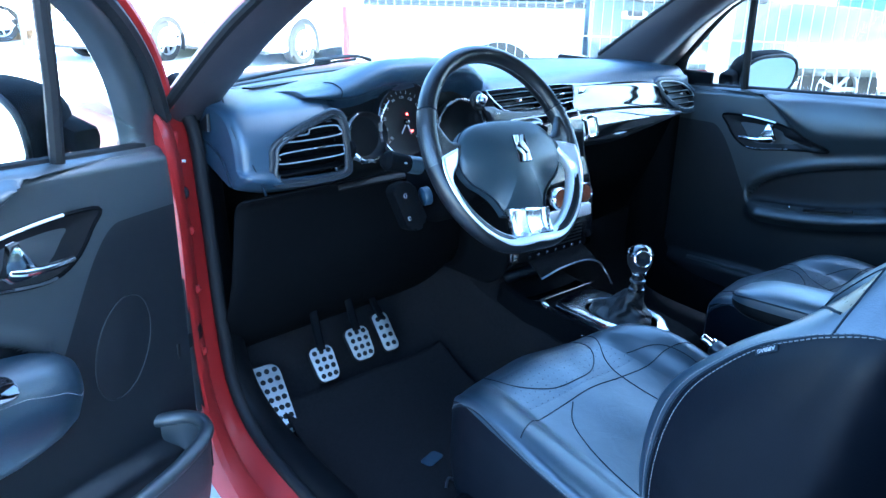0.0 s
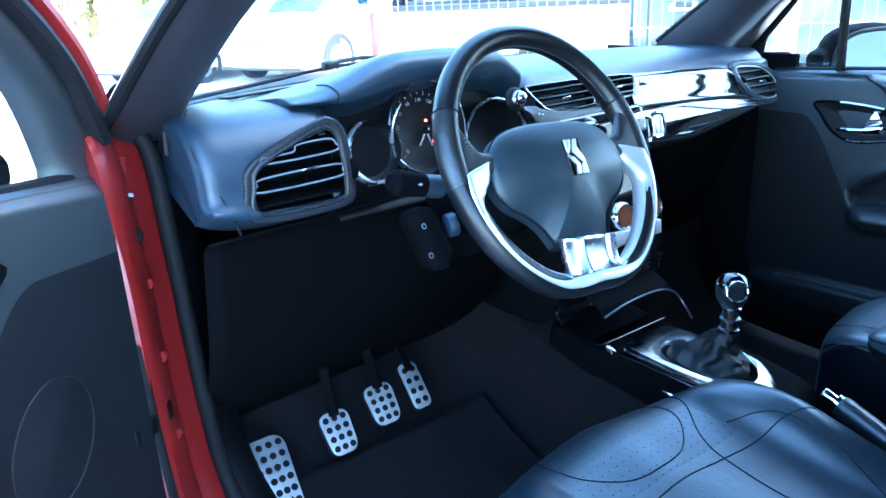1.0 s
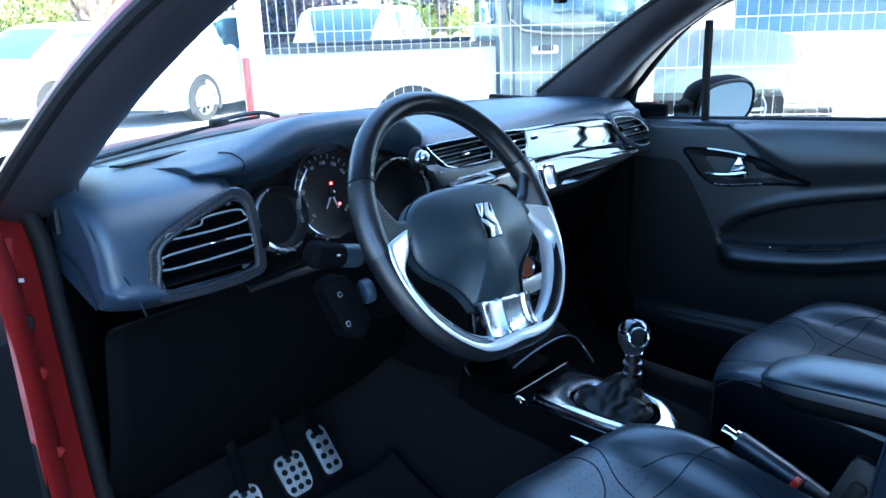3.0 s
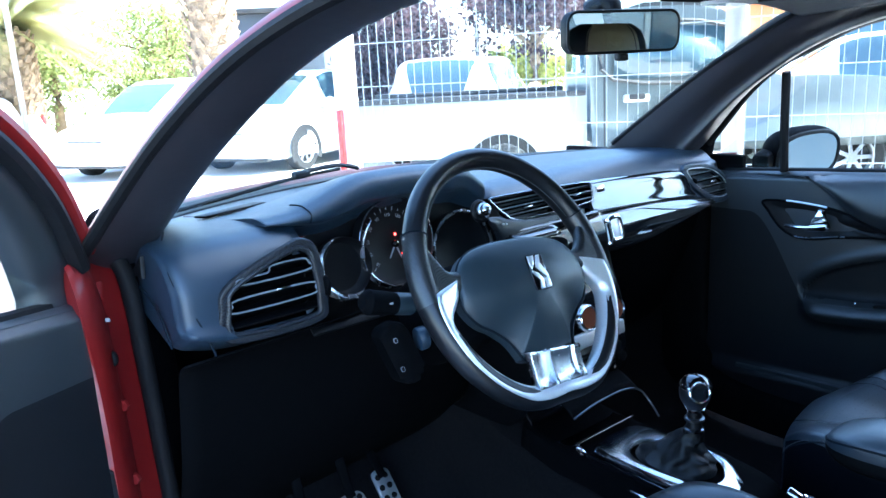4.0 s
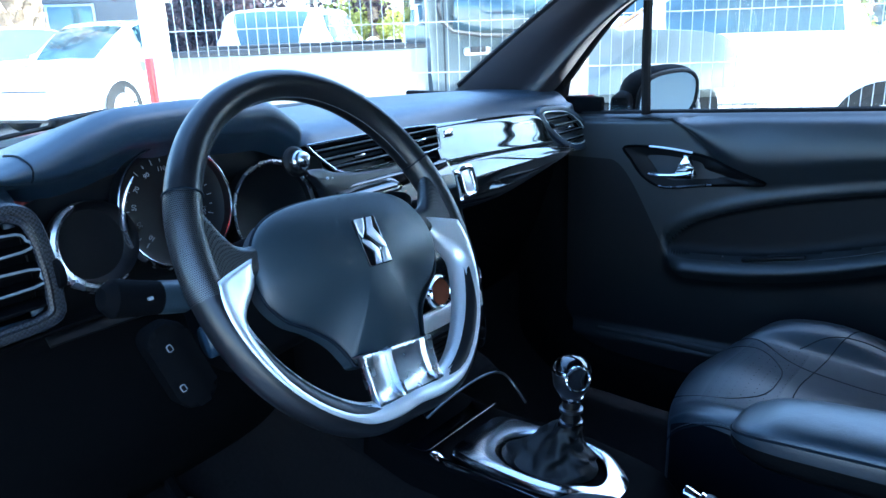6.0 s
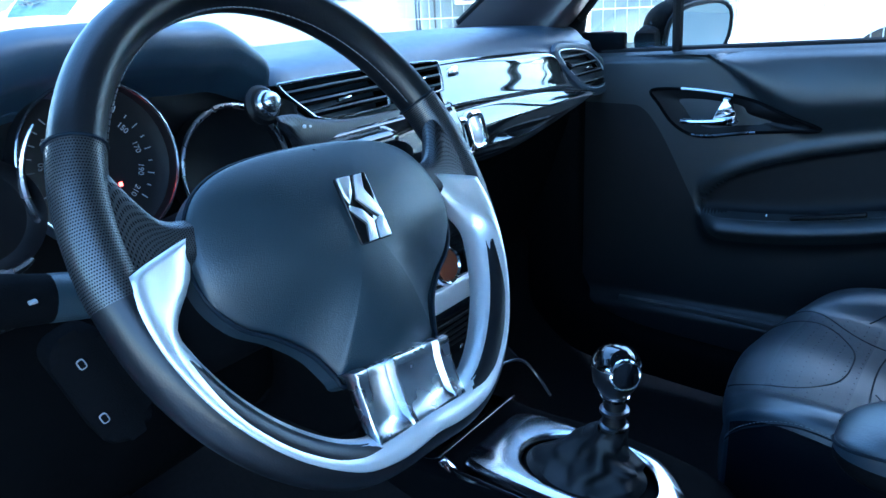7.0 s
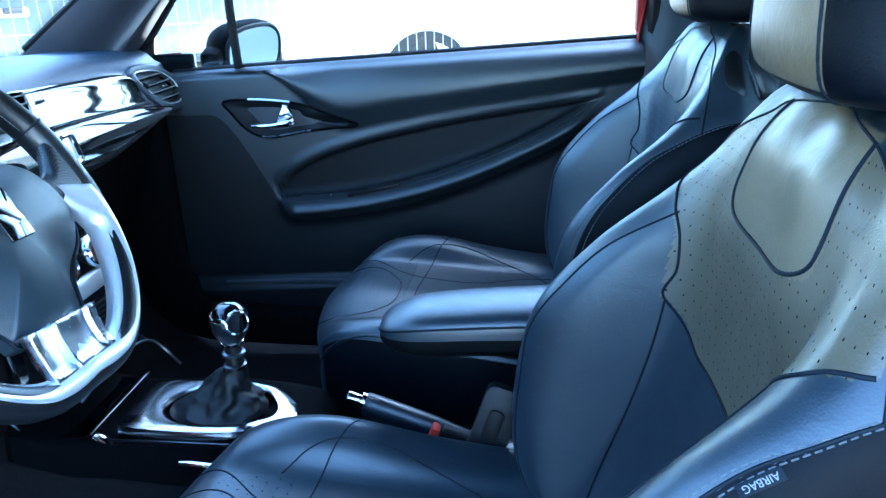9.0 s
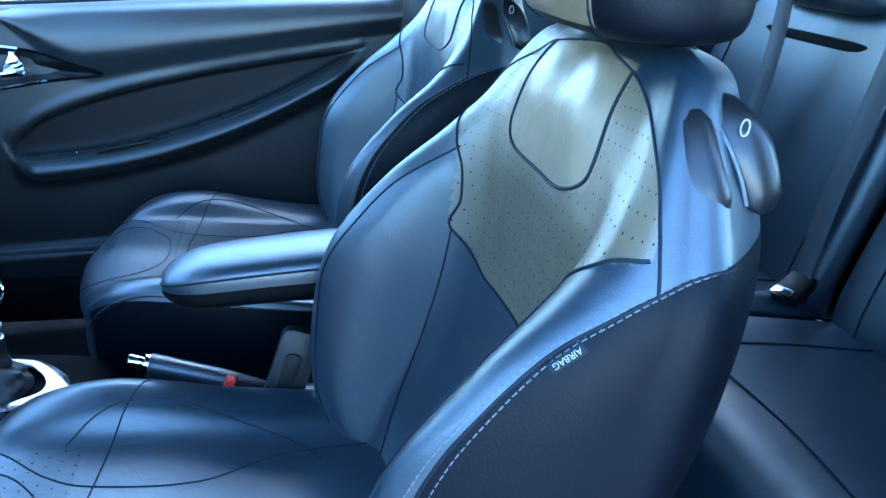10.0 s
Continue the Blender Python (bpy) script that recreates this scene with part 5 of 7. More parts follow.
    half = [[(0.338, 7.0), (0.341, 5.7), (0.381, 4.82), (0.436, 4.8), (0.502, 4.55), (0.55, 4.0), (0.593, 3.04), (0.608, 2.5), (0.615, 1.8)],
            [(0.03, 5.2), (0.15, 5.0), (0.30, 4.9), (0.381, 4.82)],
            [(0.573, 1.41), (0.62, 1.58), (0.662, 1.77), (0.73, 2.29), (0.80, 3.66), (0.867, 5.1), (0.905, 6.3), (0.915, 7.0)],
            [(0.03, 2.3), (0.2, 2.5), (0.337, 2.55), (0.389, 2.57), (0.451, 2.53), (0.505, 2.39), (0.547, 1.92), (0.572, 1.40), (0.597, 0.60), (0.60, 0.05)],
            [(0.03, 3.5), (0.23, 3.44), (0.294, 3.35), (0.367, 3.54), (0.45, 3.65), (0.54, 4.25)]]
    bl = [[(0.87, v(5.1)), (0.78, v(5.2)), (0.69, v(5.35)), (0.64, v(5.55)), (0.605, v(6.1)), (0.595, v(7)), (0.605, v(7.9)), (0.64, v(8.45)), (0.69, v(8.65)), (0.78, v(8.8)), (0.87, v(8.9))]]
    for h in half:
        bl.append([(a, v(b)) for a, b in h])
        bl.append([(a, v(14 - b)) for a, b in h])
    for k, uv in enumerate(bl):
        part("seam", tube_bm(seam_path(bg, uv, 10, 0.0002), 0.0017 if k in (1, 2) else 0.0013 if k else 0.0019, 6), PIPING, t)
        if k in (7, 8):
            for o in (0.006, -0.006):
                part("stitching", stitches_bm(seam_path(bg, [(a, b + o) for a, b in uv], 10, 0.0006), 0.0065, 0.0042, 0.0006), THREAD, t, "grey double stitching")
    # side airbag tag on the door side
    vt = 2.22 if inner > 0 else 11.78
    p, nrm = on(bg, 0.492, v(vt))
    q, _ = on(bg, 0.525, v(1.98 if inner > 0 else 12.02))
    out = nrm if nrm[0] * inner < 0 else -nrm
    mt = facing(p + out * 0.001, (p - q), out)
    tag = part("airbag_tag", box_bm((0.028, 0.008, 0.0012), 0.0004, mt), PIPING, t, "small woven tag reading AIRBAG")
    text("tag_words", "AIRBAG", 0.0064, mt @ pose(0, 0, 0.0010), GREYPRINT, tag)
    # shell pouch on the back
    pb = []
    for z, y, w in ((0.98, -0.785, 0.10), (0.95, -0.80, 0.155), (0.86, -0.808, 0.185), (0.74, -0.785, 0.19), (0.62, -0.745, 0.18)):
        pb.append([(cx - w, y + 0.05 + dy, z), (cx - w * 0.8, y + 0.008 + dy, z), (cx, y - 0.006 + dy, z), (cx + w * 0.8, y + 0.008 + dy, z), (cx + w, y + 0.05 + dy, z)])
    part("back_shell", grid_bm(dense(pb, 5, 4)), SOFT, t, "dark moulded seat back shell", solid=0.01)
    # tilt handle on the shoulder, with a dark strip for its groove's shade
    for s in (-1, 1):
        gp = cr([(cx + s * 0.135, -0.712 + dy, 1.010), (cx + s * 0.166, -0.712 + dy, 0.992), (cx + s * 0.196, -0.712 + dy, 0.958), (cx + s * 0.205, -0.722 + dy, 0.930)], 6)
        part("groove_shade", tube_bm(gp, np.interp(np.linspace(0, 1, len(gp)), (0, 0.25, 0.8, 1), (0.006, 0.015, 0.016, 0.006)), 12, flat=0.45, up=(s, 0.2, 0.4)), RIMLEATHER, t, "dark strip standing for the shaded hollow by the handle")
        hp = cr([(cx + s * 0.138, -0.735 + dy, 1.006), (cx + s * 0.164, -0.748 + dy, 0.988), (cx + s * 0.181, -0.760 + dy, 0.960), (cx + s * 0.189, -0.768 + dy, 0.932)], 6)
        h = part("tilt_handle", tube_bm(hp, np.interp(np.linspace(0, 1, len(hp)), (0, 0.15, 0.5, 0.85, 1), (0.005, 0.016, 0.020, 0.015, 0.004)), 14, flat=0.5, up=(s, 0.2, 0.5)), RIMLEATHER, t, "padded shoulder tilt handle")
        part("handle_edge", tube_bm(hp[2:-1] + np.array((s * 0.003, 0.017, 0.004)), 0.0022, 6), SOFT, h)
        part("handle_mark", tube_bm(np.array([hp[7] + np.array((s * 0.0095, 0.003 + 0.0035 * math.cos(k), 0.008 + 0.006 * math.sin(k))) for k in np.linspace(0, 2 * math.pi, 14, endpoint=False)]), 0.0008, 5, closed=True), GREYPRINT, h, "small pale pictogram")
    # head restraint
    rows = []
    for z, w, f, b in ((1.036, 0.095, -0.690, -0.750), (1.041, 0.120, -0.668, -0.778), (1.060, 0.130, -0.655, -0.788), (1.105, 0.126, -0.652, -0.790), (1.17, 0.126, -0.652, -0.785), (1.22, 0.112, -0.670, -0.77), (1.243, 0.08, -0.690, -0.745)):
        rows.append([(cx + w * a, (f + b) / 2 + dy + (f - b) / 2 * c - 0.01 * abs(a) ** 3, z) for a, c in ((-1, 0), (-0.85, 0.8), (-0.4, 1), (0.4, 1), (0.85, 0.8), (1, 0), (0.85, -0.8), (0.4, -1), (-0.4, -1), (-0.85, -0.8))])
    hg = dense(rows, 5, 4, closed=True)
    hv = np.tile((np.arange(hg.shape[1]) + 0.5) / hg.shape[1] * 10, (hg.shape[0] - 1, 1))
    brow = (hv > 1.6) & (hv < 3.4)
    brow[:7] = False
    # headrest sides and back use the leather darkened as in shade
    hr = part("headrest", grid_bm(hg, closed=True, cap=True, keep=~brow), LEATHER_SHADED, t, "black leather head restraint")
    # the front's tan stands for light from the windscreen
    part("headrest_face", grid_bm(hg, closed=True, keep=brow), LEATHER_WARMLIT, hr, "leather front tinted for warm light")
    for a in (1.6, 3.4):
        part("seam", tube_bm(seam_path(hg, [(0.05, a / 10), (0.5, a / 10), (0.95, a / 10)], 8, 0.0002), 0.0016, 6), PIPING, hr)
    for s in (-0.065, 0.065):
        post = part("headrest_post", cyl_bm(0.0065, 0.07, 14, pose(cx + s, -0.745 + dy, 1.045)), CHROME, t, "chrome headrest post")
        part("guide", box_bm((0.032, 0.028, 0.010), 0.004, pose(cx + s, -0.745 + dy, 1.028)), DARK, post)
    return t


seat("driver_seat", -0.36, 0.0, "black leather sports seat beside the open driver door", 1, (0.7, 1.12))
seat("passenger_seat", 0.36, -0.05, "black leather sports seat by the closed passenger door", -1)

# folding armrest between the seats
arm = thing("armrest", (0.0, -0.45, 0.40), "black leather centre armrest folded down between the seats", "armrest")
rows = []
for y, w, zt, zb in ((-0.262, 0.014, 0.650, 0.640), (-0.267, 0.032, 0.658, 0.632), (-0.285, 0.048, 0.668, 0.624), (-0.325, 0.058, 0.680, 0.618), (-0.42, 0.062, 0.690, 0.622), (-0.55, 0.062, 0.698, 0.622), (-0.66, 0.055, 0.69, 0.625)):
    rows.append([(0.0 + w * a, y, (zt + zb) / 2 + (zt - zb) / 2 * c) for a, c in ((-1, 0), (-0.9, 0.75), (-0.4, 1), (0.4, 1), (0.9, 0.75), (1, 0), (0.9, -0.8), (0, -1), (-0.9, -0.8))])
ag = dense(rows, 6, 4, closed=True)
av = np.tile((np.arange(ag.shape[1]) + 0.5) / ag.shape[1] * 9, (ag.shape[0] - 1, 1))
under = (av > 5.0) & (av < 9.0)
part("pad", grid_bm(ag, closed=True, keep=~under), LEATHER, arm, "padded leather top")
part("underside", grid_bm(ag, closed=True, cap=True, keep=under), VINYL, arm, "matte black underside")
part("seam", tube_bm(seam_path(ag, [(0.03, 0.09), (0.3, 0.075), (0.95, 0.075)], 10, 0.0003), 0.0018, 6), PIPING, arm)
part("seam", tube_bm(seam_path(ag, [(0.03, 0.49), (0.3, 0.50), (0.95, 0.50)], 10, 0.0003), 0.0018, 6), PIPING, arm)
part("bracket", box_bm((0.05, 0.10, 0.24), 0.015, pose(0.0, -0.63, 0.53)), HARD, arm, "black hinge bracket")

# rear bench
bench = thing("rear_bench", (0, -1.3, 0.26), "dark leather rear bench with two shaped places", "rear seat")
for sx in (-1, 1):
    rows = []
    for y, zt in ((-0.93, 0.40), (-0.945, 0.485), (-1.0, 0.53), (-1.15, 0.525), (-1.32, 0.50), (-1.42, 0.49)):
        rows.append([(sx * 0.33 + 0.31 * a, y, zt + 0.022 * (a * a) - (0.03 if abs(a) > 0.98 else 0)) for a in (-1, -0.9, -0.55, -0.2, 0.2, 0.55, 0.9, 1)])
    g = dense(rows, 5, 4)
    c = part("seat_cushion", grid_bm(g), LEATHER, bench, "dark leather rear cushion", solid=0.03)
    part("seam", tube_bm(seam_path(g, [(0.25, 0.25), (0.5, 0.24), (0.9, 0.25)], 8, 0.001), 0.002, 6), PIPING, c)
    part("seam", tube_bm(seam_path(g, [(0.25, 0.75), (0.5, 0.76), (0.9, 0.75)], 8, 0.001), 0.002, 6), PIPING, c)
    part("seam", tube_bm(seam_path(g, [(0.45, 0.25), (0.48, 0.5), (0.45, 0.75)], 8, 0.001), 0.002, 6), PIPING, c)
    rows = []
    for z, y, w in ((0.48, -1.36, 0.31), (0.56, -1.365, 0.315), (0.75, -1.42, 0.315), (0.92, -1.465, 0.30), (0.985, -1.49, 0.27), (1.0, -1.53, 0.24)):
        rows.append([(sx * 0.33 + w * a, y + 0.035 * a * a - 0.05 * (abs(a) > 0.98), z) for a in (-1, -0.9, -0.6, -0.25, 0.25, 0.6, 0.9, 1)])
    g = dense(rows, 5, 4)
    b = part("seat_back", grid_bm(g), LEATHER, bench, "dark leather rear backrest", solid=0.04)
    for vv in (0.22, 0.78):
        part("seam", tube_bm(seam_path(g, [(0.05, vv), (0.5, vv), (0.9, vv)], 8, 0.001), 0.002, 6), PIPING, b)
    hb = [[(sx * 0.33 + w * a, -1.50 + d * c, z) for a, c in ((-1, 0), (-0.8, 1), (0.8, 1), (1, 0), (0.8, -1), (-0.8, -1))] for z, w, d in ((0.985, 0.10, 0.03), (1.0, 0.13, 0.05), (1.06, 0.135, 0.055), (1.10, 0.12, 0.045), (1.112, 0.08, 0.02))]
    part("headrest", grid_bm(dense(hb, 4, 4, closed=True), closed=True, cap=True), LEATHER, bench, "dark leather rear headrest")
part("bench_base", box_bm((1.30, 0.45, 0.20), 0.02, pose(0, -1.18, 0.36)), CARPET, bench)


def webbing(name, pts, width, label, side=(1, 0, 0)):
    p = cr(pts, 8)
    s = np.asarray(side, float) * width / 2
    t = thing(name, p[-1], label, "seat belt", "seat belts")
    part("webbing", grid_bm(np.array([p - s, p, p + s])), BELT, t, "woven grey webbing", solid=0.0016)
    part("anchor", box_bm((width * 1.15, 0.012, 0.035), 0.004, Matrix.Translation(p[-1])), DARK, t, "black belt anchor")
    part("guide", box_bm((width * 1.2, 0.012, 0.022), 0.004, Matrix.Translation(p[0])), DARK, t, "black belt guide")
    return t


webbing("seat_belt", [(0.35, -1.40, 1.02), (0.335, -1.385, 0.90), (0.325, -1.35, 0.72), (0.32, -1.30, 0.54)], 0.046, "grey seat belt webbing lying on the rear backrest")
webbing("seat_belt", [(0.06, -1.43, 1.05), (0.058, -1.395, 0.88), (0.055, -1.355, 0.70), (0.05, -1.33, 0.53)], 0.046, "grey seat belt webbing lying on the rear backrest")
webbing("seat_belt", [(-0.70, -0.90, 1.28), (-0.715, -0.90, 1.1), (-0.73, -0.89, 0.80), (-0.74, -0.88, 0.40)], 0.046, "grey driver seat belt hanging on the centre pillar", (0.1, 1, 0))
bk = thing("rear_buckle", (0.03, -1.30, 0.52), "dark rear belt buckle lying on the bench", "belt buckle")
part("buckle", box_bm((0.05, 0.07, 0.025), 0.006, pose(0.035, -1.31, 0.54, -20, 0, 25)), DARK, bk, "black plastic buckle")
part("tongue", box_bm((0.035, 0.02, 0.006), 0.001, pose(0.02, -1.275, 0.545, -20, 0, 25)), CHROME, bk, "bright steel tongue")
bk2 = thing("belt_buckle", (-0.085, -0.37, 0.42), "black belt buckle with a red release button beside the seat", "belt buckle")
part("buckle", box_bm((0.022, 0.075, 0.040), 0.006, pose(-0.078, -0.385, 0.497, 22, 0, 0)), DARK, bk2, "black plastic buckle")
part("release", box_bm((0.020, 0.012, 0.032), 0.003, pose(-0.078, -0.343, 0.513, 22, 0, 0)), REDPLASTIC, bk2, "red release button")
part("buckle_guide", slab_bm(rounded(0.052, 0.150, 0.012), 0.016, 0.004, facing((-0.098, -0.425, 0.535), (0, 1, 0.35), (-1, 0.05, 0.1)) @ pose(0, 0, 0, 0, 0, 0)), DOORLOW, bk2, "dark plastic buckle guide")
part("guide_slot", slab_bm(rounded(0.022, 0.060, 0.008), 0.003, 0.001, facing((-0.115, -0.427, 0.55), (0, 1, 0.35), (-1, 0.05, 0.1))), DARK, bk2, "black slot")
part("stalk", tube_bm([(-0.078, -0.41, 0.49), (-0.08, -0.44, 0.44), (-0.085, -0.46, 0.38)], 0.009, 8), DARK, bk2)

# ---- console, gear lever, handbrake ----
con = thing("centre_console", (0, 0.0, 0.30), "black centre console with satin silver gear surround", "console")
rows = []
for y, w, z in ((0.30, 0.10, 0.50), (0.20, 0.105, 0.485), (0.13, 0.10, 0.485), (0.0, 0.098, 0.492), (-0.12, 0.088, 0.486), (-0.16, 0.080, 0.470), (-0.22, 0.075, 0.42), (-0.45, 0.075, 0.405), (-0.62, 0.075, 0.41)):
    rows.append([(-w * 1.1, y, 0.27), (-w * 1.06, y, z - 0.06), (-w, y, z - 0.015), (-w * 0.88, y, z), (0, y, z + 0.002), (w * 0.88, y, z), (w, y, z - 0.015), (w * 1.06, y, z - 0.06), (w * 1.1, y, 0.27)])
part("body", grid_bm(dense(rows, 5, 4)), HARD, con, "black grained console body", solid=0.003)
CHX = -0.012
outer = [(-0.066, 0.135), (-0.02, 0.142), (0.02, 0.142), (0.062, 0.132), (0.072, 0.05), (0.066, -0.06), (0.035, -0.118), (0.0, -0.128), (-0.035, -0.118), (-0.070, -0.06), (-0.076, 0.05)]
oc = cr(outer, 6, True)
ang = np.linspace(0, 2 * math.pi, len(oc), endpoint=False)
inner_loop = np.array([(-0.001 + 0.056 * math.cos(a), -0.004 + 0.084 * math.sin(a)) for a in ang])
order = np.argsort([(math.atan2(y, x)) % (2 * math.pi) for x, y in oc])
oc = oc[order]
def zc(y):
    return 0.503 - 0.02 * smooth01(-0.06, -0.13, y)
gs = []
for t, dz in ((0.0, -0.016), (0.03, -0.004), (0.12, 0.003), (0.5, 0.006), (0.88, 0.004), (1.0, -0.004)):
    q = lerp(oc, inner_loop, t)
    gs.append([(CHX + x, y, zc(y) + dz) for x, y in q])
part("gear_surround", grid_bm(np.array(gs), closed=True), SURROUND, con, "satin silver gear surround", solid=0.003)
part("gloss_side", grid_bm(dense([[(CHX - 0.080 - 0.004 * k, y - 0.01 * k, 0.492 - 0.016 * k - 0.01 * smooth01(-0.05, -0.14, y)) for k in range(4)] for y in (0.15, 0.08, 0.0, -0.07, -0.13)], 4, 3)), PIANO, con, "gloss black console flank", solid=0.004)
part("chrome_line", tube_bm(cr([(CHX - 0.088, 0.03, 0.462), (CHX - 0.090, -0.03, 0.460), (CHX - 0.080, -0.10, 0.452), (CHX - 0.05, -0.14, 0.45)], 6), 0.0045, 8), CHROME, con, "chrome accent line")
part("chrome_tip", box_bm((0.014, 0.03, 0.01), 0.004, pose(-0.085, 0.155, 0.485, 30)), CHROME, con, "small chrome catch")
part("storage_tray", grid_bm(dense([[(x, y, z) for y, z in ((0.165, 0.497), (0.19, 0.487), (0.27, 0.487), (0.31, 0.53), (0.325, 0.56))] for x in (-0.09, -0.05, 0.05, 0.09)], 3, 4)), PIANO, con, "gloss black open storage tray", solid=0.003)
hoop = cr([(-0.088, 0.172, 0.550), (-0.03, 0.165, 0.566), (0.05, 0.163, 0.568), (0.098, 0.158, 0.555), (0.112, 0.142, 0.530), (0.105, 0.115, 0.508)], 6)
part("tray_hoop", tube_bm(hoop, 0.0020, 8), DARKCHROME, con, "slim dark chrome hoop")
brow_ = hoop[:19]
part("tray_brow", grid_bm(np.array([brow_, lerp(brow_, brow_ * np.array((1.05, 0, 0)) + np.array((0, 0.20, 0.580)), 0.6), brow_ * np.array((1.05, 0, 0)) + np.array((0, 0.232, 0.590))])), HARD, con, "black brow over the tray", solid=0.003)
gear = thing("gear_lever", (CHX, 0, 0.50), "gear lever with chrome ball knob and leather boot", "gear lever")
boot = []
for k, zq in enumerate(np.linspace(0, 1, 15)):
    z = 0.500 + 0.070 * zq
    rx, ry = np.interp(zq, (0, 0.13, 0.3, 0.5, 0.75, 1), (0.053, 0.051, 0.044, 0.031, 0.023, 0.018)), np.interp(zq, (0, 0.13, 0.3, 0.5, 0.75, 1), (0.077, 0.071, 0.055, 0.037, 0.026, 0.018))
    cx, cy = 0.003 * zq, -0.034 * zq**1.2
    live = smooth01(0.0, 0.2, zq) * smooth01(1.05, 0.8, zq)
    row = []
    for a in np.linspace(0, 2 * math.pi, 48, endpoint=False):
        fold = 1 + live * (0.13 * math.sin(2 * a + 9 * zq + 0.6) * math.sin(11 * zq + 1.5 * math.sin(a)) + 0.09 * math.sin(5 * a - 7 * zq) + 0.05 * math.sin(9 * a + 14 * zq))
        row.append((CHX + cx + rx * fold * math.cos(a), cy + ry * fold * math.sin(a), z + 0.006 * live * math.sin(3 * a + 5 * zq)))
    boot.append(row)
part("boot", grid_bm(dense(boot, 2, 2, closed=True), closed=True), GRIP, gear, "creased black leather boot")
top = Matrix.Translation((-0.009, -0.035, 0.004))
part("neck", lathe_bm([(0.017, 0.552), (0.015, 0.570), (0.013, 0.585), (0.013, 0.616)], 24, top), RIMLEATHER, gear, "black neck under the knob")
for z in (0.572, 0.592, 0.611):
    part("collar", lathe_bm([(0.0135, z - 0.004), (0.0172, z - 0.002), (0.0172, z + 0.002), (0.0135, z + 0.004)], 24, top), DARKCHROME if z < 0.61 else CHROME, gear, "bright ring under the knob")
part("knob", lathe_bm([(0.012, 0.612), (0.018, 0.617), (0.0255, 0.630), (0.0280, 0.645), (0.0272, 0.652)], 28, top), DARKCHROME, gear, "smoked chrome ball knob")
part("knob_band", lathe_bm([(0.0272, 0.652), (0.0284, 0.654), (0.0270, 0.659), (0.0262, 0.660)], 28, top), CHROME, gear, "polished band")
part("knob_top", lathe_bm([(0.0262, 0.660), (0.021, 0.668), (0.012, 0.673), (0.003, 0.674)], 28, top), PIANO, gear, "gloss black knob top")
mk = facing((-0.009 - 0.017, -0.035 - 0.019, 0.655), (1, -0.8, 0), (-0.66, -0.72, 0.22))
part("knob_cap", lathe_bm([(0.0155, -0.004), (0.0165, 0.0), (0.015, 0.003), (0.002, 0.0042)], 24, mk), PIANO, gear, "gloss black knob cap")
part("knob_ring", tube_bm(np.array([mk @ Vector((0.0168 * math.cos(a), 0.0168 * math.sin(a), 0.0)) for a in np.linspace(0, 2 * math.pi, 24, endpoint=False)]), 0.002, 6, closed=True), CHROME, gear)
hb = thing("handbrake", (0, -0.36, 0.40), "handbrake lever with chrome tipped button", "handbrake")
hpth = cr([(0.0, -0.225, 0.512), (0.0, -0.28, 0.492), (0.0, -0.36, 0.462), (0.0, -0.42, 0.440), (0.0, -0.50, 0.415)], 6)
part("lever", tube_bm(hpth, np.interp(np.linspace(0, 1, len(hpth)), (0, 0.05, 0.4, 0.6, 1), (0.015, 0.0185, 0.018, 0.014, 0.013)), 14), LEATHER, hb, "black leather wrapped grip")
part("button", cyl_bm(0.011, 0.024, 20, facing((0.0, -0.212, 0.517), (1, 0, 0), (0, 0.94, 0.34)), bevel=0.003), CHROME, hb, "chrome button")
part("collar", tube_bm(hpth[:2] + np.array((0, 0.003, 0.001)), 0.0165, 16), CHROME, hb)
part("under_strip", tube_bm(hpth[6:18] + np.array((-0.006, 0, -0.016)), 0.005, 8), CHROME, hb, "chrome underside strip")
part("gaiter", box_bm((0.06, 0.16, 0.05), 0.02, pose(0.0, -0.46, 0.42, 8)), LEATHER, hb, "creased leather gaiter")


# ---- doors ----
def belt_z(y):
    return 0.912 + (0.22 - y) * 0.055


def inner_x(y, z):
    """The inner trim's relief: rolled top, scooped leaf above the arm ledge, pocket below."""
    t = belt_z(y) - z
    s = np.clip((0.15 - y) / 0.785, 0, 1)
    zl = 0.595 + 0.245 * s**2.0
    zu = 0.600 + 0.25 * s**0.42
    live = smooth01(0.0, 0.02, s) * smooth01(1.0, 0.985, s)
    leaf = smooth01(0.0, 0.020, z - zl) * smooth01(0.0, 0.018, zu - z) * live
    ledge = np.exp(-(((z - zl + 0.016) / 0.025) ** 2)) * smooth01(0.0, 0.08, s) * smooth01(1.0, 0.9, s)
    crease = 0.805 + 0.14 * np.maximum(0, -0.05 - y) + 0.11 * smooth01(-0.05, 0.16, y)
    q = (z - crease) / np.maximum(belt_z(y) - crease, 0.02)
    pad = np.where(q < 0.3, smooth01(-0.35, 0.3, q), 1 - (np.clip(q - 0.3, 0, 1) / 0.7) ** 2)
    x = 0.752 - 0.034 * pad + 0.012 * np.exp(-((t / 0.008) ** 2))
    rim = np.exp(-(((z - zu - 0.008) / 0.013) ** 2)) * live
    x = x + 0.018 * leaf - 0.040 * ledge - 0.005 * rim
    x = x - 0.030 * smooth01(0.425, 0.395, z + 0.05 * (y + 0.3))
    return x


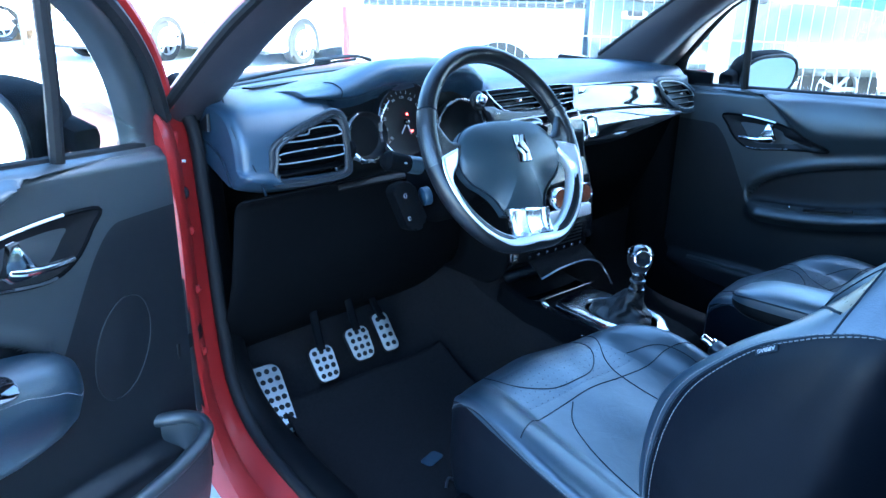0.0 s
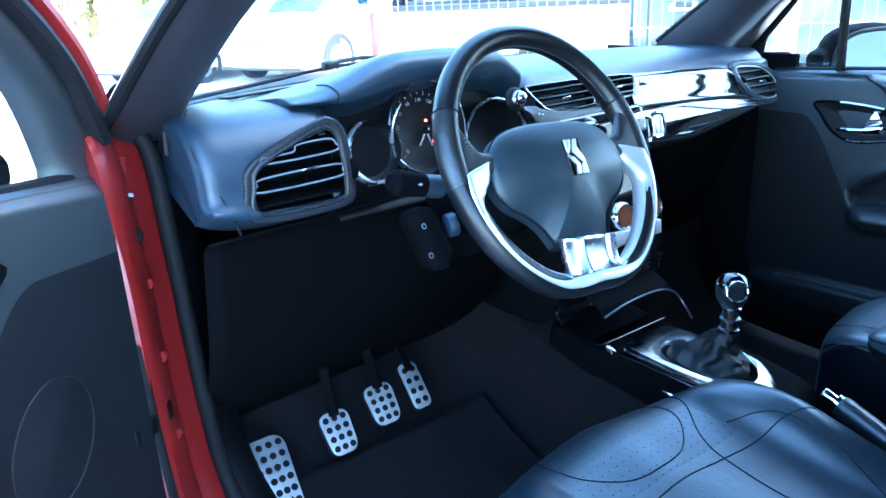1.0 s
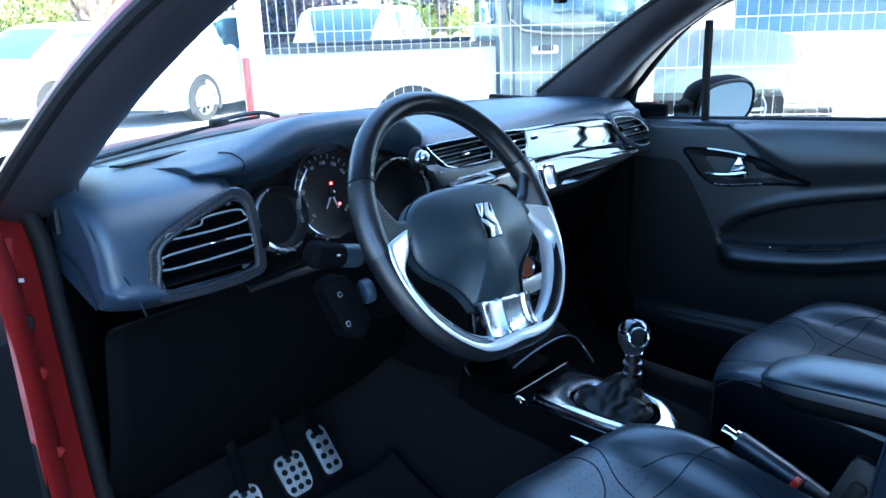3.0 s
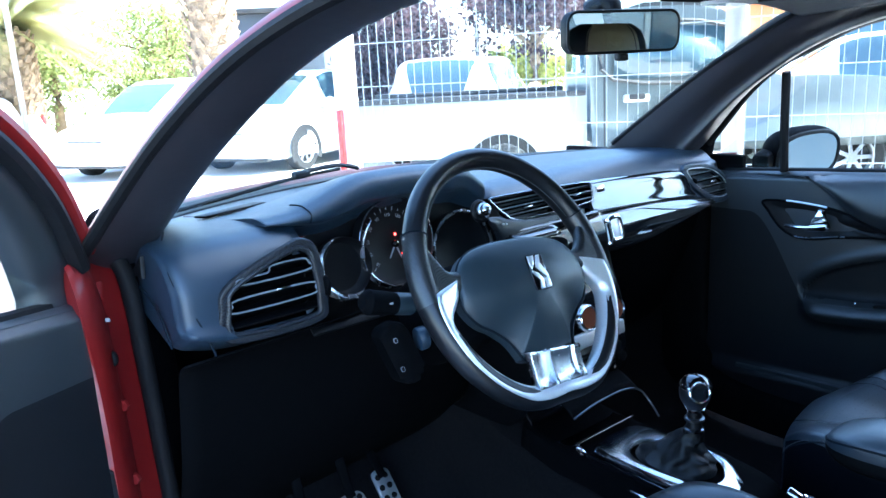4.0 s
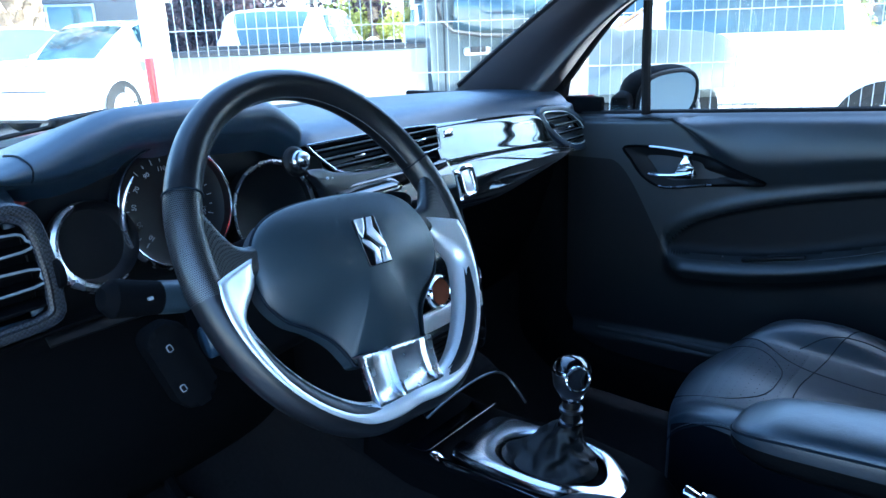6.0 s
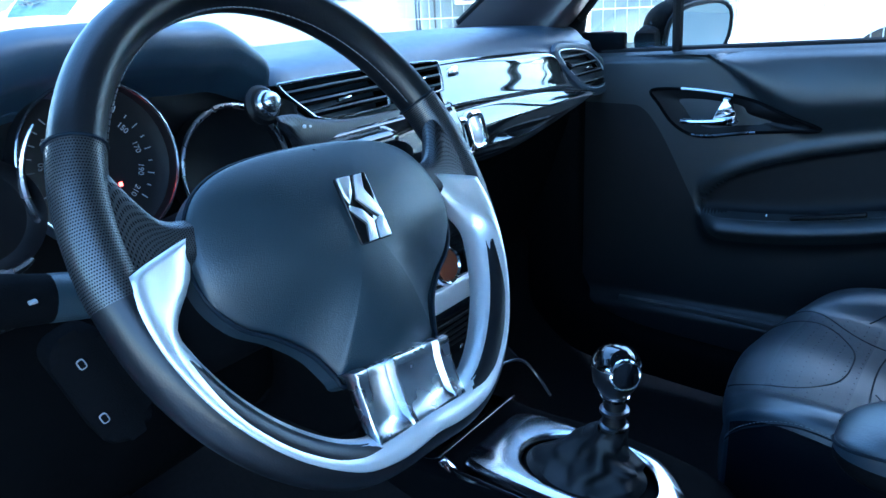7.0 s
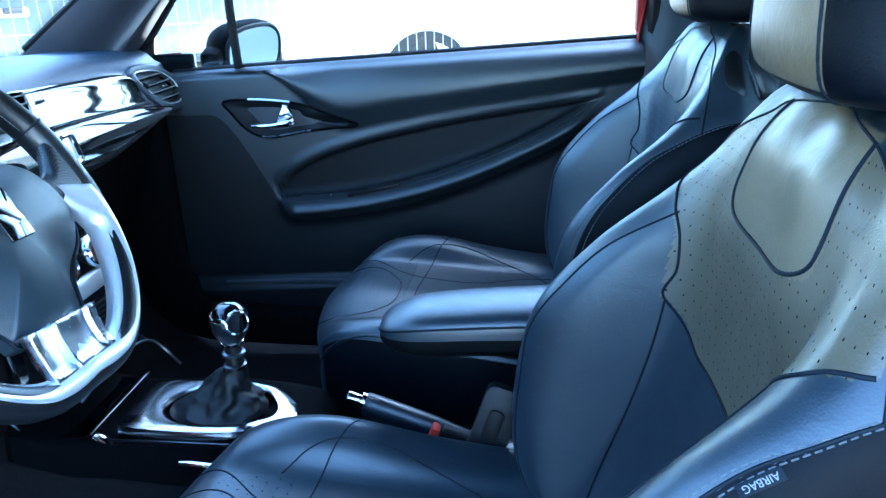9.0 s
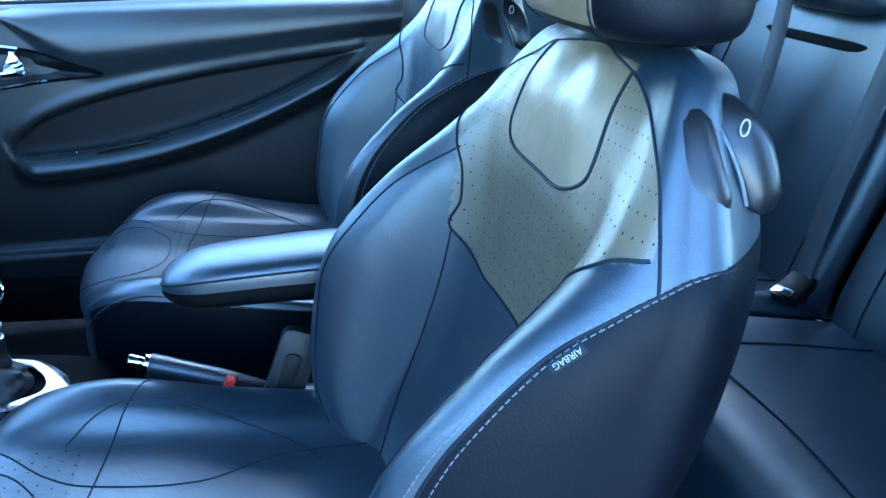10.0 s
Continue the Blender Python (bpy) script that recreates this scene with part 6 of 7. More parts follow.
def door(name, side, turn, label, state):
    """side: +1 right, -1 left. Built shut, then swung by turn."""
    t = thing(name, Vector((side * 0.80, 0.0, 0.28)), label, "car door")
    m = turn @ (Matrix.Diagonal((side, 1, 1, 1)))

    def put(bm):
        bm.transform(m)
        if side < 0:
            bmesh.ops.reverse_faces(bm, faces=bm.faces)
        return bm

    def F(o, xd, zd):
        return facing(o, xd, zd)
    def split_z(y):
        return 0.550 + 0.245 * max(0.0, min(1.0, (0.15 - y) / 0.785)) ** 2.0 + 0.26 * float(smooth01(0.08, 0.29, y))

    ys = np.linspace(0.40, -0.715, 160)
    gl_ = np.array([[(inner_x(y, z), y, z) for z in np.linspace(0.29, split_z(y), 70)] for y in ys])
    g = np.array([[(inner_x(y, z), y, z) for z in np.linspace(split_z(y), belt_z(y), 120)] for y in ys])
    # lower trim is hard plastic; its near black also carries the shade there
    part("lower_trim", put(grid_bm(gl_)), DOORLOW, t, "hard lower door trim, darkened as in shade", angle=80)
    gy, gz = g[:-1, :-1, 1], g[:-1, :-1, 2]
    gs_ = np.clip((0.15 - gy) / 0.785, 0, 1)
    leaf_ = (gz > 0.607 + 0.245 * gs_**2.0) & (gz < 0.590 + 0.25 * gs_**0.42) & (gs_ > 0.012) & (gs_ < 0.985)
    # leaf-shaped area in a darker colour than the trim round it
    part("leaf_panel", put(grid_bm(g, keep=leaf_)), DOORLEAF, t, "darker leaf-shaped area of the trim", angle=80)
    panel = part("trim_panel", put(grid_bm(g, keep=~leaf_)), DOORSOFT, t, "dark grained inner door trim", solid=0.0, angle=80)
    edge = np.concatenate([g[0, :], g[:, -1], g[::-1][0, ::-1]])
    skinp = [(0.40, 0.27), (0.42, 0.55), (0.42, 0.93), (-0.735, 0.985), (-0.745, 0.60), (-0.735, 0.27)]
    part("door_skin", put(slab_bm([(-y, z) for y, z in skinp][::-1], 0.055, 0.012, F((0.865, 0, 0), (0, -1, 0), (1, 0, 0)) @ pose(0, 0, -0.055))), REDPAINT, t, "red painted door shell")
    part("door_seal", put(tube_bm(cr([(0.80, -0.735, 0.95), (0.80, -0.74, 0.62), (0.80, -0.72, 0.29), (0.80, 0.0, 0.275), (0.80, 0.33, 0.29), (0.80, 0.365, 0.60), (0.80, 0.355, 0.92)], 6), 0.010, 8)), RUBBER, t)
    # upper pad seam and the pocket lip
    part("belt_seal", put(tube_bm([(0.787, y, belt_z(y) + 0.004) for y in np.linspace(0.38, -0.72, 24)], 0.009, 8)), RUBBER, t, "black window belt seal")
    part("belt_cap", put(grid_bm(np.array([[(inner_x(y, belt_z(y)) - 0.001, y, belt_z(y) - 0.002), (inner_x(y, belt_z(y)) + 0.006, y, belt_z(y) + 0.004), (0.792, y, belt_z(y) + 0.006)] for y in np.linspace(0.40, -0.715, 40)]))), DOORSOFT, t, "rounded door top", angle=80)
    # window frame, glass and the dividing post
    front = [(0.795, 0.465, 0.940), (0.785, 0.462, 1.015), (0.770, 0.375, 1.098), (0.752, 0.255, 1.178), (0.735, 0.145, 1.226), (0.712, 0.0, 1.280)] if side > 0 else [(0.800, 0.435, 0.945), (0.778, 0.385, 1.055), (0.752, 0.29, 1.155), (0.712, 0.10, 1.268)]
    fr = cr(front + [ (0.690, -0.28, 1.312), (0.682, -0.52, 1.322), (0.688, -0.70, 1.30), (0.722, -0.725, 1.15), (0.770, -0.735, 0.97)], 8)
    wf = part("window_frame", put(tube_bm(fr, 0.017, 10, flat=1.3, up=(1, 0, 0))), RUBBER, t, "black window frame")
    part("frame_skin", put(tube_bm(fr + np.array((0.014, 0.026, 0.016)), 0.014, 8, flat=1.4, up=(1, 0, 0))), REDPAINT, t, "red painted frame edge")
    if side < 0:
        fw = np.concatenate([[(0.785, 0.432, 0.885), (0.795, 0.435, 0.915)], fr[:24]])
        inw = np.array([(0.0, -1.0, -0.22)]) * np.concatenate([[0.105, 0.098], np.linspace(0.090, 0.055, 24)])[:, None]
        part("frame_surround", put(grid_bm(np.array([fw, fw + inw * 0.5 + np.array((-0.012, 0, 0)), fw + inw]))), DOORSOFT, t, "wide black frame surround", solid=0.006, angle=80)
    gl = []
    for k in range(11):
        a = k / 10
        y0 = (0.45 if side > 0 else 0.40) - 0.42 * a
        gl.append([(0.788 - 0.09 * (a * (1 - 0.1)), y0 - (y0 + 0.73) * b, (0.915 + 0.055 * b) + a * (0.33 - 0.0 * b) * (0.82 + 0.18 * math.sin(math.pi * min(1, b + 0.25)))) for b in np.linspace(0, 1, 7)])
    pane = part("window_pane", put(grid_bm(dense(gl, 2, 2))), GLASS, t, "clear side window", solid=0.0035)
    pane.visible_shadow = False
    part("dividing_post", put(tube_bm([(0.772, 0.212, 0.915), (0.752, 0.208, 1.03), (0.736, 0.202, 1.165)], 0.0105, 8, flat=1.1, up=(1, 0, 0))), RUBBER, t, "black quarter window post")
    # handle in its gloss almond
    hx = 0.728
    al = [(0.250, 0.842), (0.17, 0.846), (0.07, 0.836), (-0.01, 0.812), (-0.07, 0.788), (-0.02, 0.780), (0.06, 0.770), (0.15, 0.757), (0.20, 0.775), (0.235, 0.815)]
    al3 = np.array([(inner_x(y, z) - 0.004, y, z) for y, z in cr(al, 5, True)])
    cup = part("handle_cup", put(grid_bm(np.array([al3, lerp(al3, al3.mean(0) + np.array((0.010, 0, 0)), 0.35), lerp(al3, al3.mean(0) + np.array((0.022, 0, 0)), 0.7), np.tile(al3.mean(0) + np.array((0.025, 0, 0)), (len(al3), 1))]), closed=True)), DARK, t, "black handle recess")
    part("cup_rim", put(tube_bm(al3, 0.0032, 8, closed=True, up=(1, 0, 0))), HARD, cup, "black rim")
    tp = al3[(np.arange(len(al3)) < 12)]
    part("bright_line", put(tube_bm(tp[4:10] + np.array((-0.003, 0, 0.002)), 0.0026, 6)), ALU, cup, "satin silver accent")
    part("bright_line", put(tube_bm(al3[29:37] + np.array((-0.005, 0, 0.002)), 0.0020, 6)), DARKCHROME, cup, "satin silver lower accent")
    lever = part("door_handle", put(join_bm(
        tube_bm(cr([(hx - 0.006, 0.175, 0.790), (hx - 0.014, 0.14, 0.792), (hx - 0.016, 0.10, 0.797), (hx - 0.012, 0.078, 0.803)], 5), 0.0080, 10, flat=0.7),
        slab_bm([(-0.028, -0.017), (0.014, -0.016), (0.023, -0.005), (0.014, 0.008), (0.004, 0.034), (-0.008, 0.036), (-0.014, 0.006), (-0.026, -0.003)], 0.014, 0.004, F((hx - 0.004, 0.090, 0.803), (0, -1, 0), (-1, 0, 0.1))))), CHROME, t, "chrome door pull lever")
    # arm ledge details: switch block, slot and a tiny fixing
    ly = lambda y: (0.595 + 0.245 * np.clip((0.15 - y) / 0.785, 0, 1) ** 2.0)
    ledge = np.array([(inner_x(y, ly(y) - 0.010) - 0.0005, y, ly(y) + 0.003) for y in np.linspace(0.12, -0.60, 40)])
    if side > 0:
        part("ledge_stitching", put(stitches_bm(ledge + np.array((0.004, 0, 0.006)), 0.007, 0.004, 0.0007)), THREAD, t)
    part("ledge_slot", put(box_bm((0.010, 0.13, 0.008), 0.003, pose(0.735, -0.10, ly(-0.10) + 0.012, 0, 0, 0) @ pose(0, 0, 0, -12))), DARK, t, "dark pull slot")
    part("ledge_screw", put(ball_bm(0.0032, pose(0.738, 0.005, ly(0.005) + 0.014), 10, 6)), CHROME, t)
    if side > 0:
        part("pocket_lip", put(tube_bm([(inner_x(y, 0.40 + 0.0 * y) - 0.012, y, 0.405 - 0.05 * (y + 0.3)) for y in np.linspace(0.30, -0.66, 24)], 0.009, 8, flat=1.3)), DOORSOFT, t, "rounded map pocket lip")
    if side < 0:
        # padded armrest with a rounded nose
        def arm_pt(y, a):
            hh = np.interp(y, (-0.6, -0.1, 0.03, 0.10, 0.14, 0.165, 0.176), (0.09, 0.09, 0.085, 0.075, 0.060, 0.038, 0.006))
            dep = np.interp(y, (-0.6, -0.1, 0.03, 0.10, 0.14, 0.165, 0.176), (0.07, 0.08, 0.075, 0.066, 0.052, 0.028, 0.002))
            zc = 0.588 + 0.245 * max(0.0, min(1.0, (0.15 - y) / 0.785)) ** 2.0
            return (0.757 - dep * math.cos(a) ** 0.8, y, zc + hh * math.sin(a))
        arm_y = np.concatenate([[0.176, 0.172, 0.165, 0.155], np.linspace(0.14, -0.62, 24)])
        ar = part("armrest", put(grid_bm(np.array([[arm_pt(y, a) for a in np.linspace(-1.55, 1.55, 26)] for y in arm_y]))), LEATHER, t, "padded armrest with a rounded nose", angle=80)
        line = np.array([arm_pt(y, np.interp(y, (-0.6, 0.05, 0.12, 0.16), (0.55, 0.50, 0.25, -0.3))) for y in np.linspace(0.162, -0.6, 50)]) + np.array((-0.001, 0, 0.001))
        part("stitching", put(stitches_bm(line, 0.007, 0.0045, 0.0008)), THREAD, ar)
        sw = part("switch_block", put(slab_bm(rounded(0.15, 0.040, 0.014), 0.006, 0.002, F((0.700, -0.03, 0.660), (0, -1, 0.12), (-0.55, 0.05, 0.83)))), PIANO, t, "gloss black window switch block")
        for k in range(4):
            part("switch", put(box_bm((0.012, 0.018, 0.007), 0.003, F((0.700, -0.03, 0.660), (0, -1, 0.12), (-0.55, 0.05, 0.83)) @ pose(-0.035 + 0.025 * (k // 2), -0.008 + 0.018 * (k % 2), 0.008))), CHROME, sw, "small chrome edged switch")
        oval = np.array([(inner_x(0.262 + 0.055 * math.cos(a) + 0.02 * math.sin(a), 0.60 + 0.085 * math.sin(a)) - 0.002, 0.262 + 0.055 * math.cos(a) + 0.02 * math.sin(a), 0.60 + 0.085 * math.sin(a)) for a in np.linspace(0, 2 * math.pi, 40, endpoint=False)])
        sp = part("speaker", put(tube_bm(oval, 0.0012, 8, closed=True, up=(1, 0, 0))), DOORLOW, t, "oval speaker grille")
        part("grille", put(grid_bm(np.array([oval + np.array((0.001, 0, 0)), np.tile(oval.mean(0) + np.array((-0.003, 0, 0)), (40, 1))]), closed=True)), DOORLOW, sp)
        # deep map pocket
        rimp = cr([(0.785, 0.300, 0.425), (0.748, 0.316, 0.431), (0.715, 0.338, 0.436), (0.68, 0.342, 0.436), (0.652, 0.325, 0.432), (0.638, 0.28, 0.425), (0.632, 0.2, 0.415), (0.635, 0.0, 0.40), (0.65, -0.4, 0.39), (0.72, -0.66, 0.39)], 6)
        pkt = part("map_pocket", put(grid_bm(np.array([rimp * np.array((1, 1, 0)) + np.array((0.012, -0.004, 0.285)), rimp * np.array((1, 1, 0)) + np.array((0.002, 0, 0.345)), rimp + np.array((0, 0, -0.02)), rimp]))), DOORSOFT, t, "dark map pocket wall", solid=0.004, angle=80)
        part("pocket_lip", put(tube_bm(rimp, 0.0125, 12)), DOORSOFT, pkt, "rounded map pocket lip")
    # door mirror, turned towards the driver
    mm = facing((0.944, 0.236, 0.938), (1, -0.38, 0), (-0.36, -0.93, -0.11)) if side > 0 else facing((0.950, 0.236, 0.945), (1, 0.10, 0), (0.09, -1, -0.10))
    shape = [(math.cos(a), math.sin(a)) for a in np.linspace(0, 2 * math.pi, 28, endpoint=False)]
    sq = [(abs(c) ** 0.7 * math.copysign(1, c), abs(s_) ** 0.75 * math.copysign(1, s_)) for c, s_ in shape]
    rows = []
    for d, w, h in ((0.004, 0.098, 0.062), (-0.006, 0.108, 0.070), (-0.04, 0.110, 0.072), (-0.075, 0.095, 0.062), (-0.105, 0.062, 0.042), (-0.12, 0.012, 0.010)):
        rows.append([mm @ Vector((-0.10 * d + w * c, h * s_ + 0.006 * c, d)) for c, s_ in sq])
    mir = part("door_mirror", put(grid_bm(dense(rows, 4, 2, closed=True), closed=True, cap=True)), HARD, t, "black door mirror housing")
    part("mirror_rim", put(tube_bm(np.array([mm @ Vector((0.099 * c, 0.063 * s_ + 0.006 * c, 0.004)) for c, s_ in sq]), 0.006, 8, closed=True, up=(0, 1, 0))), DARK, mir)
    part("mirror_pane", put(slab_bm([(0.094 * c, 0.058 * s_ + 0.006 * c) for c, s_ in sq], 0.003, 0, mm @ pose(0, 0, 0.003))), MIRROR, mir, "mirror glass")
    part("mirror_foot", put(box_bm((0.10, 0.05, 0.045), 0.015, pose(0.855, 0.305, 0.935, 0, -8, 10))), HARD, mir, "black mirror foot")
    return t


door("door_passenger", 1, Matrix(), "closed passenger door with dark trim and chrome handle", "shut")
# swung about its front edge, which comes to stand clear of the jamb
OPEN = Matrix.Translation((-0.880, 0.305, 0.035)) @ Matrix.Rotation(radians(-67), 4, "Z") @ Matrix.Translation((0.752, -0.40, 0.0))
door("door_driver", -1, OPEN, "wide open driver door with dark trim and red shell", "open")

# inner mirror on the screen
mirror = thing("rear_view_mirror", (0.04, 0.16, 1.22), "black framed rear-view mirror hanging from the windscreen", "mirror")
mv = facing((0.036, 0.155, 1.262), (1, -0.28, 0.0), (-0.27, -1, -0.05))
part("housing", slab_bm(rounded(0.243, 0.072, 0.022, 6), 0.020, 0.008, mv @ pose(0, 0, -0.017)), DARK, mirror, "black mirror housing")
part("rim", tube_bm(np.array([mv @ Vector((*p, 0.004)) for p in rounded(0.241, 0.070, 0.020, 6)]), 0.0026, 8, closed=True, up=(0, 1, 0)), DARK, mirror)
part("glass", slab_bm(rounded(0.236, 0.065, 0.018, 6), 0.002, 0, mv @ pose(0, 0, 0.003)), MIRROR, mirror, "mirror glass")
part("tab", box_bm((0.020, 0.014, 0.020), 0.004, mv @ pose(0, -0.044, -0.004)), DARK, mirror, "dipping tab")
part("stem", tube_bm(cr([(0.05, 0.185, 1.275), (0.052, 0.20, 1.315), (0.05, 0.235, 1.30)], 5), np.linspace(0.014, 0.026, 11), 12), DARK, mirror, "black mirror stem")
lamp = thing("roof_console", (0.0, -0.08, 1.29), "dark roof lamp console at the windscreen header", "roof lamp")
part("console", slab_bm(rounded(0.26, 0.14, 0.03), 0.03, 0.008, pose(0.03, -0.07, 1.296)), HARD, lamp, "dark plastic console")
part("lens", slab_bm(rounded(0.10, 0.05, 0.012), 0.006, 0.002, pose(0.03, -0.05, 1.288)), HEADLAMP, lamp, "clear lamp lens")
mat_ = thing("floor_mat", (-0.43, 0.13, 0.23), "black carpet mat in the driver footwell with a small badge", "floor mat")
mg = dense([[(x, y, z + 0.012 * (abs(x + 0.42) > 0.18) * (y > 0.2)) for x in (-0.66, -0.60, -0.42, -0.24, -0.19)] for y, z in ((-0.12, 0.243), (0.05, 0.240), (0.2, 0.241), (0.33, 0.262), (0.42, 0.305))], 6, 5)
part("carpet", grid_bm(mg), CARPET, mat_, "black carpet", solid=0.006)
part("badge", slab_bm(rounded(0.05, 0.03, 0.008), 0.002, 0, pose(-0.46, 0.115, 0.248, 0, 0, 15)), SOFT, mat_, "small sewn badge")
part("clip", tube_bm(cr([(-0.50, 0.02, 0.252), (-0.485, 0.03, 0.262), (-0.47, 0.015, 0.252)], 5), 0.003, 8), DARKCHROME, mat_, "dull mat clip")


# ---- outdoors ----
def ground_z(x, y):
    d = math.hypot(x, y)
    return -0.016 * max(0.0, d - 2.5) if d < 40 else -0.6


gr = []
rad = np.concatenate([[0.01], np.linspace(1.5, 14, 10), (20, 30, 45, 80, 200, 900)])
for r in rad:
    gr.append([(r * math.cos(a), r * math.sin(a), ground_z(r, 0)) for a in np.linspace(0, 2 * math.pi, 48, endpoint=False)])
alone("ground", grid_bm(np.array(gr), closed=True), CONCRETE, "sun-bleached pale paving of a car yard", "ground", kind="structure")


def ringed(rows, cap=True, nu=3, nv=3):
    return grid_bm(dense(rows, nu, nv, closed=True), closed=True, cap=cap)


def road_wheel(owner, x, y, r, m, out):
    mw = m @ facing((x, y, r), (1, 0, 0), (0, out, 0))
    w = part("wheel", lathe_bm([(r * 0.62, -0.10), (r * 0.92, -0.10), (r, -0.07), (r, 0.07), (r * 0.92, 0.10), (r * 0.66, 0.10), (r * 0.62, 0.05)], 28, mw), TYRE, owner, "black tyre")
    part("rim", lathe_bm([(r * 0.66, 0.02), (r * 0.66, 0.095), (r * 0.61, 0.092), (r * 0.58, 0.05), (r * 0.2, 0.045)], 28, mw), WHEELALU, w, "alloy rim")
    for k in range(7):
        part("spoke", box_bm((r * 0.50, 0.035, 0.02), 0.006, mw @ pose(0, 0, 0.075, 0, 0, 360 / 7 * k) @ pose(r * 0.34, 0, 0)), WHEELALU, w)
    part("hub", cyl_bm(r * 0.16, 0.03, 16, mw @ pose(0, 0, 0.08)), WHEELALU, w)
    return w


def arch_bm(m, x, y, r, outer, s):
    """The dark gap between a tyre and the body round it, with a turned lip."""
    rows = [[m @ Vector((x + q * math.cos(a), y + d, r + q * math.sin(a))) for a in np.linspace(-0.45, math.pi + 0.45, 24)] for q, d in ((r * 0.93, -0.004 * s), (outer, 0.0), (outer + 0.008, 0.004 * s), (outer + 0.014, -0.003 * s))]
    return grid_bm(np.array(rows))


def parked_car(name, m, paint, label, length=4.2, width=1.75, height=1.46, nose=1.0, wagon=0.3, group="parked cars"):
    """A parked car, its nose along local +x; built in its own metres and set down by m."""
    t = thing(name, m.translation, label, "car", group)
    L, Wd, H = length / 2, width / 2, height
    body_rows = []
    for x, w, zt, zb in ((-1.0, 0.80, 0.62, 0.40), (-0.985, 0.90, 0.78, 0.28), (-0.9, 0.97, 0.95, 0.22), (-0.6, 1.0, 0.96, 0.20), (0.0, 1.0, 0.94, 0.19), (0.45, 1.0, 0.93, 0.19), (0.62, 0.98, 0.88, 0.20), (0.85, 0.94, 0.78, 0.21), (0.96, 0.84, 0.66, 0.24), (1.0, 0.70, 0.52, 0.32)):
        zt *= H / 1.46
        body_rows.append([tuple(m @ Vector((x * L, Wd * w * a, zb + (zt - zb) * c))) for a, c in ((-0.90, 0.0), (-0.99, 0.25), (-1.0, 0.62), (-0.95, 0.93), (-0.72, 1.0), (0, 1.02), (0.72, 1.0), (0.95, 0.93), (1.0, 0.62), (0.99, 0.25), (0.90, 0.0), (0, -0.02))])
    bd = part("body", ringed(body_rows, nu=4), paint, t, "painted car body")
    xr = -0.97 + 0.25 * (1 - wagon)
    cab = []
    stations = ((xr, 0.60, 0.10), (xr + 0.12, 0.86, 0.72 + 0.2 * wagon), (-0.35, 0.90, 0.98), (0.0, 0.90, 1.0), (0.22, 0.88, 0.93), (0.42, 0.88, 0.52), (0.60, 0.80, 0.03))
    for x, w, h in stations:
        z0 = 0.90 * H / 1.46
        zt = z0 + (H - z0) * h
        k = 0.78
        cab.append([tuple(m @ Vector((x * L, Wd * w * a, z))) for a, z in ((-0.98, z0), (-0.98 + 0.1 * h, z0 + (zt - z0) * 0.55), (-k, z0 + (zt - z0) * 0.93), (-0.5, zt), (0, zt + 0.012), (0.5, zt), (k, z0 + (zt - z0) * 0.93), (0.98 - 0.1 * h, z0 + (zt - z0) * 0.55), (0.98, z0), (0, z0))])
    CG = dense(cab, 4, 3, closed=True)
    part("cabin", grid_bm(CG, closed=True, cap=True), paint, t, "car roof and pillars")
    out = CG - 0.0
    cen = CG.mean((0, 1))
    nU, nV = CG.shape[:2]

    def glasspatch(nm, u0, u1, v0, v1):
        sub = CG[int(u0 * nU):int(u1 * nU) + 1, int(v0 * nV):int(v1 * nV) + 1]
        mid = sub.mean((0, 1))
        d = (mid - cen) / (np.linalg.norm(mid - cen) + 1e-9)
        n_out = np.array([on(sub, 0.5, 0.5)[1]])
        n_out = n_out if (n_out @ d)[0] > 0 else -n_out
        return part(nm, grid_bm(sub + n_out * 0.008), CARGLASS, t, "dark car window")
    for a, b in ((0.02, 0.175), (0.63, 0.78)):
        glasspatch("side_window", 0.20, 0.44, a, b)
        glasspatch("side_window", 0.47, 0.70, a, b)
    glasspatch("windscreen", 0.70, 0.95, 0.26, 0.54)
    glasspatch("rear_window", 0.03, 0.16, 0.26, 0.54)
    for x in (0.62, -0.62):
        for s in (-1, 1):
            road_wheel(t, x * L, s * (Wd - 0.11), 0.31, m, s)
            part("wheel_arch", arch_bm(m, x * L, s * (Wd + 0.003), 0.31, 0.36, s), TYRE, t, "dark wheel arch")
    part("lower_grille", box_bm((0.05, width * 0.52, 0.13), 0.02, m @ pose(L * 0.985, 0, 0.36, 0, -8)), DARKTRIM, t, "dark lower grille")
    for k in range(3):
        part("grille_bar", box_bm((0.03, width * 0.50, 0.012), 0.004, m @ pose(L * 0.985 + 0.02, 0, 0.325 + 0.035 * k)), WHEELALU, t)
    part("grille", box_bm((0.04, width * 0.40, 0.035), 0.012, m @ pose(L * 0.975, 0, 0.60)), DARKTRIM, t, "slim upper grille")
    part("bumper_lip", box_bm((0.12, width * 0.86, 0.05), 0.02, m @ pose(L * 0.95, 0, 0.235)), DARKTRIM, t, "dark lower bumper lip")
    part("number_plate", box_bm((0.012, 0.42, 0.10), 0.003, m @ pose(L * 1.0, 0, 0.47)), WHITECAR, t, "plain pale plate")
    for s in (-1, 1):
        part("headlamp", ball_bm(1, m @ pose(L * 0.885, s * Wd * 0.76, 0.66, 0, 12, s * -22) @ Matrix.Diagonal((0.16, 0.10, 0.055, 1)), 16, 10), HEADLAMP, t, "clear headlamp")
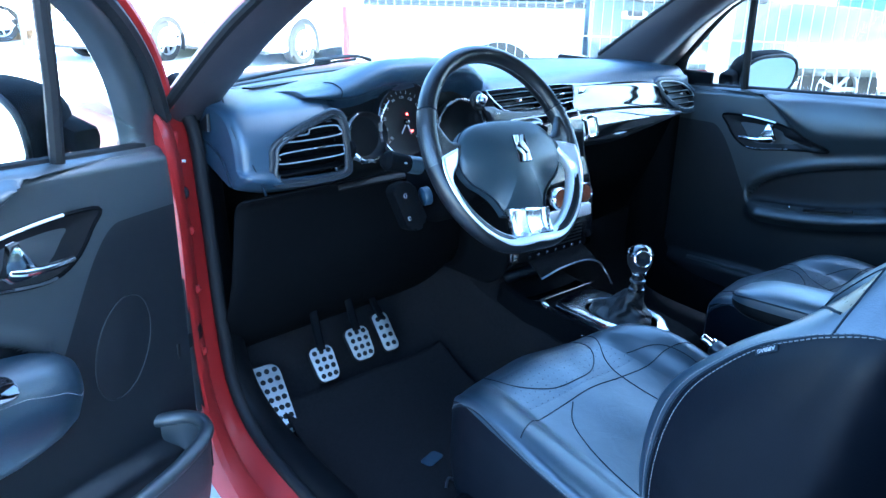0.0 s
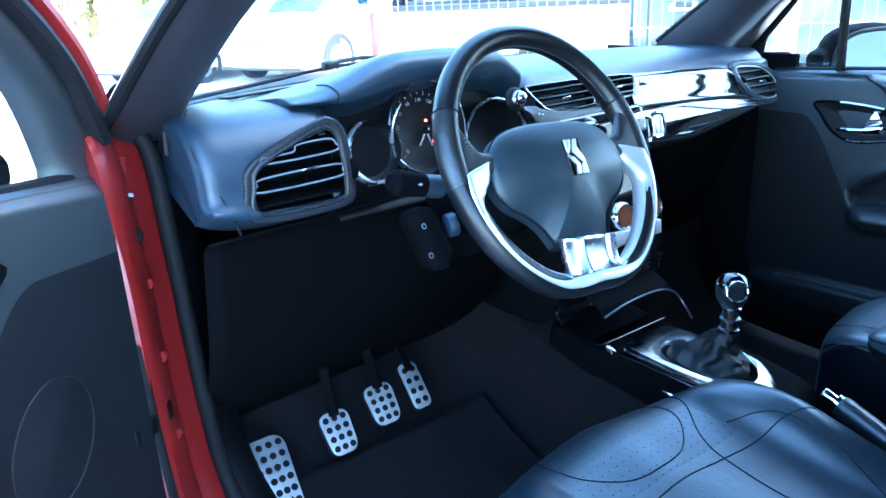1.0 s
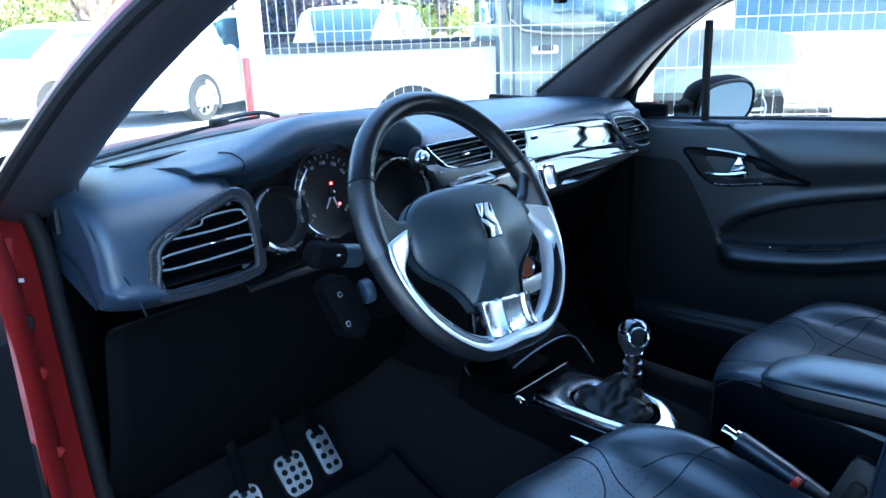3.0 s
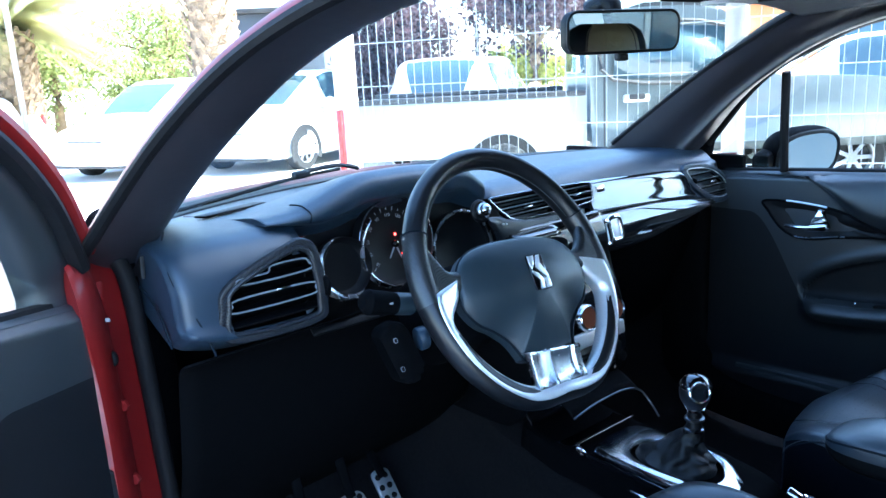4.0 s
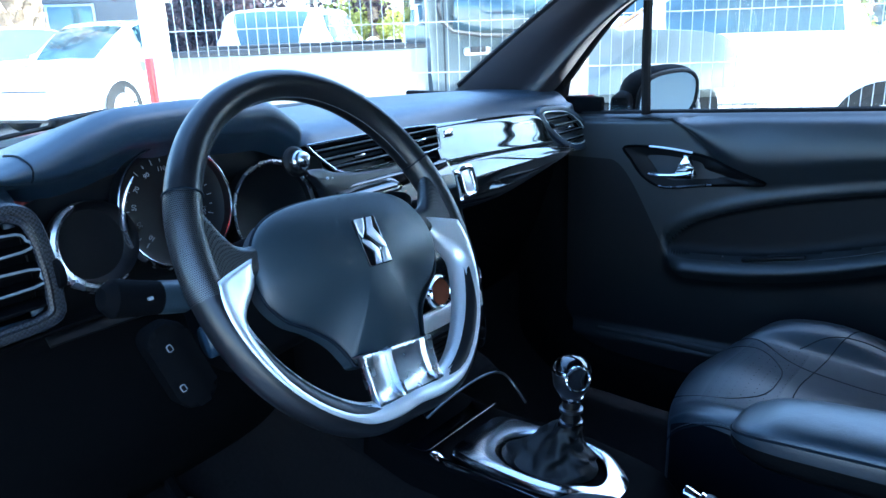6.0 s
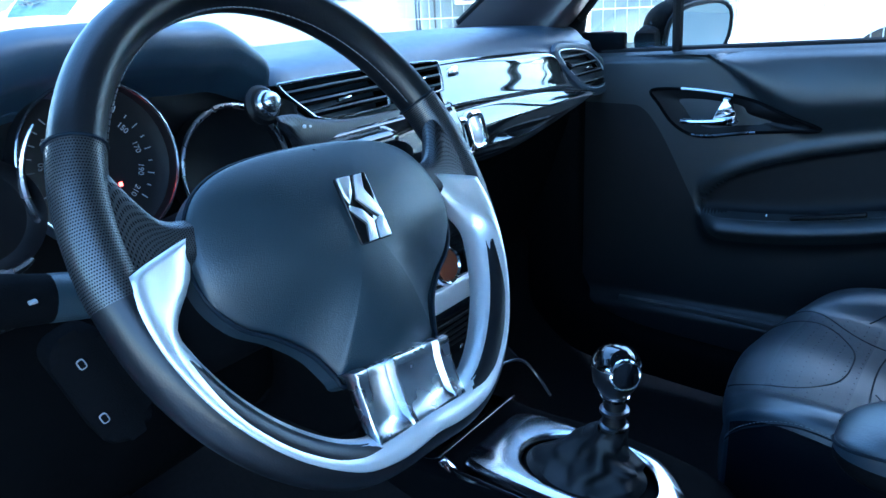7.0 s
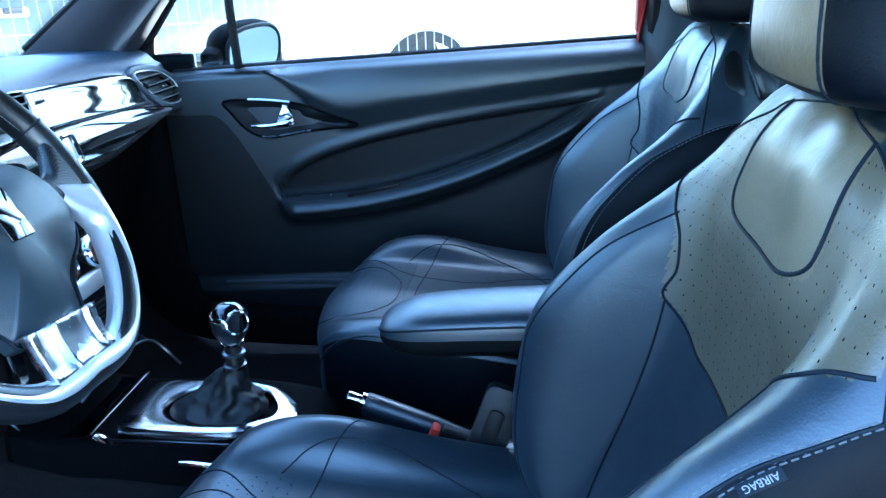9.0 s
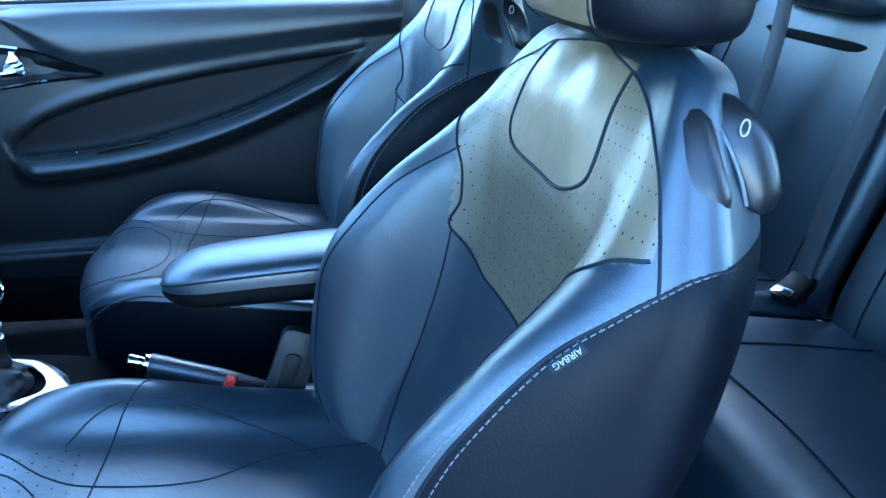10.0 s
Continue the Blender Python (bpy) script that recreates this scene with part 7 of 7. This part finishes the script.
        part("fog_lamp", ball_bm(1, m @ pose(L * 0.955, s * Wd * 0.70, 0.37) @ Matrix.Diagonal((0.03, 0.09, 0.03, 1)), 12, 8), DARKTRIM, t, "fog lamp recess")
        part("door_mirror", ball_bm(1, m @ pose(L * 0.34, s * (Wd + 0.07), 0.98 * H / 1.46) @ Matrix.Diagonal((0.07, 0.10, 0.065, 1)), 14, 8), paint, t, "door mirror")
        part("tail_lamp", ball_bm(1, m @ pose(-L * 0.955, s * Wd * 0.83, 0.85 * H / 1.46) @ Matrix.Diagonal((0.06, 0.10, 0.14, 1)), 12, 8), REFLECT, t, "red tail lamp")
        for x in (0.02, -0.38):
            part("door_handle", box_bm((0.16, 0.03, 0.025), 0.008, m @ pose(x * L - 0.12, s * (Wd + 0.004), 0.80 * H / 1.46)), WHEELALU, t)
    return t


def at(x, y, heading):
    """A pose on the ground whose +x looks along the heading, in degrees left of +x."""
    return pose(x, y, ground_z(x, y), 0, 0, heading)


# welded mesh fence on posts, running past the car's right front
F0, F1 = np.array((1.42, 3.26)), np.array((2.61, 1.40))
FD = (F1 - F0) / np.linalg.norm(F1 - F0)
FL = np.linalg.norm(F1 - F0)
fence = thing("mesh_fence", (F1[0], F1[1], 0), "pale welded wire mesh fence on posts", "fence", kind="structure")
for k in range(4):
    p = F0 + FD * FL * k
    z0 = ground_z(*p)
    if k == 0:
        pb = box_bm((0.11, 0.11, 2.9), 0.01, pose(p[0], p[1], z0 + 1.45, 0, 0, -57))
        post = part("post", pb, POSTWHITE, fence, "square white painted post")
        pr = p + np.array((-0.062, -0.02))
        part("reflector", box_bm((0.03, 0.05, 0.45), 0.004, pose(pr[0] - 0.004, pr[1] - 0.002, 0.78, 0, 0, -57)), REFLECT, post, "red reflector strip")
    else:
        part("post", cyl_bm(0.035 if k != 1 else 0.055, 2.9, 16, pose(p[0], p[1], z0 + 1.45)), POSTWHITE if k != 1 else POLEGREY, fence, "round weathered post" if k == 1 else "round pale post")
for k in range(3):
    a, b = F0 + FD * (FL * k + 0.06), F0 + FD * (FL * (k + 1) - 0.04)
    z0 = ground_z(*a) + 0.10
    wires = bmesh.new()
    n = int(np.linalg.norm(b - a) / 0.055)
    for i in range(n + 1):
        q = a + (b - a) * i / n
        bm = box_bm((0.0034, 0.0034, 2.35), 0, pose(q[0], q[1], z0 + 1.18, 0, 0, -57))
        me = bpy.data.meshes.new("w")
        bm.to_mesh(me)
        bm.free()
        wires.from_mesh(me)
        bpy.data.meshes.remove(me)
    mesh_ = part("mesh_wires", wires, GALV, fence, "thin upright fence wires")
    mesh_["kind"] = "stuff"
    for i in range(10):
        z = z0 + 0.05 + 0.25 * i
        part("rail_wire", tube_bm([(a[0], a[1], z), (b[0], b[1], z)], 0.0034, 6), GALV, fence)

# silver pickup behind the fence
PK = np.array((2.70, 5.15))
PD = np.array((0.753, -0.658))
pk_m = pose(*(PK + PD * 2.55), ground_z(*(PK + PD * 2.5)), 0, 0, math.degrees(math.atan2(PD[1], PD[0]))) @ pose(0, 0.85, 0)
pick = thing("pickup_truck", pk_m.translation, "silver single-cab pickup truck parked behind the fence", "truck", "parked cars")


def P(x, y, z):
    return tuple(pk_m @ Vector((x, y, z)))


for s in (-1, 1):
    part("bed_side", box_bm((2.1, 0.06, 0.52), 0.02, pk_m @ pose(-1.5, s * 0.82, 0.72)), SILVERCAR, pick, "silver load bed side")
    part("bed_rail", box_bm((2.1, 0.09, 0.05), 0.015, pk_m @ pose(-1.5, s * 0.82, 1.00)), DARKTRIM, pick, "dark bed rail")
part("tailgate", box_bm((0.06, 1.64, 0.52), 0.02, pk_m @ pose(-2.55, 0, 0.72)), SILVERCAR, pick, "silver tailgate")
part("bed_floor", box_bm((2.1, 1.6, 0.05), 0.01, pk_m @ pose(-1.5, 0, 0.55)), DARKTRIM, pick)
cabr = []
for x, zt, w in ((-0.42, 1.10, 0.80), (-0.40, 1.62, 0.72), (-0.2, 1.70, 0.70), (0.55, 1.70, 0.70), (0.85, 1.60, 0.72), (1.25, 1.12, 0.80), (1.6, 1.05, 0.82), (2.3, 0.98, 0.80), (2.5, 0.75, 0.74), (2.55, 0.5, 0.7)):
    cabr.append([P(x, s * w * a, z) for s, a, z in ((-1, 1.08, 0.42), (-1, 1.10, 0.75), (-1, 1.08, min(zt, 1.05)), (-1, 1.0, zt - 0.05), (-1, 0.8, zt), (1, 0.8, zt), (1, 1.0, zt - 0.05), (1, 1.08, min(zt, 1.05)), (1, 1.10, 0.75), (1, 1.08, 0.42))])
part("cab", ringed(cabr, nu=4), SILVER_SHADED, pick, "silver cab and bonnet")
for s in (-1, 1):
    win = [P(x, s * (0.81 + 0.075 * (1.6 - z) / 0.55), z) for x, z in ((-0.22, 1.10), (1.05, 1.10), (0.78, 1.52), (-0.18, 1.56))]
    bm = bmesh.new()
    bm.faces.new([bm.verts.new(p) for p in win])
    part("side_window", bm, CARGLASS, pick, "dark side window", solid=0.01)
    part("window_frame", tube_bm(cr(win, 4, True), 0.02, 6, closed=True), DARKTRIM, pick, "dark window frame")
    part("door_gap", tube_bm([P(-0.30, s * 0.90, 0.5), P(-0.30, s * 0.885, 1.08), P(-0.28, s * 0.80, 1.62)], 0.008, 6), DARKTRIM, pick)
    h = part("door_handle", box_bm((0.24, 0.05, 0.07), 0.02, pk_m @ pose(-0.02, s * 0.91, 0.93)), WHEELALU, pick, "bright door handle")
    part("handle_cup", box_bm((0.14, 0.02, 0.05), 0.015, pk_m @ pose(-0.02, s * 0.945, 0.945)), DARKTRIM, h)
    for x in (-1.22, 1.95):
        road_wheel(pick, x, s * 0.75, 0.30, pk_m, s)
        part("wheel_arch", arch_bm(pk_m, x, s * 0.862, 0.30, 0.35, s), TYRE, pick, "dark wheel arch")
part("rear_pane", box_bm((0.02, 1.25, 0.38), 0.01, pk_m @ pose(-0.425, 0, 1.35)), CARGLASS, pick, "dark rear pane")
part("mirror", box_bm((0.10, 0.16, 0.20), 0.03, pk_m @ pose(1.05, -1.02, 1.15)), DARKTRIM, pick, "door mirror")

parked_car("parked_sedan", at(5.32, 10.6, -156.5), WHITECAR, "white hatchback parked with its nose to the yard", 4.2, 1.78, 1.46)
parked_car("parked_sedan", at(3.8, 12.2, -152), WHITECAR, "white sedan parked in full sun", 4.4, 1.75, 1.45)
parked_car("parked_sedan", at(0.45, 16.9, 180), WHITECAR, "white hatchback standing side-on in the sun", 4.2, 1.72, 1.45)
parked_car("parked_hatchback", at(6.9, 8.3, 35), WHITECAR, "white hatchback with red tail lamps behind the pickup", 4.0, 1.7, 1.50, wagon=1.0)
parked_car("parked_suv", at(6.4, -0.95, 95), WHITECAR, "large white car parked beyond the fence", 4.6, 1.85, 1.60, wagon=1.0)
parked_car("parked_sedan", at(8.6, 2.9, 120), WHITECAR, "white sedan parked beyond the fence", 4.3, 1.75, 1.48)
parked_car("parked_suv", at(10.8, -1.6, 95), WHITECAR, "white car parked in the far row", 4.4, 1.8, 1.6, wagon=0.9)
parked_car("parked_van", at(-5.6, 17.5, 10), REDCAR, "faded red van at the far end of the yard", 4.6, 1.8, 1.9, wagon=1.0)
parked_car("parked_van", at(14.0, 6.0, 110), WHITECAR, "white van in the far row", 4.8, 1.9, 1.95, wagon=1.0)


def leaf_cloud(name, centre, radii, count, size, mat, owner, seed, label=""):
    """Many small leaves in an uneven cloud with gaps."""
    rng = np.random.default_rng(seed)
    clumps = rng.normal(0, 0.45, (max(10, count // 110), 3)) * radii
    c = clumps[rng.integers(len(clumps), size=count)] + rng.normal(0, 0.11, (count, 3)) * radii + np.asarray(centre)
    d = rng.normal(size=(count, 3))
    d /= np.linalg.norm(d, axis=1)[:, None]
    s = np.cross(d, rng.normal(size=(count, 3)))
    s /= np.linalg.norm(s, axis=1)[:, None]
    z = (size * rng.uniform(0.6, 1.4, count))[:, None]
    verts = np.stack([c, c + d * z * 0.5 + s * z * 0.3, c + d * z, c + d * z * 0.5 - s * z * 0.3], 1).reshape(-1, 3)
    faces = np.arange(4 * count).reshape(-1, 4).tolist()
    me = bpy.data.meshes.new(name)
    me.from_pydata(verts.tolist(), [], faces)
    me.materials.append(mat)
    ob = new(name, me)
    ob.parent = owner
    ob.matrix_parent_inverse = owner.matrix_basis.inverted()
    ob["kind"] = "stuff"
    if label:
        ob["label"] = label
    return ob


def palm(x, y, h, r, seed):
    z0 = ground_z(x, y)
    t = thing("palm_tree", (x, y, z0), "tall palm with a rough brown trunk and green fronds", "palm tree", "palms")
    rng = np.random.default_rng(seed)
    part("trunk", tube_bm(cr([(x, y, z0), (x + 0.05, y, z0 + h * 0.5), (x, y + 0.05, z0 + h)], 10), np.linspace(r * 1.1, r, 21), 16), BARK, t, "rough brown trunk")
    stubs = bmesh.new()
    for k in range(170):
        zz, a = z0 + h * (0.25 + 0.75 * k / 170), k * 2.4
        b = slab_bm([(-0.07, 0), (0.07, 0), (0.03, 0.16), (-0.03, 0.16)], 0.04, 0, facing((x + r * math.cos(a), y + r * math.sin(a), zz), (-math.sin(a), math.cos(a), 0), (math.cos(a), math.sin(a), -0.5)))
        me = bpy.data.meshes.new("s")
        b.to_mesh(me)
        b.free()
        stubs.from_mesh(me)
        bpy.data.meshes.remove(me)
    part("stub_sheath", stubs, BARK, t, "cut frond stubs")["kind"] = "stuff"
    for k in range(32):
        a, lift = rng.uniform(0, 2 * math.pi), rng.uniform(-0.4, 1.35)
        ln = rng.uniform(1.8, 3.2)
        pts = []
        for q in np.linspace(0, 1, 9):
            pts.append((x + math.cos(a) * ln * q * math.cos(lift * (1 - q * 0.4)), y + math.sin(a) * ln * q * math.cos(lift * (1 - q * 0.4)), z0 + h + 0.1 + ln * (math.sin(lift) * q - 0.58 * q * q)))
        pts = np.array(pts)
        verts, faces = [], []
        for i in range(1, 60):
            q = i / 60
            c = np.array([np.interp(q, np.linspace(0, 1, 9), pts[:, d]) for d in range(3)])
            for s in (-1, 1):
                side = np.array((-math.sin(a), math.cos(a), -0.55)) * s
                out = np.array((math.cos(a), math.sin(a), -0.3))
                tip = c + side * 0.42 * math.sin(math.pi * min(1, q + 0.12)) + out * 0.22
                w = out * 0.022
                kk = len(verts)
                verts += [c - w, c + w, tip]
                faces.append((kk, kk + 1, kk + 2))
        me = bpy.data.meshes.new("frond")
        me.from_pydata([tuple(map(float, v)) for v in verts], [], faces)
        me.materials.append(PALMLEAF)
        ob = new("frond", me)
        ob.parent = t
        ob.matrix_parent_inverse = t.matrix_basis.inverted()
    return t


def tree(name, x, y, h, crown, count, leaf, mat, seed, label, trunk=0.12, low=0.55):
    z0 = ground_z(x, y)
    t = thing(name, (x, y, z0), label, "tree", "trees")
    rng = np.random.default_rng(seed)
    part("trunk", tube_bm(cr([(x, y, z0), (x + 0.06, y, z0 + h * 0.3), (x, y, z0 + h * 0.75)], 6), np.linspace(trunk, trunk * 0.4, 13), 10), BARK, t, "brown trunk")
    for k in range(7):
        a = 2 * math.pi * k / 7 + rng.uniform(-0.3, 0.3)
        s = z0 + h * rng.uniform(0.35, 0.6)
        e = (x + crown[0] * 0.7 * math.cos(a), y + crown[1] * 0.7 * math.sin(a), s + crown[2] * rng.uniform(0.3, 0.8))
        part("limb", tube_bm(cr([(x, y, s), lerp((x, y, s), e, 0.5) + np.array((0, 0, 0.12)), e], 5), np.linspace(trunk * 0.4, trunk * 0.1, 11), 6), BARK, t)
    leaf_cloud("crown", (x, y, z0 + h * low + crown[2] * 0.5), np.array(crown), count, leaf, mat, t, seed, "uneven leafy crown")
    return t


palm(2.2, 17.0, 2.6, 0.42, 1)
palm(4.6, 12.5, 5.0, 0.40, 2)
tree("plum_tree", 6.6, 9.8, 3.4, (0.85, 0.85, 1.5), 24000, 0.085, LEAFPURPLE, 5, "plum tree with dark purple leaves", 0.10, 0.30)
tree("plum_tree", 9.3, 9.2, 4.6, (1.5, 1.3, 1.0), 22000, 0.09, LEAFPURPLE, 6, "plum tree with dark purple leaves", 0.14, 0.50)
tree("shade_tree", 3.6, 20.0, 4.6, (2.0, 1.6, 1.5), 11000, 0.10, LEAFGREEN, 7, "green leafy tree behind the palms", 0.16, 0.30)
tree("shade_tree", 6.2, 19.0, 4.6, (2.0, 1.6, 1.6), 11000, 0.10, LEAFGREEN, 8, "green leafy tree behind the palms", 0.16, 0.25)
tree("shade_tree", 16.0, 9.0, 5.5, (2.6, 2.2, 2.0), 9000, 0.13, LEAFGREEN, 9, "green leafy tree beyond the yard", 0.18, 0.4)
tree("shade_tree", 18.0, 3.0, 6.0, (2.6, 2.6, 2.2), 9000, 0.13, LEAFGREEN, 10, "green leafy tree beyond the yard", 0.18, 0.4)
hedge = thing("hedge", (10.3, 10.5, ground_z(10, 10)), "yellow-green hedge behind the parked cars", "hedge")
leaf_cloud("foliage", (10.3, 10.5, 1.1), np.array((1.1, 0.9, 0.5)), 8000, 0.08, LEAFYELLOW, hedge, 11, "yellow-green leaves")
part("stem", tube_bm([(10.3, 10.5, ground_z(10, 10)), (10.3, 10.5, 0.9)], 0.08, 8), BARK, hedge)
for x, y, h in ((1.3, 14.5, 2.6), (1.9, 15.0, 3.0), (9.2, 10.6, 2.2)):
    alone("lamp_pole", cyl_bm(0.05, h, 12, pose(x, y, ground_z(x, y) + h / 2)), POLEGREY, "slim grey pole standing in the yard", "pole", group="poles")


def wall_block(name, x, y, w, d, h, turn, mat, label):
    z0 = ground_z(x, y)
    m = pose(x, y, z0, 0, 0, turn)
    t = thing(name, (x, y, z0), label, "building")
    part("wall", box_bm((w, d, h), 0.03, m @ pose(0, 0, h / 2)), mat, t, "plain wall")
    part("roof", box_bm((w + 0.3, d + 0.3, 0.12), 0.02, m @ pose(0, 0, h + 0.06)), DARKTRIM, t, "flat roof edge")
    for k in range(int(w // 1.6)):
        for s in (-1, 1):
            wd = part("window", box_bm((0.9, 0.08, 1.0), 0.02, m @ pose(-w / 2 + 0.9 + 1.6 * k, s * (d / 2 + 0.01), min(1.5, h - 0.7))), CARGLASS, t, "dark window")
            part("frame", box_bm((1.0, 0.05, 1.1), 0.02, m @ pose(-w / 2 + 0.9 + 1.6 * k, s * (d / 2 + 0.005), min(1.5, h - 0.7))), WHEELALU, wd)
    return t


wall_block("workshop", 8.6, 17.5, 2.4, 3.0, 3.0, -35, WALLDARK, "dark grey workshop building at the back of the yard")
wall_block("kiosk", 12.8, 8.0, 2.6, 2.2, 2.3, -40, WALLORANGE, "orange clad kiosk behind the pickup")
wall_block("long_shed", 26.0, -2.0, 20.0, 5.0, 4.0, 92, WALLPALE, "long pale shed beyond the far row of cars")
# unseen block, added behind the car to keep the sun off it
wall_block("shade_block", 3.4, -7.2, 6.8, 6.0, 12.0, 0, WALLPALE, "unseen tall pale block added to shade the car")
wall_block("house", -9.0, 28.0, 12.0, 6.0, 5.0, 8, WALLPALE, "pale building behind the palms")
